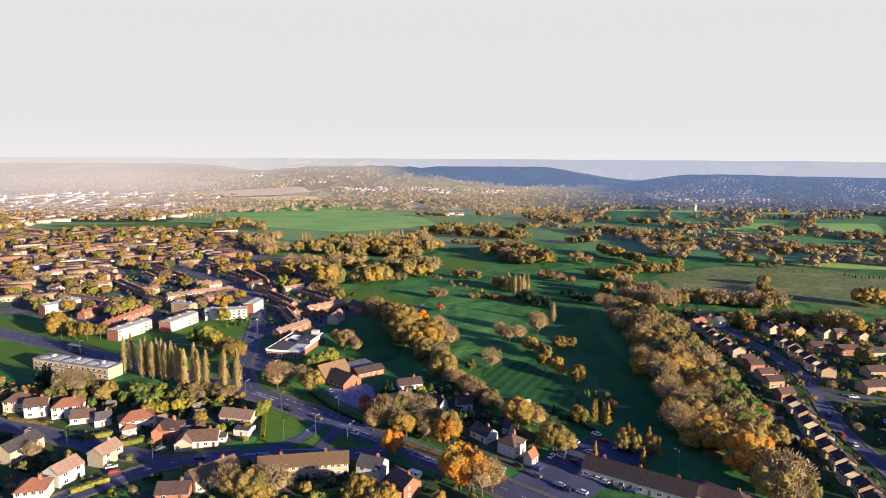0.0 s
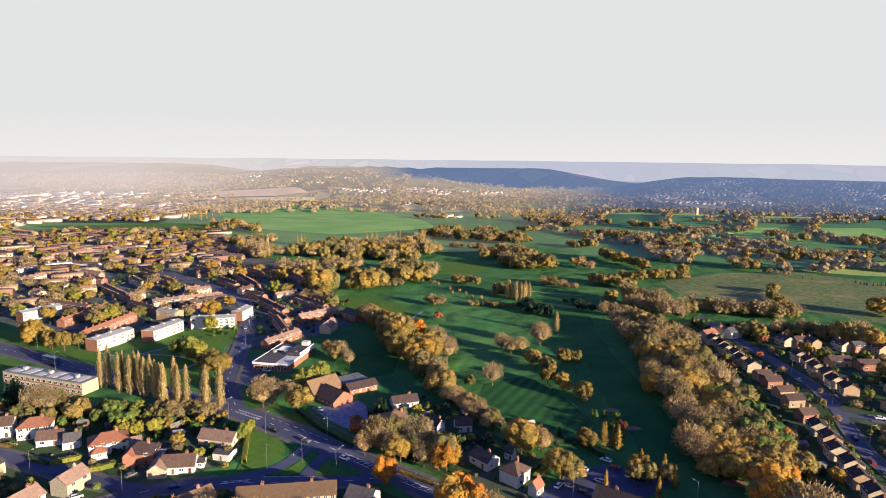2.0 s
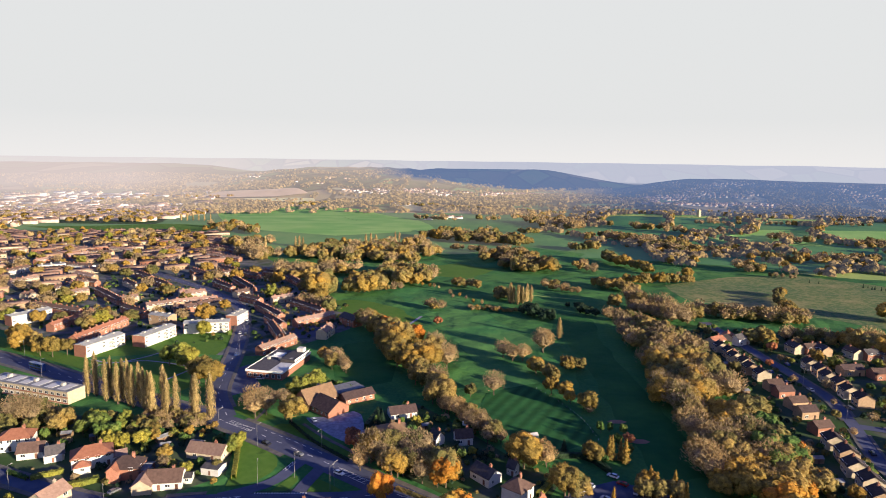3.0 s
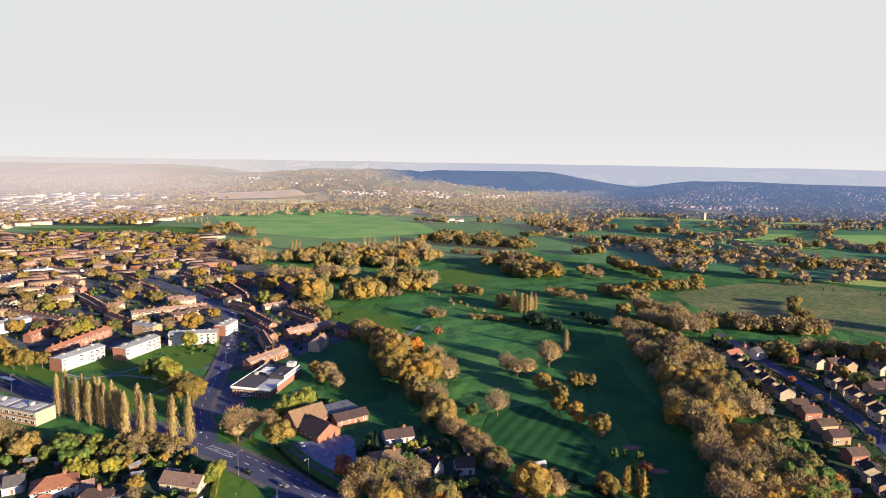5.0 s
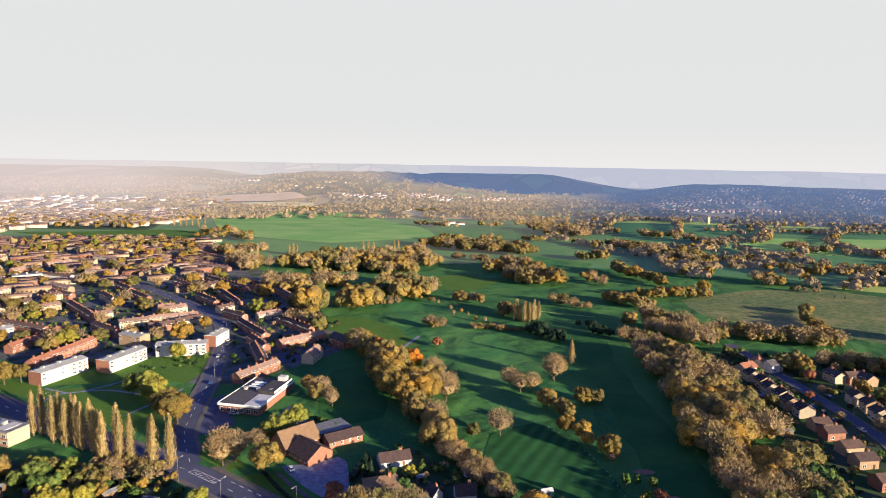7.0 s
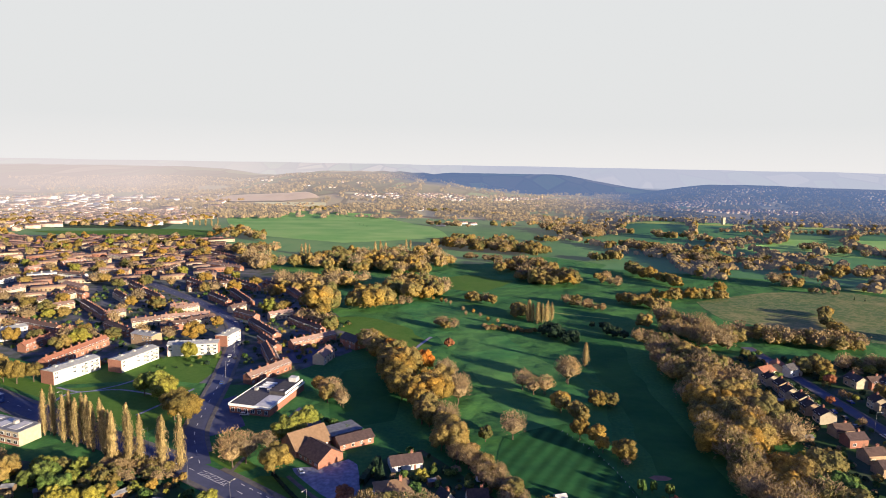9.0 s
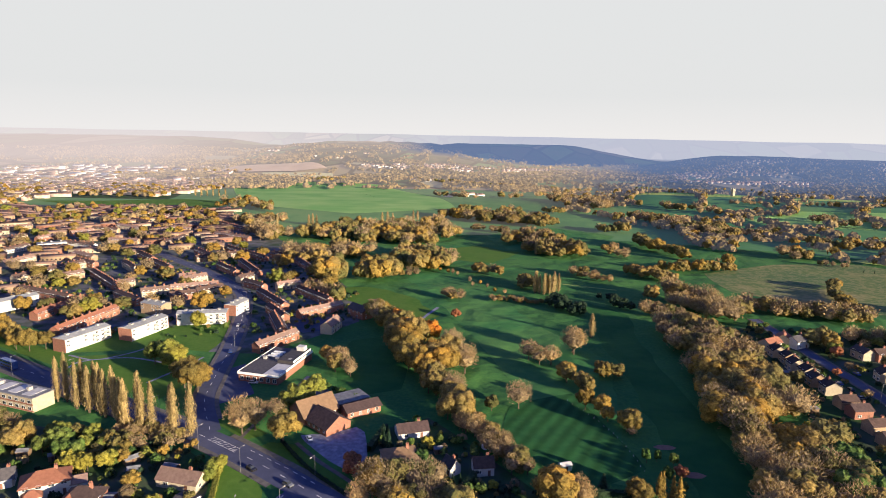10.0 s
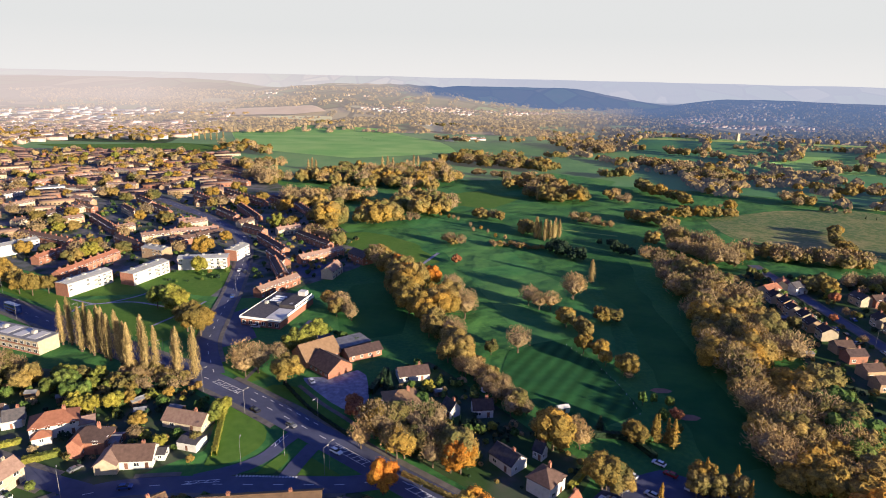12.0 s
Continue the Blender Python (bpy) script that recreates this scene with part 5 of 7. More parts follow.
BELTS_WEST = [
    (-181, 276, -158, 286, 8, 12, 10.2, 'mixed'),
    (-148, 279, -130, 274, 4, 5, 9.5, 'green'),
    (-134, 268, -118, 270, 3, 4, 7.0, 'yellow'),
    (-128, 281, -112, 277, 4, 3, 6.0, 'gold'),
    (-179, 285, -169, 282, 2, 3, 15.4, 'bare'),
    (-201, 296, -191, 294, 2, 4, 11.5, 'dark'),
    (-83, 297, -76, 295, 3, 3, 15.4, 'bare'),
    (-71, 318, -59, 327, 4, 6, 11.5, 'yellow'),
    (-63, 288, -63, 288, 1, 1, 13, 'gold'),
    (-148, 358, -134, 361, 5, 5, 14.1, 'yellow'),
    (-122, 336, -111, 331, 3, 4, 15.4, 'gold'),
    (-261, 396, -211, 371, 5, 9, 14.1, 'gold'),
]
THICKETS = [
    (50, 366, 72, 300, 3, 22, 5.0, 'bare'),
    (-12, 352, 26, 272, 3, 38, 4.8, 'mixed'),
    (-30, 405, -12, 352, 7, 24, 6.0, 'mixed'),
    (-155, 300, -100, 288, 5, 40, 5.4, 'bare'),
    (-150, 293, -102, 283, 6, 22, 5.4, 'mixed'),
    (-125, 293, -92, 283, 3, 12, 4, 'mixed'),
    (-156, 286, -117, 275, 8, 12, 7.0, 'yellow'),
    (62, 264, 100, 224, 3, 22, 3.4, 'green'),
]
BELTS_CENTRE = [
    (-28, 255, -8, 250, 5, 9, 13.0, 'mixed'),
    (-8, 250, 5, 244, 5, 6, 13.0, 'bare'),
    (-2, 243, 6, 238, 2, 2, 12.0, 'orange'),
    (-25, 261, -5, 256, 5, 7, 12.8, 'mixed'),
    (-19, 231, -18, 231, 1, 1, 12, 'orange'),
    (4, 213, 13, 207, 4, 7, 15.4, 'orange'),
    (14, 205, 20, 204, 3, 3, 14.1, 'bare'),
    (31, 257, 34, 255, 1, 2, 14.5, 'gold'),
    (45, 237, 52, 236, 3, 4, 12.8, 'gold'),
    (66, 262, 75, 259, 1, 4, 9.5, 'larch'),
    (72, 238, 86, 234, 3, 5, 9.2, 'mixed'),
    (74, 240, 88, 233, 2, 4, 10.5, 'larch'),
    (78, 224, 79, 224, 1, 1, 10.2, 'larch'),
    (-36, 272, -32, 269, 2, 3, 6.4, 'rust'),
    (-23, 272, -8, 275, 4, 8, 6.4, 'green'),
]
BELTS_CENTRE_NEAR = [
    (62, 233, 62, 233, 1, 1, 7.7, 'larch'),
    (60, 260, 62, 259, 1, 2, 9, 'gold'),
    (38, 262, 45, 257, 3, 4, 9, 'bare'),
    (-77, 311, -69, 309, 2, 3, 7.7, 'bare'),
    (-66, 368, -46, 352, 4, 7, 10.2, 'bare'),
    (-57, 337, -40, 323, 2, 7, 4, 'green'),
    (-25, 294, -21, 278, 2, 6, 6.4, 'dark'),
    (-75, 203, -54, 199, 4, 6, 12.8, 'mixed'),
    (-30, 203, -17, 196, 4, 6, 10.2, 'mixed'),
    (-81, 266, -80, 266, 1, 1, 7.7, 'yellow'),
    (0, 267, 13, 262, 2, 6, 4, 'dark'),
]
POPLARS = [(-167, 316), (-163, 316), (-155, 310), (-154, 313), (-148, 307), (-147, 310), (-142, 305), (-139, 303), (-138, 307), (-132, 299), (-129, 297), (-126, 294), (-123, 299), (-119, 293), (-115, 293), (-107, 292), (-105, 290), (-99, 291)]
PALE_POPLARS = [(57, 525), (60, 523), (58, 527), (65, 525), (69, 518), (63, 520), (67, 523), (71, 525), (75, 530), (78, 422), (178, 465), (161, 468), (77, 691), (80, 691), (-234, 854), (-197, 869), (-192, 869), (-187, 869), (-106, 904), (-99, 905), (-92, 905), (-67, 939), (-61, 940), (-513, 1256), (-502, 1257), (-491, 1258), (-480, 1259), (-469, 1260), (-473, 1303)]


# ---- landmark buildings ----
def church():
    root = tagged(new("church"), "low brown-brick church with steep tiled gables", "church")
    for nm, (cx, cy, yaw, w, d, e, r) in (("hall", (-4.4, 13.0, 43, 15.5, 12, 3.4, 4.7)), ("nave", (3.6, 3.4, -42, 13, 11.7, 3.0, 3.7)), ("wing", (14.0, 17.2, 35, 15, 7.5, 3.0, 1.8))):
        base = pose(cx, cy, 0, 0, 0, yaw)
        a = part(nm, wall_block(w, d, e, r, True), BRICK, root)
        a.matrix_basis = base
        # sun and shade put into tile colour: hall tan as lit, the others darker
        b = part("roof", gable_roof(w, d, e, r, 0.6), TILE_TAN if nm == "hall" else TILE_DARK, root, "brown tiled roof")
        b.matrix_basis = base
        for k in range(4):
            for side, turn in ((-1, 0), (1, 180)):
                fr, pane = window_meshes(1.2, 1.4)
                o = new("window", fr)
                o.parent = root
                o.matrix_basis = base @ pose(-w / 2 + (k + 0.5) * w / 4, side * d / 2, 1.0, 0, 0, turn)
                p = new("pane", pane)
                p.parent = o
    bm = bmesh.new()
    box_into(bm, -7, 7, -5, 5, -0.5, 3.3)
    rear = part("rear_hall", bm, BRICK, root)
    bm = bmesh.new()
    box_into(bm, -7.3, 7.3, -5.3, 5.3, 3.3, 3.6)
    cover = part("flat_roof", bm, FELT, root, "dark felt flat roof")
    rear.matrix_basis = cover.matrix_basis = pose(8.0, 24.5, 0, 0, 0, 38)
    root.matrix_world = pose(-52.5, 298.5, ground_z(-52, 298))
    return root


church()
school = flat_block(-192.8, 317.4, -18, 51, 9.5, 6.0, CREAM, "long two-storey block with a flat grey roof", "school", "school", storeys=2, bays=14, roof_mat=FELT)
for z in (0.3, 3.1):
    sb = bmesh.new()
    box_into(sb, -25.7, 25.7, -5.0, -4.75, z, z + 0.55)
    part("spandrel", sb, BRICK, school, "brown brick band below the windows")
for k in range(6):
    sb = bmesh.new()
    box_into(sb, -22 + k * 8, -17 + k * 8, -3.6, 3.6, 6.3, 6.45)
    part("roof_sheet", sb, FELT_PALE, school, "pale felt roof sheet")
hall = flat_block(-86.5, 359, -12, 20, 35, 4.2, BRICK, "low flat-roofed brick community hall with white fascias", "community_hall", "hall", storeys=1, bays=6, roof_mat=SLATE)
for nm, x0, x1, y0, y1, z0, z1, mt in (("fascia", -10.4, 10.4, -17.9, -17.76, 3.6, 4.75, FRAME_WHITE), ("fascia", 10.27, 10.4, -17.7, 17.7, 3.6, 4.75, FRAME_WHITE), ("fascia", -10.4, -10.27, -17.7, 17.7, 3.8, 4.75, FRAME_WHITE),
                                       ("upper_roof", 1.5, 9.8, -2, 16.8, 4.5, 5.9, SLATE), ("upper_fascia", 9.8, 9.95, -2, 16.8, 5.0, 6.1, FRAME_WHITE), ("lift_house", 4.5, 8.5, 12, 15.5, 5.9, 8.0, RENDER), ("annex_roof", 2.5, 9.9, -17.2, -3.5, 4.5, 4.62, FELT_PALE),
                                       ("skylight", -7, -1, 4, 5.2, 4.5, 5.1, FRAME_WHITE), ("skylight", -7, -1, 7, 8.2, 4.5, 5.1, FRAME_WHITE), ("skylight", -7, -1, 10, 11.2, 4.5, 5.1, FRAME_WHITE)):
    hb = bmesh.new()
    box_into(hb, x0, x1, y0, y1, z0, z1)
    part(nm, hb, mt, hall)
for bx, by, yaw, w in ((-199, 386, 70, 27), (-176, 406, 73, 27), (-152, 429, 13, 28)):
    flat_block(bx, by, yaw, w, 9, 7.0, RENDER, "three-storey block of flats, white front, brick ends", storeys=3, bays=8, end_wall=BRICK, pitched=True, group="white flats by the park", balconies=True)
flat_block(-140, 452, 80, 16, 8, 7.0, RENDER, "short three-storey block of flats with brick ends", storeys=3, bays=5, end_wall=BRICK, pitched=True, group="white flats by the park")
flat_block(-281, 447, 60, 26, 9, 7.0, RENDER, "three-storey block of flats, white front, brick ends", storeys=3, bays=8, end_wall=BRICK, pitched=True, group="white flats by the park")
house(73, 212, -33, 40, 11, 3.6, 3.0, "gable", RENDER, TILE_BLACK, 6, "long white pub under a dark red-brown roof", "public_house", "pub", chimneys=3)
house(98, 200, -38, 22, 12, 3.4, 2.8, "hip", RENDER, TILE_DARK, 2, "low dark-roofed rear wing of the pub", "outbuilding", "building", chimneys=1)

tower = tagged(new("church_tower"), "square grey stone church tower on a far ridge", "church")
tb = bmesh.new()
box_into(tb, -3, 3, -3, 3, -2, 15)
part("tower", tb, STONE, tower)
tb = bmesh.new()
for px_, py_ in ((-1, -1), (1, -1), (1, 1), (-1, 1)):
    box_into(tb, px_ * 2.9 - 0.5, px_ * 2.9 + 0.5, py_ * 2.9 - 0.5, py_ * 2.9 + 0.5, 15, 17)
box_into(tb, -3.2, 3.2, -3.2, 3.2, 14.6, 15.2)
part("parapet", tb, STONE, tower)
tower.matrix_world = pose(562, 1386, ground_z(562, 1386), 0, 0, 20)

# ---- houses: x, y, yaw, width, depth ----
def place_houses(rows, group, words, wall, tiles, eaves=5.0, rise=2.6, roof="gable", units=1, chimneys=1):
    for i, (x, y, yaw, w, d) in enumerate(rows):
        wl_, tl = wall[i % len(wall)], tiles[i % len(tiles)]
        look_words = {"white_render": "white rendered", "cream_render": "cream rendered", "red_brick": "red brick", "buff_brick": "buff brick", "grey_stone": "grey stone"}[wl_.name]
        tile_words = {"red_tiles": "red tiled", "brown_tiles": "brown tiled", "dark_tiles": "dark tiled", "black_tiles": "near-black tiled", "tan_tiles": "tan tiled", "weathered_tiles": "weathered tiled", "slate": "slate"}[tl.name]
        n = units if isinstance(units, int) else max(2, int(w / units))
        ch = chimneys if isinstance(chimneys, int) else n
        house(x, y, yaw, w, d, eaves, rise, roof, wl_, tl, n, f"{look_words} {words} with a {tile_words} roof", "terrace" if n > 2 else "house", "terrace" if n > 2 else "house", group, ch)


place_houses([(-140.5, 201, 15, 9.5, 8.5), (-167, 266, 19, 12, 8), (-192, 271, 10, 11, 8)], "houses on the residential street", "hipped semi-detached house", [RENDER, RENDER, CREAM, RENDER], [TILE_RED, TILE_RED, TILE_BROWN, TILE_RED], roof="hip", units=2)
place_houses([(-137.8, 213.6, 71, 10.4, 8), (-129.8, 227.2, 74, 10, 7.5), (-166, 231.5, 75, 15, 8), (-181, 266, 22, 9, 8)], "houses on the residential street", "detached house", [RENDER, STONE, CREAM, RENDER], [TILE_PINK, TILE_PINK, SLATE, TILE_BROWN])
place_houses([(-157, 260, 15, 9, 7), (-147, 258, 28, 6, 6), (-89, 261, -12, 15, 7)], "bungalows by the junction", "bungalow", [RENDER, CREAM, CREAM], [TILE_BROWN, SLATE, TILE_PINK], eaves=2.7, rise=2.6)
corner = house(-131, 255, 30, 14, 9, 4.6, 2.7, "hip", RENDER, TILE_RED, 2, "white semi-detached house under a hipped red roof", group="houses on the residential street")
wing(corner, -3.5, -5.6, 0, 5.5, 4.0, 2.6, 1.3, RENDER, TILE_RED, "hip")
wing(corner, 9.3, -1.5, 0, 4.6, 6.0, 2.6, 1.2, RENDER, TILE_PINK)
bay_house = house(-114, 247.5, 6, 11, 8.4, 4.4, 3.0, "hip", BRICK, TILE_DARK, 1, "red brick house with gabled bay under a dark roof", group="houses on the residential street", chimneys=1)
wing(bay_house, -3.0, -4.2, 90, 3.4, 4.2, 4.2, 1.9, BRICK, TILE_RED)
wing(bay_house, 6.8, 1.0, 0, 3.4, 6.0, 2.5, 0.9, BRICK, FELT)
bungalow = house(-97, 241.5, 8, 12, 8.2, 2.9, 3.0, "gable", RENDER, TILE_BROWN, 2, "white bungalow with white gable and a brown roof", group="bungalows by the junction", chimneys=1)
wing(bungalow, -6.8, -1.6, 90, 9.0, 6.5, 2.8, 2.4, CREAM, TILE_PINK)
wing(bungalow, 7.2, 1.6, 0, 3.0, 4.6, 2.4, 0.8, RENDER, SLATE)
place_houses([(-83, 213, 46, 17, 9), (-51, 219.6, 9, 33, 9)], "terraces by the side road", "terrace", [CREAM, CREAM], [TILE_TAN, TILE_TAN], units=4.5, chimneys=2)
place_houses([(-25, 218, -21, 9.5, 8), (-12.4, 206.5, -52, 10, 7.5), (-20, 198, -40, 12, 8)], "houses behind the terraces", "detached house", [RENDER, BRICK, BRICK], [SLATE, TILE_BROWN, TILE_RED])
place_houses([(-93, 204, 6, 11, 8.5)], "houses behind the terraces", "bungalow", [BRICK], [TILE_DARK], eaves=2.6, rise=2.4)
place_houses([(18.5, 247, -48, 9.5, 7), (29, 251, -40, 3.4, 3.4), (11, 274, 9, 7, 6), (0, 273, -50, 5, 4.5), (35.5, 227.5, 52, 5, 3.6)], "cottages by the golf course", "cottage", [RENDER], [SLATE, SLATE, TILE_BROWN, SLATE, TILE_RED], eaves=3.2, rise=2.4)
place_houses([(29, 236, 50, 8.5, 8), (-18, 275, 17, 12, 10)], "houses by the golf course", "hipped house", [RENDER, CREAM], [TILE_BROWN, TILE_TAN], roof="hip", eaves=4.8)
place_houses([(-15.7, 298, 19, 12, 7.2)], "cottages by the golf course", "bungalow", [RENDER], [TILE_DARK], eaves=2.6, rise=2.2)
WEST = "terraces of the west estate"
place_houses([(-190, 569, -47, 36, 5.9), (-201, 643, -41, 70, 5.9), (-175, 578, -56, 55, 5.9), (-150, 516, -37, 24, 5.9), (-125, 477, -52, 44, 5.9), (-112, 445, -54, 28, 5.9), (-105, 423, -65, 33, 5.9), (-100, 491, -46, 41, 5.9)],
             "terraces along the estate road", "terrace", [BRICK], [TILE_DARK], units=5.5, chimneys="all", eaves=4.1, rise=1.9)
place_houses([(-158, 634, -24, 39, 5.9), (-145, 617, -59, 70, 5.9), (-220, 470, -37, 31, 5.9), (-266, 522, -45, 58, 5.9), (-316, 580, -30, 30, 5.9), (-250, 578, -43, 36, 5.9), (-280, 612, -43, 30, 5.9), (-236, 634, -43, 34, 5.9)], WEST, "terrace", [BRICK], [TILE_DARK, TILE_BROWN], units=5.5, chimneys="all", eaves=4.1, rise=1.9)
place_houses([(-87, 454, 47, 32, 5.9), (-279, 822, -43, 80, 5.9), (-252, 746, -29, 54, 5.9), (-188, 481, 31, 16, 5.9), (-97, 393, 61, 29, 5.9), (-102, 520, -26, 24, 5.9)], WEST, "terrace", [BRICK], [TILE_PINK, TILE_BROWN], units=5.5, chimneys="all", eaves=4.1, rise=1.9)
place_houses([(-202, 530, 50, 21, 5.9), (-176, 497, 51, 20, 5.9), (-190, 505, 27, 32, 5.9), (-164, 539, 59, 16, 5.9), (-126, 519, 40, 18, 5.9), (-220, 623, 42, 39, 5.9), (-244, 509, 50, 14, 5.9), (-323, 545, 74, 62, 5.9), (-299, 528, 52, 24, 5.9)], WEST, "terrace", [CREAM, CREAM, PALE_BRICK], [TILE_PINK, TILE_BROWN], units=5.5, chimneys="all", eaves=4.1, rise=1.9)
place_houses([(-374, 580, 77, 29, 5.9), (-375, 667, -17, 40, 5.9), (-347, 697, -4, 32, 5.9), (-272, 570, -47, 30, 5.9), (-209, 536, 39, 12, 5.9), (-301, 711, 86, 42, 5.9), (-211, 489, 35, 18, 5.9), (-417, 636, 82, 28, 5.9), (-335, 610, -31, 32, 5.9)], WEST, "terrace", [CREAM, RENDER, PALE_BRICK], [TILE_PINK, TILE_BROWN], units=5.5, chimneys="all", eaves=4.1, rise=1.9)
place_houses([(-217, 419, 80, 47, 5.9), (-251, 428, 80, 10, 5.9), (-249, 440, 76, 14, 5.9), (-247, 457, 75, 15, 5.9)], WEST, "terrace", [BRICK], [TILE_RED], units=5.5, chimneys="all", eaves=4.1, rise=1.9)
place_houses([(-279, 474, -23, 50, 5.9), (-513, 772, 66, 31, 5.9), (-466, 762, 77, 38, 5.9), (-423, 749, 60, 25, 5.9), (-410, 773, -13, 35, 5.9), (-394, 797, -24, 44, 5.9), (-408, 901, 38, 28, 5.9), (-330, 792, -11, 26, 5.9), (-462, 696, 91, 33, 5.9), (-433, 706, 77, 28, 5.9), (-409, 850, -34, 40, 5.9)], WEST, "terrace", [BRICK, PALE_BRICK, CREAM], [TILE_BROWN, TILE_PINK], units=5.5, chimneys="all", eaves=4.1, rise=1.9)
flat_block(-189, 446, -20, 17, 8, 6.8, PALE_BRICK, "three-storey block of flats with yellow end walls", storeys=3, bays=6, pitched=True, group="white flats by the park")
flat_block(-395, 655, 40, 24, 9, 6.5, RENDER, "white two-storey block with a flat roof", storeys=2, bays=6, group="white flats by the park")
place_houses([(-73, 421, 78, 15, 7), (-61, 451, -45, 16, 8)], "terraces along the estate road", "house", [CREAM, BRICK], [TILE_PINK, SLATE], units=2)
# the stepped rows beside the east wood: ridges along the row, each house set back a little from the last
place_houses([(172.5 + (k % 2) * 1.4 - 0.2 * k, 399 - 9.7 * k, 88, 6.4, 7.4) for k in range(6)], "stepped row beside the east wood", "linked house", [CREAM, PALE_BRICK, CREAM], [TILE_BLACK], eaves=4.3, rise=2.2)
place_houses([(174, 410, 30, 11, 7), (192, 416, 30, 11, 7), (186, 420, 60, 9, 7)], "houses at the head of the close", "gabled house", [CREAM, RENDER], [TILE_RED, SLATE], eaves=4.6, rise=2.2)
place_houses([(171.5, 336, 6, 8, 6.2), (171.5, 327, 8, 8.4, 6.2), (170, 313, 10, 8.6, 6.2), (168.5, 302, 8, 8.4, 6.2), (165.5, 286, 12, 8, 6.2)], "houses beside the east wood", "detached house", [PALE_BRICK, BRICK, PALE_BRICK], [TILE_BROWN, TILE_DARK], eaves=3.8, rise=1.9)
place_houses([(163 + (k % 2) * 1.3 - 1.9 * k, 273 - 9.7 * k, 78, 6.4, 7.4) for k in range(12)], "stepped row in the east close", "linked house", [CREAM, PALE_BRICK, CREAM], [TILE_BLACK], eaves=4.3, rise=2.2)
place_houses([(209 + (k % 2) * 1.4 - 1.3 * k, 368 - 10.4 * k, 82, 6.8, 7.4) for k in range(6)], "stepped row across the close", "linked house", [CREAM, PALE_BRICK], [TILE_BLACK], eaves=4.6, rise=2.2)
place_houses([(227, 361, 4, 12, 7), (240, 355, 2, 12, 7), (256, 350, 0, 12, 7), (216, 296, 8, 15, 8), (207, 262, 30, 12, 8), (196, 240, 60, 12, 8), (232, 318, 5, 13, 8), (250, 325, 10, 12, 8), (188, 218, 60, 12, 8), (226, 262, 15, 13, 8), (262, 300, 5, 13, 8)], "houses of the east close", "detached house", [PALE_BRICK, BRICK, CREAM], [TILE_DARK, TILE_BROWN, SLATE], eaves=3.8, rise=2.0)
place_houses([(218, 400, 100, 9, 7), (226, 398, 10, 8, 7), (232.6, 396, 100, 9, 7), (248, 391, 100, 9, 7), (256, 388, 10, 9, 7), (266, 384, 100, 9, 7), (282, 378, 6, 10, 7), (296, 370, 100, 9, 7), (310, 362, 4, 10, 7)], "houses at the head of the close", "gabled house", [CREAM, BRICK, PALE_BRICK], [SLATE, TILE_BROWN], eaves=4.2, rise=2.2)


plant_belts(BELTS_COURSE, "trees on the golf course", 1.35)
plant_belts(BELTS_CENTRE, "trees by the cottages")
plant_belts(BELTS_CENTRE_NEAR, "trees by the cottages")
plant_belts(BELTS_WEST, "trees in the west gardens")
wood("thickets", belt_places(THICKETS), "low autumn thickets and scrub under taller trees", 260)
wood("course_trees", belt_places(BELTS_COURSE_FAR, 1.6), "autumn trees and hedgerows across the golf course", 240)
wood("middle_wood", belt_places(BELTS_WOOD_MID, 1.5), "brown and gold autumn wood beyond the course", 250)
wood("east_wood", belt_places(BELTS_WOOD_EAST[:-2]), "dense autumn wood along the course's edge", 480)
wood("near_east_wood", belt_places(BELTS_WOOD_EAST[-2:]), "dense brown and green autumn wood beside the close", 850)
wood("east_garden_trees", belt_places(BELTS_EAST_GARDENS), "autumn trees round the east gardens", 500)
wood("far_east_woods", belt_places(BELTS_FAR_EAST, 1.25), "far hedgerow woods in autumn brown", 120)
wood("far_north_woods", belt_places(BELTS_FAR_NORTH), "distant belts of bare brown trees", 80)
for x, y in POPLARS:
    tree(x, y, rng.uniform(19, 22.5), "poplar", rng.uniform(0.85, 1.1), "row of poplars")
for x, y in PALE_POPLARS:
    tree(x, y, rng.uniform(14, 17), "poplar", rng.uniform(1.2, 1.5), "poplars across the course")


# ---- the distance: woods, streets and villages too many to count ----
def fast_mesh(name, verts, quads, mats, slots):
    me = bpy.data.meshes.new(name)
    nq = len(quads)
    me.vertices.add(len(verts))
    me.vertices.foreach_set("co", np.asarray(verts, dtype=np.float32).ravel())
    me.loops.add(nq * 4)
    me.loops.foreach_set("vertex_index", np.asarray(quads).ravel())
    me.polygons.add(nq)
    me.polygons.foreach_set("loop_start", np.arange(nq) * 4)
    me.polygons.foreach_set("loop_total", np.full(nq, 4))
    for m in mats:
        me.materials.append(m)
    me.polygons.foreach_set("material_index", np.asarray(slots, dtype=np.int32))
    me.update(calc_edges=True)
    return me


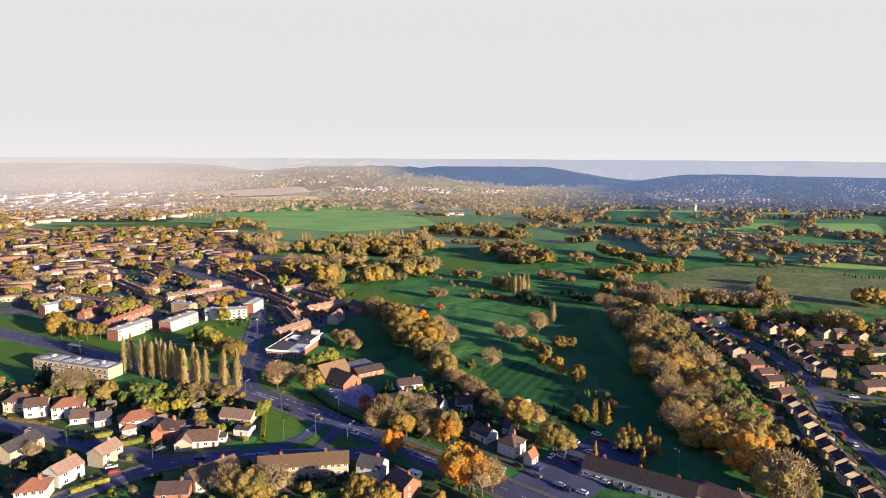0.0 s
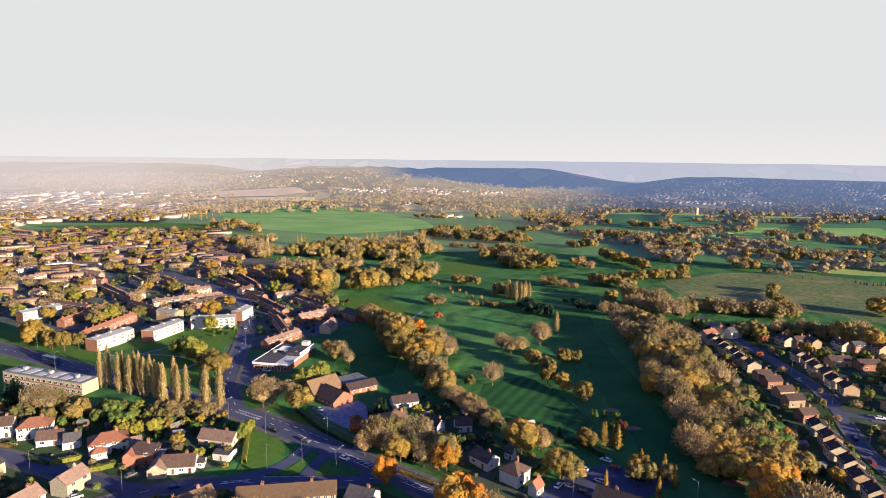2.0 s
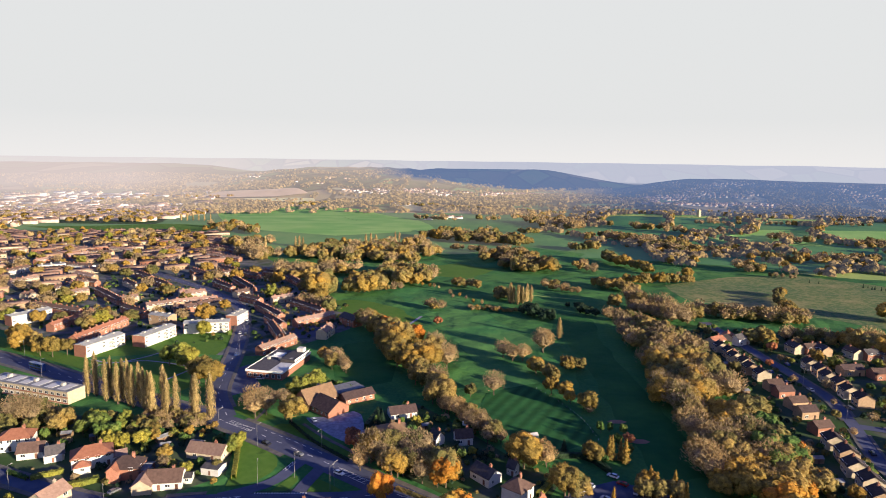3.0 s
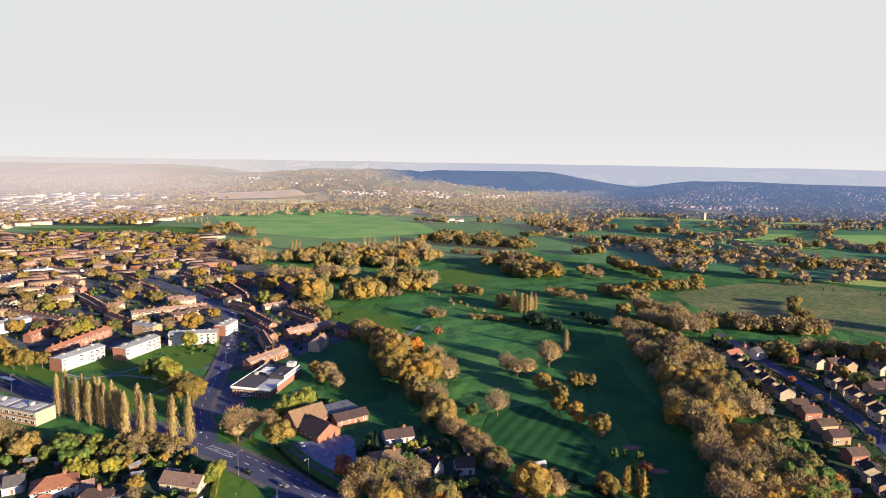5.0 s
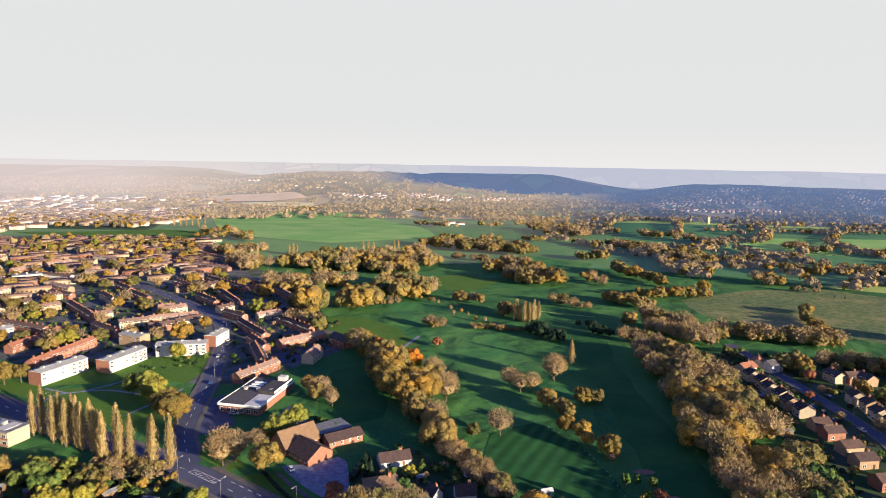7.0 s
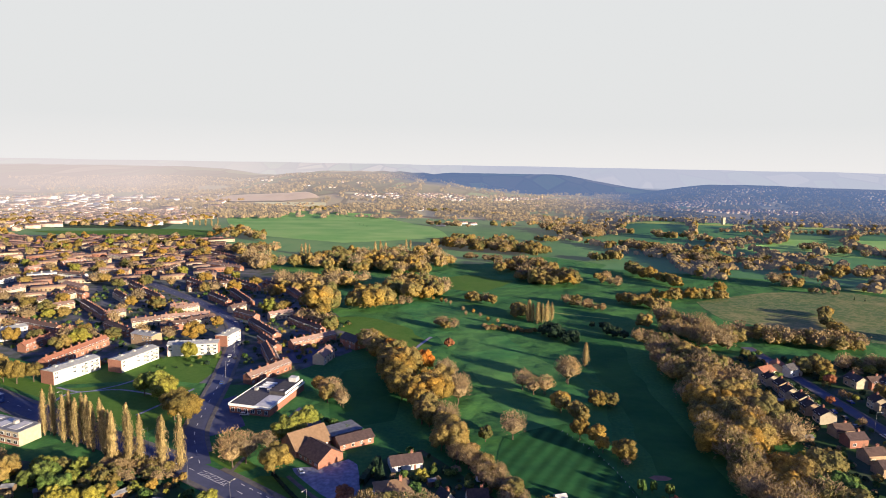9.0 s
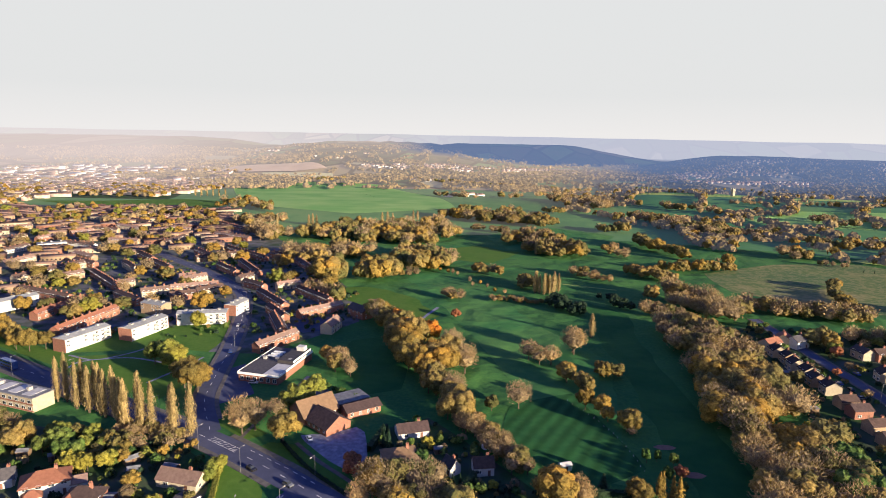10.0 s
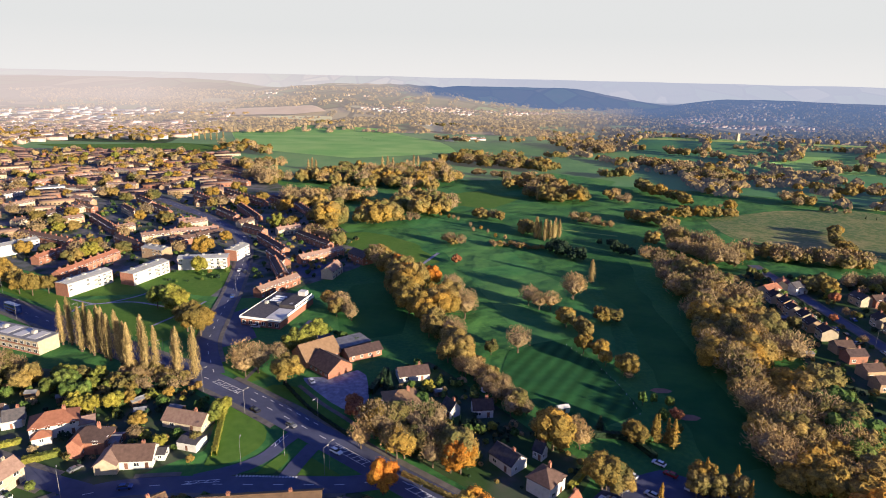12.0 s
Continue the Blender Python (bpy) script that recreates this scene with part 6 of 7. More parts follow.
def crowns(name, places, mats, label, leaves=22):
    """Many small far crowns in one mesh; places are (x, y, height, slot)."""
    vs, slots = [], []
    for x, y, h, slot in places:
        n = leaves
        d = rng.normal(size=(n, 3))
        d /= np.linalg.norm(d, axis=1, keepdims=True)
        d[:, 2] = np.abs(d[:, 2]) * 1.1 - 0.25
        wide = rng.uniform(0.42, 0.62)
        c = d * np.array([wide, wide, 0.5]) * rng.uniform(0.8, 1.05, (n, 1)) + np.array([0, 0, 0.48])
        nr = d + rng.normal(scale=0.25, size=(n, 3))
        nr /= np.linalg.norm(nr, axis=1, keepdims=True)
        u = np.cross(nr, rng.normal(size=(n, 3)))
        u /= np.linalg.norm(u, axis=1, keepdims=True)
        v = np.cross(nr, u)
        s = rng.uniform(0.14, 0.24, (n, 1)) * (22 / n) ** 0.4
        q = np.stack([c - u * s - v * s * 0.8, c + u * s - v * s, c + u * s * 0.7 + v * s, c - u * s + v * s], 1).reshape(-1, 3)
        vs.append(q * h + np.array([x, y, ground_z(x, y) - 0.05 * h]))
        slots += [slot] * n
    v = np.concatenate(vs)
    me = fast_mesh(name, v, np.arange(len(v)).reshape(-1, 4), mats, slots)
    return tagged(new(name, me), label, "woodland", kind="stuff")


def sector(n, b0, b1, r0, r1):
    """Random places between two bearings (degrees) and two distances."""
    for _ in range(n):
        b, r = radians(rng.uniform(b0, b1)), math.sqrt(rng.uniform(r0 * r0, r1 * r1))
        yield r * math.sin(b), r * math.cos(b)


def hedge_mask(x, y, s=0.0045, line=0.035, clump=0.22):
    """True along the crooked lines of hedges and in clumps."""
    a = noise.noise(Vector((x * s, y * s * 0.6, 0.3)))
    b = noise.noise(Vector((x * s * 1.3 + 9, y * s * 0.7, 5.1)))
    return abs(a) < line or abs(b) < line * 0.8 or noise.noise(Vector((x * 0.003, y * 0.002, 8.8))) > clump


def in_far_field(x, y):
    return (-830 < x < -450 and 2060 < y < 2420) or (-680 < x < -370 and 1900 < y < 2130)


def in_strip(x, y):
    """The open green between the two parts of the town."""
    return -720 < x < -385 and 1005 < y < 1175


far_places = []
for x, y in sector(14000, -26, 15, 1720, 3300):
    if hedge_mask(x, y, line=0.035, clump=0.17) and not in_far_field(x, y):
        far_places.append((x, y, rng.uniform(8, 14), 0))
for x, y in sector(6500, -42, -8, 1850, 3200):
    if hedge_mask(x, y, line=0.05, clump=0.05) and not in_far_field(x, y):
        far_places.append((x, y, rng.uniform(8, 13), 0))
for x, y in sector(6500, 12, 44, 1750, 3000):
    if hedge_mask(x, y, line=0.05, clump=0.02):
        far_places.append((x, y, rng.uniform(7, 12), 0))
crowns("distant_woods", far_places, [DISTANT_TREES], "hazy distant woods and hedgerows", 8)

mid_places = []
for x, y in sector(8200, 9, 44, 780, 1750):
    if hedge_mask(x, y, 0.006, 0.045, 0.30):
        mid_places.append((x, y, rng.uniform(6, 13), int(rng.choice([0, 0, 1, 1, 1, 2]))))
for x, y in sector(2600, -20, 8, 1620, 2100):
    if hedge_mask(x, y, 0.006, 0.05, 0.2):
        mid_places.append((x, y, rng.uniform(7, 12), int(rng.choice([0, 1, 1]))))
for x, y in sector(1300, -42, -16, 950, 1750):
    if noise.noise(Vector((x * 0.01, y * 0.01, 2.2))) > -0.1 and not (-560 < x and y > 1180) and not in_strip(x, y):
        mid_places.append((x, y, rng.uniform(7, 13), int(rng.choice([0, 1, 2, 2]))))
crowns("hedgerow_trees", mid_places, [HAZED_HEDGEROW, HAZED_HEDGEROW, LEAF["gold"]], "autumn hedgerow and garden trees far off", 30)


def street_houses(name, places, mats, label, detail=True):
    """Terraces or houses in one mesh: walls, roof, chimneys, windows; places are (x, y, yaw, width, depth, eaves, wall slot, roof slot)."""
    vs, qs, slots = [], [], []

    def add(pts, faces, slot, m):
        base = len(vs)
        for p in pts:
            vs.append(m @ Vector(p))
        for f in faces:
            qs.append([base + i for i in f])
            slots.append(slot)

    cube = [(3, 2, 1, 0), (4, 5, 6, 7), (0, 1, 5, 4), (1, 2, 6, 5), (2, 3, 7, 6), (3, 0, 4, 7)]

    def block(x0, x1, y0, y1, z0, z1, slot, m):
        add([(x0, y0, z0), (x1, y0, z0), (x1, y1, z0), (x0, y1, z0), (x0, y0, z1), (x1, y0, z1), (x1, y1, z1), (x0, y1, z1)], cube, slot, m)

    for x, y, yaw, w, d, e, ws, rs in places:
        m = pose(x, y, ground_z(x, y), 0, 0, yaw)
        hw, hd, rise = w / 2, d / 2, d * 0.3
        block(-hw, hw, -hd, hd, -2, e, ws, m)
        o = 0.35
        top = e + rise + 0.1
        add([(-hw, -hd, e), (-hw, hd, e), (-hw, 0, e + rise), (-hw, 0, e + rise)], [(0, 1, 2, 3)], ws, m)
        add([(hw, -hd, e), (hw, hd, e), (hw, 0, e + rise), (hw, 0, e + rise)], [(0, 1, 2, 3)], ws, m)
        for s in (-1, 1):
            add([(-hw - o, s * (hd + o), e - 0.1), (hw + o, s * (hd + o), e - 0.1), (hw + o, 0, top), (-hw - o, 0, top),
                 (-hw - o, s * (hd + o), e + 0.08), (hw + o, s * (hd + o), e + 0.08), (hw + o, 0, top + 0.18), (-hw - o, 0, top + 0.18)], cube, rs, m)
        n = max(1, int(w / 6.5))
        for k in range(n):
            cx = -hw + (k + 0.5) * w / n
            block(cx - 0.5, cx + 0.5, -0.3, 0.4, e + rise - 0.8, e + rise + 1.0, 0, m)
            if detail:
                for s in (-1, 1):
                    for z in (0.9, 3.5):
                        for q in (-0.25, 0.25):
                            wx = cx + q * w / n
                            if z < e - 1:
                                block(wx - 0.6, wx + 0.6, s * hd - 0.06, s * hd + 0.06, z, z + 1.2, 2, m)
    me = fast_mesh(name, [v[:] for v in vs], qs, mats, slots)
    return tagged(new(name, me), label, "houses", kind="stuff")


def grid_streets(x0, x1, y0, y1, yaw, gap, keep):
    """Rows of terraces across a quarter of town, with gaps and bends."""
    c = Vector(((x0 + x1) / 2, (y0 + y1) / 2))
    span = max(x1 - x0, y1 - y0)
    t = radians(yaw)
    for v in np.arange(-span / 2, span / 2, gap):
        u = -span / 2
        while u < span / 2:
            w = rng.uniform(14, 40)
            bend = 14 * noise.noise(Vector((u * 0.008, v * 0.008, 4.0)))
            a = u + w / 2
            x, y = c.x + a * math.cos(t) - (v + bend) * math.sin(t), c.y + a * math.sin(t) + (v + bend) * math.cos(t)
            u += w + rng.uniform(4, 12)
            if x0 < x < x1 and y0 < y < y1 and rng.uniform() < keep:
                yield x, y, yaw + 10 * noise.noise(Vector((x * 0.006, y * 0.006, 1.0))) + (90 if rng.uniform() < 0.12 else 0), w


def west_of(x, y):
    """The town lies left of a line that runs away from the estate road."""
    return x < -150 - 0.42 * (y - 520)


town = []
for q in ((-560, -120, 560, 760, 24, 19, 0.94), (-700, -230, 760, 1010, 30, 20, 0.94), (-420, -300, 470, 560, 20, 21, 0.85)):
    for x, y, yaw, w in grid_streets(*q):
        if west_of(x, y) and abs(x + 231 + (y - 592) * 0.97) > 15 and all((x - hx) ** 2 + (y - hy) ** 2 > (8.5 + w * 0.25) ** 2 for hx, hy in SPOTS):
            town.append((x, y, yaw, w, 5.6, 4.0, rng.choice([0, 3, 3, 4, 4]), rng.choice([1, 1, 1, 5])))
street_houses("west_town", town, [BRICK, TILE_PINK, GLASS, PALE_BRICK, CREAM, TILE_BROWN, TILE_PINK], "streets of brick terraces among gardens")
farther = []
for q in ((-1300, -560, 1220, 1750, 12, 34, 0.9), (-900, -700, 1000, 1200, 20, 32, 0.7)):
    for x, y, yaw, w in grid_streets(*q):
        farther.append((x, y, yaw, w, 9, 5.5, rng.choice([0, 2, 2]), 1))
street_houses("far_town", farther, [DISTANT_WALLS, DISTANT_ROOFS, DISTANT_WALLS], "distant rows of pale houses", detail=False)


def inside(x, y, poly):
    hit = False
    for (x0, y0), (x1, y1) in zip(poly, poly[1:] + poly[:1]):
        if (y0 > y) != (y1 > y) and x < (x1 - x0) * (y - y0) / (y1 - y0) + x0:
            hit = not hit
    return hit


def village(name, poly, n, mats, label, clump=-0.05, width=(8, 15), seed=6.0):
    """Short rows of houses that follow the lie of the slope, in clusters with trees between."""
    xs, ys = [p[0] for p in poly], [p[1] for p in poly]
    rows = []
    for _ in range(n):
        x, y = rng.uniform(min(xs), max(xs)), rng.uniform(min(ys), max(ys))
        if not inside(x, y, poly) or noise.noise(Vector((x * 0.0035, y * 0.006, seed))) < clump:
            continue
        yaw = 35 * noise.noise(Vector((x * 0.004, y * 0.004, 2.0))) + (90 if rng.uniform() < 0.25 else 0)
        for k in range(rng.integers(1, 4)):
            w = rng.uniform(*width)
            rows.append((x + 17 * k * math.cos(radians(yaw)), y + 17 * k * math.sin(radians(yaw)), yaw, w, 8, rng.uniform(4, 5.5), int(rng.choice([0, 0, 2])), 1))
    return street_houses(name, rows, mats, label, detail=False)


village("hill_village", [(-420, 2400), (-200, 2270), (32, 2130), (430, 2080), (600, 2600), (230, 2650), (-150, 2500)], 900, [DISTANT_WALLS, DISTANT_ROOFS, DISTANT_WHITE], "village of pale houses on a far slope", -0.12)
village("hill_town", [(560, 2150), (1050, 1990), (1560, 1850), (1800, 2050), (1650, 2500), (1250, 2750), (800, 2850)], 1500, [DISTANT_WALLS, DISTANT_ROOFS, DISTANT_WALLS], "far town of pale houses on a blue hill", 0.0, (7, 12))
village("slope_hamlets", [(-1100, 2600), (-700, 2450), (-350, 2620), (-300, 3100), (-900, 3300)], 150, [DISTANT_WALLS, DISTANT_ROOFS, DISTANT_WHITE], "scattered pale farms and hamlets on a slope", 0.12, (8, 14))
works = []
for x, y in sector(330, -38, -18, 1880, 2480):
    if noise.noise(Vector((x * 0.003, y * 0.005, 6.0))) > -0.22 and not in_far_field(x, y):
        works.append((x, y, rng.uniform(-20, 20), rng.uniform(16, 52), rng.uniform(10, 20), rng.uniform(4, 9), int(rng.choice([0, 0, 2])), int(rng.choice([1, 1, 2]))))
street_houses("industrial_sheds", works, [DISTANT_WALLS, DISTANT_ROOFS, DISTANT_WHITE], "distant pale sheds and works", detail=False)
street_houses("farm_sheds", [(x, 1420 + 30 * k, 4, 20, 8, 3.5, 0, 1) for k, x in enumerate((-30, 5, 40, 20))] + [(-270 + 34 * k, 1960, 3, 26, 9, 6, 0, 1) for k in range(3)] + [(-140 + 34 * k, 1930, 3, 26, 9, 6, 0, 1) for k in range(2)],
              [DISTANT_WHITE, DISTANT_ROOFS], "white farm and depot sheds among fields", detail=False)
patch("ploughed_field", [(-800, 2080), (-810, 2300), (-560, 2400), (-470, 2230), (-560, 2110)], 7.0, STUBBLE, "bare brown ploughed field", "field", step=30, rings=16)
patch("stubble_field", [(-648, 2078), (-425, 2096), (-398, 1940), (-584, 1938)], 4.5, PALEFIELD, "pale stubble field", "field", step=30, rings=12)


# ---- garden and street planting ----
def clear_of_houses(x, y, gap):
    return all((x - hx) ** 2 + (y - hy) ** 2 > gap * gap for hx, hy in HOUSE_SPOTS)


HOUSE_SPOTS = []
for ob in list(scene.objects):
    if ob.parent is None and ob.get("category") in ("house", "terrace", "building", "hall", "church", "school", "pub"):
        wide = max([abs(c[0]) for ch in ob.children if ch.type == "MESH" and ch.name.startswith("wall") for c in ch.bound_box] + [6.0])
        turn = ob.matrix_world.to_euler().z
        for k in np.arange(-wide, wide + 0.1, 5.0):
            HOUSE_SPOTS.append((ob.location.x + k * math.cos(turn), ob.location.y + k * math.sin(turn)))
ROAD_LINES = [p for line in ROADS for p in line]


def off_road(x, y, gap=6.5):
    return all((x - p.x) ** 2 + (y - p.y) ** 2 > gap * gap for p in ROAD_LINES)


def scatter(poly, n, low, high, slots, gap=5.5, road=6.5):
    xs, ys = [p[0] for p in poly], [p[1] for p in poly]
    for _ in range(n):
        x, y = rng.uniform(min(xs), max(xs)), rng.uniform(min(ys), max(ys))
        if inside(x, y, poly) and clear_of_houses(x, y, gap) and off_road(x, y, road):
            yield x, y, rng.uniform(low, high), int(rng.choice(slots))


WEST_POLY = [(-250, 300), (-215, 300), (-160, 292), (-100, 284), (-84, 270), (-80, 250), (-94, 238), (-150, 243), (-250, 272)]
SOUTH_POLY = [(-76, 230), (-50, 236), (-22, 228), (4, 210), (16, 196), (-20, 185), (-90, 190), (-125, 190), (-112, 214)]
FAR_SOUTH_POLY = [(-200, 250), (-150, 236), (-118, 222), (-140, 196), (-220, 200)]
COTTAGE_POLY = [(-28, 300), (-10, 312), (14, 282), (30, 262), (46, 246), (30, 226), (6, 240), (-20, 258), (-30, 276)]
EAST_POLY = [(146, 425), (176, 446), (240, 436), (330, 410), (330, 240), (240, 200), (140, 180), (136, 240), (140, 300)]
ESTATE_POLY = [(-400, 500), (-290, 440), (-200, 400), (-130, 400), (-100, 390), (-62, 440), (-70, 500), (-150, 640), (-300, 640)]
TOWN_POLY = [(-420, 540), (-300, 640), (-190, 640), (-250, 800), (-420, 1000), (-640, 960), (-700, 780), (-560, 640)]
shrubs = []
for poly, n in ((WEST_POLY, 500), (SOUTH_POLY, 400), (FAR_SOUTH_POLY, 300), (COTTAGE_POLY, 400), (EAST_POLY, 1900), (ESTATE_POLY, 1500)):
    shrubs += list(scatter(poly, n, 1.0, 3.6, [0, 0, 0, 2, 2, 3, 4, 4, 4, 1]))
crowns("garden_shrubs", shrubs, [LEAF["green"], LEAF["yellow"], LEAF["mixed"], LEAF["bare"], LEAF["dark"], LEAF["orange"]], "garden shrubs and small bushes", 30)
bush_kinds = ["green", "yellow", "mixed", "green", "gold", "bare", "green", "dark"]
bushes = []
for poly, n, low, high in ((WEST_POLY, 170, 2.5, 6.5), (COTTAGE_POLY, 80, 2.0, 5.0), (SOUTH_POLY, 60, 1.8, 4.0)):
    bushes += [(x, y, h, bush_kinds[rng.integers(0, 8)]) for x, y, h, _ in scatter(poly, n, low, high, [0], 6.0, 7.0)]
wood("garden_bushes", bushes, "thick garden bushes, green, yellow and brown", 220)
garden_trees = ["gold", "bare", "mixed", "yellow", "gold", "mixed", "bare"]
estate_trees = []
for poly, n, low, high in ((EAST_POLY, 130, 5, 10), (ESTATE_POLY, 160, 9, 15), (TOWN_POLY, 330, 8, 14)):
    estate_trees += [(x, y, h, garden_trees[rng.integers(0, 7)]) for x, y, h, _ in scatter(poly, n, low, high, [0], 8.0, 7.0)]
wood("estate_trees", estate_trees, "garden and street trees between the houses", 240)
for poly, n, low, high, grp in ((FAR_SOUTH_POLY, 14, 4, 8, "trees in the west gardens"), (SOUTH_POLY, 22, 3, 6, "trees by the terraces")):
    for x, y, h, _ in scatter(poly, n, low, high, [0], 8.5, 7.5):
        q = garden_trees[rng.integers(0, 7)]
        tree(x, y, h, q, SPREAD[q] * rng.uniform(0.95, 1.2), grp)


# ---- vehicles ----
def car_meshes(paint):
    def make():
        bm = bmesh.new()
        # side outline of the body, extruded across with tucked sills
        side = [(-2.15, 0.35), (-2.2, 0.75), (-1.95, 0.98), (-0.9, 1.02), (1.0, 1.0), (1.9, 0.85), (2.15, 0.65), (2.12, 0.35)]
        a = [bm.verts.new((x, -0.86, z)) for x, z in side]
        b = [bm.verts.new((x, 0.86, z)) for x, z in side]
        bm.faces.new(list(reversed(a)))
        bm.faces.new(b)
        for i in range(len(side)):
            j = (i + 1) % len(side)
            bm.faces.new((a[i], a[j], b[j], b[i]))
        body = mesh_of("body", bm, [CAR_PAINT[paint]])
        bm = bmesh.new()
        low = [(-1.9, -0.78, 0.98), (1.05, -0.78, 0.98), (1.05, 0.78, 0.98), (-1.9, 0.78, 0.98)]
        top = [(-1.45, -0.6, 1.45), (0.3, -0.6, 1.47), (0.3, 0.6, 1.47), (-1.45, 0.6, 1.45)]
        lv, tv = [bm.verts.new(p) for p in low], [bm.verts.new(p) for p in top]
        bm.faces.new(tv).material_index = 1
        for i in range(4):
            bm.faces.new((lv[i], lv[(i + 1) % 4], tv[(i + 1) % 4], tv[i]))
        cabin = mesh_of("cabin", bm, [GLASS, CAR_PAINT[paint]])
        bm = bmesh.new()
        bmesh.ops.create_cone(bm, segments=10, radius1=0.32, radius2=0.32, depth=0.22, cap_ends=True, matrix=Matrix.Rotation(radians(90), 4, "X"))
        return body, cabin, mesh_of("wheel", bm, [TYRE])
    return shared(("car", paint), make)


def car(x, y, yaw, paint, words="parked on asphalt"):
    body, cabin, wheel = car_meshes(paint)
    root = tagged(new("car"), f"{paint} hatchback car {words}", "car", "cars")
    for nm, me in (("body", body), ("cabin", cabin)):
        part(nm, me, None, root)
    for wx in (-1.35, 1.35):
        for wy in (-0.8, 0.8):
            w = part("wheel", wheel, None, root)
            w.location = (wx, wy, 0.32)
    root.matrix_world = pose(x, y, ground_z(x, y) + 0.15, 0, 0, yaw)
    return root


paints = ["white", "silver", "black", "blue", "grey", "red", "white", "silver", "black"]
for i, (x, y) in enumerate([(44.5, 231.8), (47.9, 231.9), (52.8, 227.7), (54.9, 225.6), (53.8, 219.4), (56.1, 217.4), (58.1, 215.3), (60.2, 213.2), (46.6, 208.0), (50.7, 206.0), (43.5, 211.1), (30.0, 224.6), (38.3, 222.5), (36.2, 217.3), (68.3, 244.3), (66.2, 249.4), (72.4, 239.1), (74.5, 237.0), (55.9, 243.2), (60.0, 234.9), (65.2, 209.1), (68.3, 207.0)]):
    car(x, y, (142 if i % 4 else 52) + rng.uniform(-5, 5), paints[i % 9], "parked in the pub car park")
for i, (x, y, yaw) in enumerate([(-69, 270, -34), (-54, 262, -34), (-36, 249, -34), (-50, 214, 20), (-55, 210, 22), (-94, 229, 12), (-122, 218, 38), (-174, 250, -18), (24, 221, 70), (53, 238, 40), (-113, 236, 60), (-125, 222, 35)]):
    car(x, y, yaw, paints[(i * 2 + 2) % 9], "on the road beside houses")
for i, (x, y, yaw) in enumerate([(-129, 424, 100), (-140, 486, 105), (-135, 458, 100), (-131, 448, 100), (-125, 422, 100), (-163, 540, 120), (-106, 440, 20), (-103, 446, 15), (-54, 291, 120), (-92, 341, 0), (-80, 346, 80), (-234, 456, 70), (-213, 445, 70), (-209, 427, 70), (-117, 380, 98), (-150, 505, 110)]):
    car(x, y, yaw, paints[(i * 4 + 1) % 9], "parked by the estate terraces")
for i, (x, y, yaw) in enumerate([(184, 362, 85), (185, 355, 85), (195, 312, 100), (200, 287, -15), (171, 250, 80), (171, 242, 80), (198, 262, 60), (168, 284, 70), (190, 335, 90), (200, 375, 90), (176, 268, 75), (184, 345, 20), (228, 279, -15)]):
    car(x, y, yaw, paints[(i * 5 + 3) % 9], "parked in the east close")


def bus():
    root = tagged(new("bus"), "dark blue double-decker bus at the kerb", "bus")
    bm = bmesh.new()
    box_into(bm, -5.4, 5.4, -1.25, 1.25, 0.35, 4.2)
    bmesh.ops.bevel(bm, geom=list(bm.edges), offset=0.18, segments=2, affect="EDGES")
    part("body", bm, CAR_PAINT["blue"], root)
    bm = bmesh.new()
    box_into(bm, -5.2, 5.2, -1.1, 1.1, 4.2, 4.32)
    part("roof", bm, CAR_PAINT["silver"], root)
    for z in (1.3, 2.95):
        for s in (-1.26, 1.26):
            for k in range(6):
                bm = bmesh.new()
                box_into(bm, -4.9 + k * 1.65, -3.5 + k * 1.65, s - 0.02, s + 0.02, z, z + 0.85)
                part("window", bm, GLASS, root)
    for wx in (-3.6, 3.4):
        for wy in (-1.1, 1.1):
            bm = bmesh.new()
            bmesh.ops.create_cone(bm, segments=12, radius1=0.5, radius2=0.5, depth=0.3, cap_ends=True, matrix=Matrix.Translation((wx, wy, 0.5)) @ Matrix.Rotation(radians(90), 4, "X"))
            part("wheel", bm, TYRE, root)
    root.matrix_world = pose(-213, 350, ground_z(-213, 350) + 0.15, 0, 0, -27)


bus()


def caravan(x, y, yaw, label):
    root = tagged(new("caravan"), label, "caravan")
    bm = bmesh.new()
    box_into(bm, -2.6, 2.6, -1.1, 1.1, 0.5, 2.5)
    bmesh.ops.bevel(bm, geom=list(bm.edges), offset=0.35, segments=3, affect="EDGES")
    part("body", bm, CAR_PAINT["white"], root)
    for k in (-1.2, 0.8):
        bm = bmesh.new()
        box_into(bm, k - 0.5, k + 0.5, -1.13, -1.09, 1.3, 2.0)
        part("window", bm, GLASS, root)
    for s in (-1.0, 1.0):
        bm = bmesh.new()
        bmesh.ops.create_cone(bm, segments=10, radius1=0.33, radius2=0.33, depth=0.2, cap_ends=True, matrix=Matrix.Translation((0, s, 0.33)) @ Matrix.Rotation(radians(90), 4, "X"))
        part("wheel", bm, TYRE, root)
    root.matrix_world = pose(x, y, ground_z(x, y) + 0.05, 0, 0, yaw)


PALE_GREEN = material("pale_green_sheet", [(0.3, (0.22, 0.34, 0.26)), (0.7, (0.30, 0.42, 0.33))], scale=2, rough=0.6)
caravan(-9, 217, -30, "white touring caravan parked in a front garden")
caravan(13, 289, 60, "white touring caravan behind a cottage")


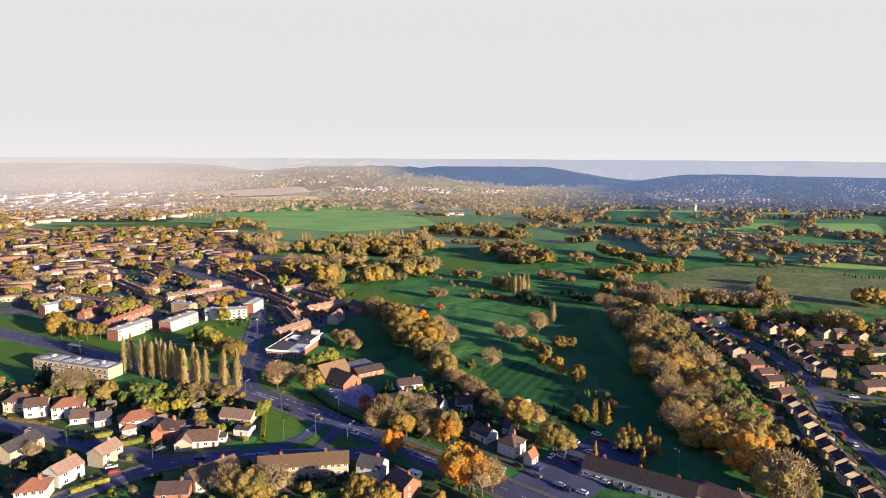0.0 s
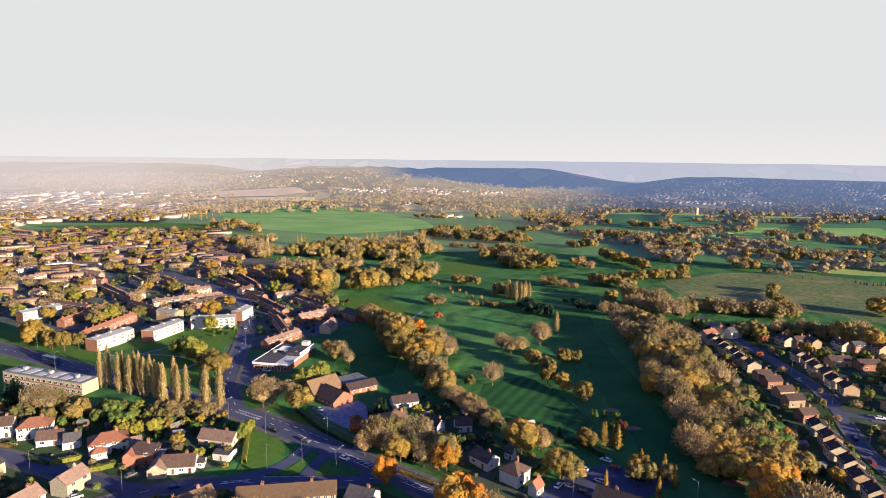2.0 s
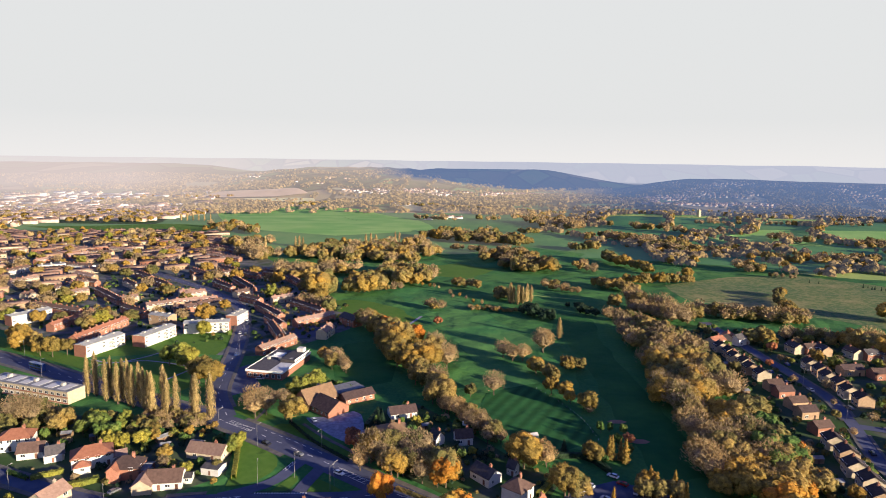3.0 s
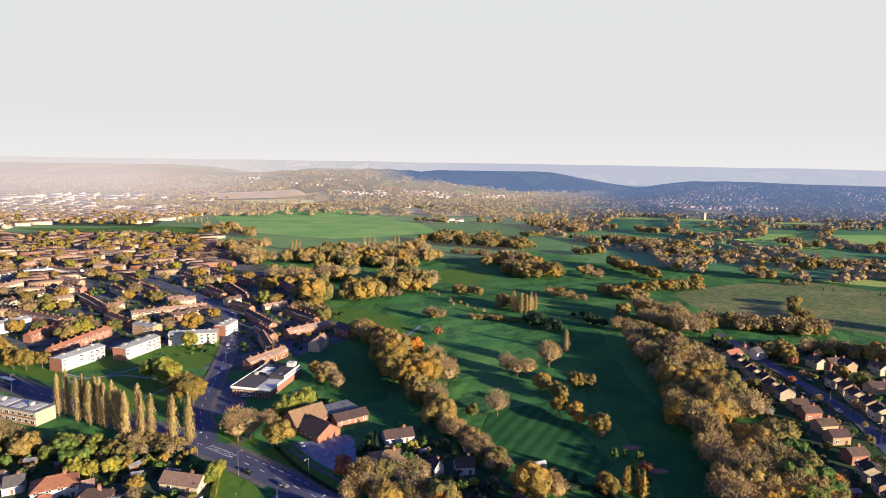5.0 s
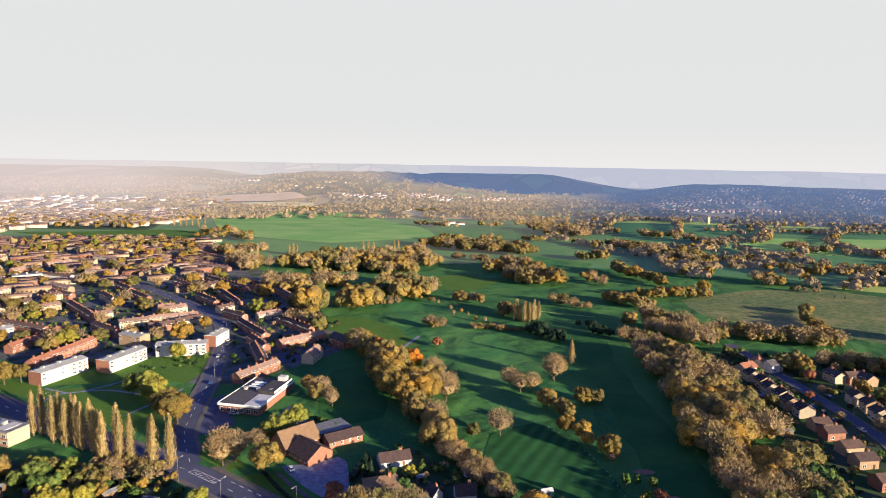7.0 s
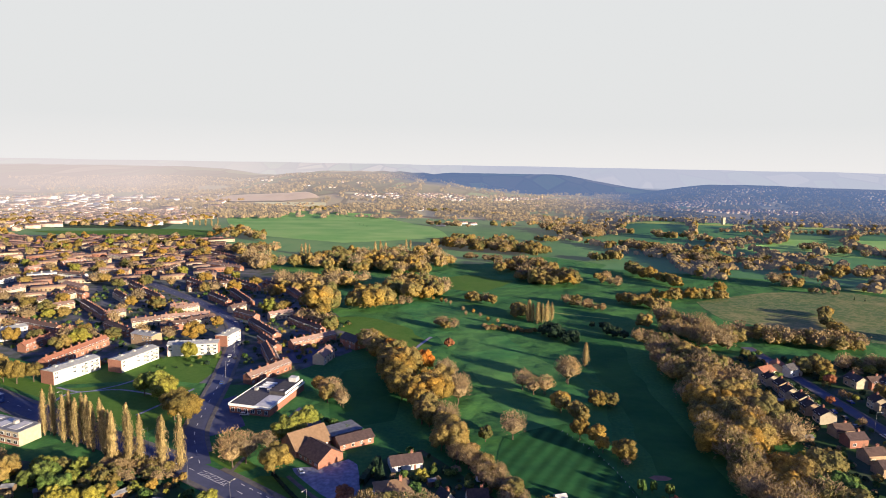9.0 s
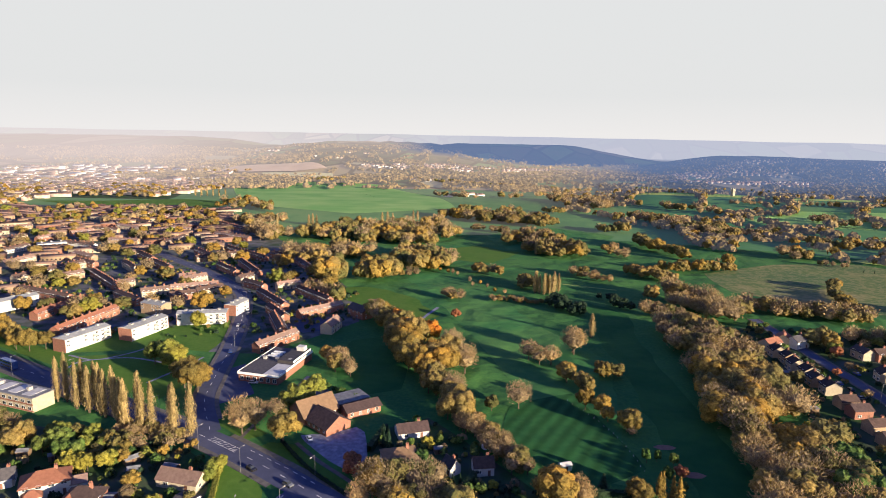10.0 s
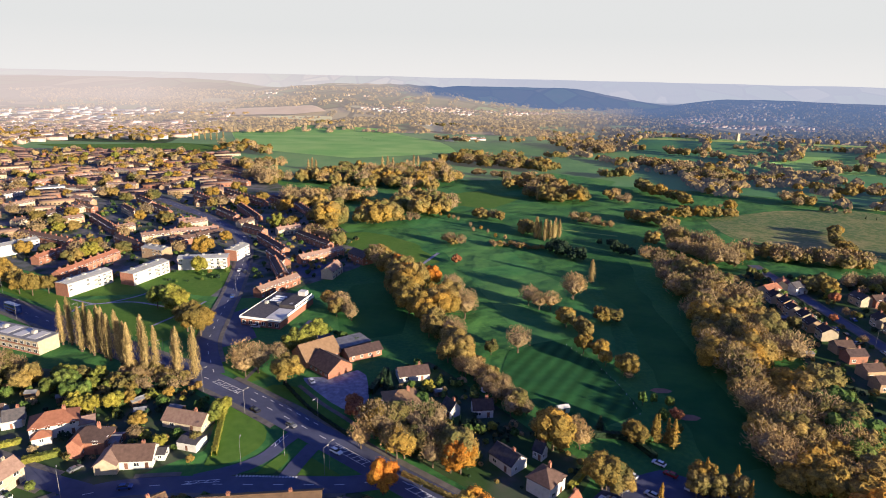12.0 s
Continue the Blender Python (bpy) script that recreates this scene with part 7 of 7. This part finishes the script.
def street_lamp(x, y, yaw, h=9.5):
    root = tagged(new("street_lamp"), "tall grey steel street lamp by the kerb", "street lamp", "street lamps")

    def post():
        bm = bmesh.new()
        bmesh.ops.create_cone(bm, segments=8, radius1=0.07, radius2=0.045, depth=9.5, cap_ends=True, matrix=Matrix.Translation((0, 0, 4.75)))
        return mesh_of("post", bm, [LAMP_STEEL])

    def arm():
        bm = bmesh.new()
        box_into(bm, 0, 1.6, -0.04, 0.04, 9.42, 9.52)
        return mesh_of("arm", bm, [LAMP_STEEL])

    def head():
        bm = bmesh.new()
        box_into(bm, 1.5, 2.3, -0.14, 0.14, 9.36, 9.56)
        return mesh_of("lantern", bm, [CONCRETE])

    for key, make in (("post", post), ("arm", arm), ("lantern", head)):
        part(key, shared(("lamp", key), make), None, root)
    root.matrix_world = pose(x, y, ground_z(x, y), 0, 0, yaw)


for x, y, yaw in ((-52, 246.5, 60), (-36.5, 241, 60), (-37.5, 238.5, 60), (-45.5, 265, 240), (-72, 268, 60), (-64, 241, 100), (-92, 281, 60), (-118, 305, 240), (-150, 311, 60), (-175, 341, 240), (-205, 341, 60), (-235, 373, 240),
                  (-8, 222, 60), (-118, 388, 10), (-129, 432, 10), (-140, 470, 190), (-110, 224, 120), (-150, 236, 80), (189, 340, 0), (186, 300, 180), (178, 262, 0), (90, 220, 120), (48, 224, 30)):
    street_lamp(x, y, yaw)


def hedge(points, h, w, pal, label):
    """A clipped hedge along a line, its faces of small leaf clumps round a solid inside."""
    line = spline(points, 1.5)
    cs, ns, ev, ef = [], [], [], []
    for i in range(len(line) - 1):
        p, q = line[i], line[i + 1]
        d = (q - p).normalized()
        nrm = Vector((-d.y, d.x))
        for _ in range(34):
            t, side, up = rng.uniform(), rng.choice([-1, 1, 0]), rng.uniform(0.05, 1)
            off = side * w / 2 if side else rng.uniform(-w / 2, w / 2)
            z = h * (up if side else 1.0) * rng.uniform(0.93, 1.07)
            c = p + (q - p) * t + nrm * off
            cs.append((c.x, c.y, ground_z(c.x, c.y) + z))
            ns.append((nrm.x * side, nrm.y * side, 0.3 if side else 1.0))
        base = len(ev)
        for r in (p, q):
            for off, z in ((-w * 0.42, -0.2), (w * 0.42, -0.2), (w * 0.42, h * 0.93), (-w * 0.42, h * 0.93)):
                c = r + nrm * off
                ev.append((c.x, c.y, ground_z(c.x, c.y) + z))
        ef += [(base + 1, base + 2, base + 6, base + 5), (base + 2, base + 3, base + 7, base + 6), (base + 3, base, base + 4, base + 7)]
    ns = np.array(ns) + rng.normal(scale=0.35, size=(len(ns), 3))
    me = quads_to_mesh("hedge", np.array(cs), ns, rng.uniform(0.14, 0.26, len(cs)), 0.9, LEAF[pal], None, (np.array(ev), ef))
    tagged(new("hedge", me), label, "hedge", "garden hedges")


for pts, h, w, pal in (([(-74, 245), (-81, 274)], 2.0, 1.8, "yellow"), ([(-64, 289), (-50, 272), (-34, 258)], 1.2, 1.0, "dark"), ([(11, 280), (8, 270), (2, 260)], 2.4, 1.8, "dark"), ([(-130, 204), (-121, 213)], 1.8, 1.8, "yellow"),
                       ([(-147, 243), (-138, 248)], 1.8, 1.8, "yellow"), ([(-131, 238), (-122, 243)], 2.0, 2.2, "yellow"), ([(-33, 204), (-31, 219)], 2.2, 2.0, "yellow"), ([(-45, 202), (-34, 206)], 2.0, 1.8, "green"),
                       ([(40, 262), (58, 262), (66, 252)], 2.2, 1.8, "dark"), ([(204, 283), (222, 277), (232, 270)], 1.3, 1.1, "green"), ([(-158, 247), (-148, 243)], 1.5, 1.2, "green"), ([(-190, 260), (-170, 255)], 1.5, 1.2, "mixed"),
                       ([(36, 236), (42, 244)], 2.0, 1.8, "yellow"), ([(-30, 283), (-26, 300)], 3.0, 2.2, "dark"), ([(5, 228), (-14, 240)], 1.4, 1.3, "mixed")):
    hedge(pts, h, w, pal, {"yellow": "clipped yellow-green garden hedge", "dark": "dark green evergreen garden hedge", "green": "clipped green garden hedge", "mixed": "low autumn-brown garden hedge"}[pal])


def shed(x, y, yaw, w, d, h, wall, roof, label, name="shed"):
    root = tagged(new(name), label, name.replace("_", " "))
    part("wall", wall_block(w, d, h, 0.6, True), wall, root)
    part("roof", gable_roof(w, d, h, 0.6, 0.15, 0.06), roof, root)
    bm = bmesh.new()
    box_into(bm, -0.4, 0.4, -d / 2 - 0.04, -d / 2, 0, min(1.8, h))
    part("door", bm, DOOR_PAINT, root)
    root.matrix_world = pose(x, y, ground_z(x, y), 0, 0, yaw)


for x, y, yaw, w, d in ((-108, 266, 20, 4, 3), (-112, 272, 50, 5, 3), (-118, 276, 10, 4, 3), (-140, 272, 30, 3, 2.5), (-152, 274, 10, 4, 3), (-31, 269, 40, 4, 3), (-5, 285, 20, 3, 2.5), (-96, 268, -12, 5, 3), (154, 330, 10, 4, 3), (152, 312, 20, 4, 3), (150, 262, 0, 4, 3), (148, 246, 10, 4, 3), (164, 372, 5, 4, 3), (-170, 278, 0, 4, 3)):
    shed(x, y, yaw, w, d, 2.0, WOOD, FELT, "small weathered wooden garden shed with a felt roof")
shed(40, 277, 20, 4.2, 2.6, 2.1, PALE_GREEN, FELT_PALE, "pale green practice hut on the golf course", "golf_hut")
shed(-26, 275, 17, 3.5, 2.5, 2.2, GLASS, FRAME_WHITE, "small glazed greenhouse with a white frame", "greenhouse")
shed(-83, 250, -12, 7, 6, 2.6, RENDER, SLATE, "flat-looking garage with a grey roof", "garage")
shed(-147, 257, 25, 6, 5, 2.6, RENDER, FELT_PALE, "garage with a pale grey roof", "garage")


for x, y, h in ((70, 283, 6), (74, 284, 5), (79, 281, 6), (74, 271.5, 6.5), (77, 265, 5.5)):
    tree(x, y, h, "green", 0.75, "small evergreens by the bunkers")
tree(79, 274, 5.5, "rust", 1.2, "small evergreens by the bunkers")
for x, y, h, q in ((187.5, 346, 4.5, "bare"), (198.5, 336, 6, "bare"), (190, 316, 3.5, "bare"), (181, 300, 5, "mixed"), (178, 283, 4, "bare"), (195, 296, 5.5, "bare"), (179, 252, 5, "bare"), (204, 400, 7, "rust"), (188, 372, 5, "rust"), (199, 380, 5, "bare"), (166, 256, 4, "green"), (148, 236, 7, "gold"), (240, 342, 9, "gold"), (221, 335, 5, "green")):
    tree(x, y, h, q, SPREAD[q] * 1.1, "small trees of the east close")
tree(51, 266, 6, "dark", 1.5, "trees by the cottages")
for x, y, h, q in ((-92, 247.5, 6, "yellow"), (-102, 251, 6, "bare"), (-131, 264, 7, "yellow"), (-139, 278, 9, "green"), (-80, 241, 3.5, "gold"), (-120, 226, 4, "green"), (-132, 277, 7, "yellow"), (-114, 271, 6, "gold"), (-80.5, 262, 6, "yellow"), (-79.5, 268, 7, "yellow")):
    tree(x, y, h, q, SPREAD[q], "trees in the west gardens")


def tarpaulin(x, y, yaw, w, d, h, mat, label):
    """A sagging sheet thrown over a heap."""
    bm = bmesh.new()
    grid = {}
    for i in range(9):
        for k in range(7):
            u, v = i / 8 * 2 - 1, k / 6 * 2 - 1
            z = h * (1 - max(abs(u), abs(v)) ** 3) * (0.8 + 0.35 * noise.noise(Vector((u * 1.7, v * 1.7, x))))
            grid[i, k] = bm.verts.new((u * w / 2, v * d / 2, max(0.02, z)))
    for i in range(8):
        for k in range(6):
            bm.faces.new((grid[i, k], grid[i + 1, k], grid[i + 1, k + 1], grid[i, k + 1]))
    ob = tagged(new("tarpaulin", mesh_of("tarpaulin", bm, [mat])), label, "tarpaulin")
    ob.matrix_world = pose(x, y, ground_z(x, y) + 0.04, 0, 0, yaw)


tarpaulin(-120, 279, 30, 6, 4.5, 2.2, CAR_PAINT["red"], "dark red tarpaulin over a heap in a garden")
tarpaulin(-114.5, 282, 20, 6, 4, 1.8, CAR_PAINT["grey"], "grey-blue tarpaulin over a heap in a garden")


# range posts on the practice ground
def post_mesh():
    bm = bmesh.new()
    bmesh.ops.create_cone(bm, segments=8, radius1=0.06, radius2=0.05, depth=0.7, cap_ends=True, matrix=Matrix.Translation((0, 0, 0.35)))
    return mesh_of("range_post", bm, [FRAME_WHITE])


for k in range(18):
    t = k / 17
    x, y = 50 + 17 * t + 4 * math.sin(t * 3), 333 - 56 * t
    ob = tagged(new("range_post", shared("range_post", post_mesh)), "short white marker post on mown grass", "post", "range markers")
    ob.location = (x, y, ground_z(x, y))


strip("ditch_bank", spline([(-22, 449), (-18, 462), (-13, 477)]), 1.1, -1.1, 0.1, WORN_ASPHALT, "narrow grey culvert edge beside the fairway", "path")
# young trees standing in a line across the course
for x, y in ((-21, 602), (-16, 595), (-9, 585), (-5, 582), (-1, 579), (9, 553), (17, 547), (22, 536), (27, 522), (34, 517), (11, 540)):
    tree(x, y, rng.uniform(3.5, 5.5), "bare" if rng.uniform() < 0.7 else "gold", 0.8, "young trees across the course")
strip("course_path", spline([(76, 561), (86, 556), (102, 549), (121, 541)]), 0.9, -0.9, 0.09, PALEGRASS, "pale worn path across the golf course", "path")
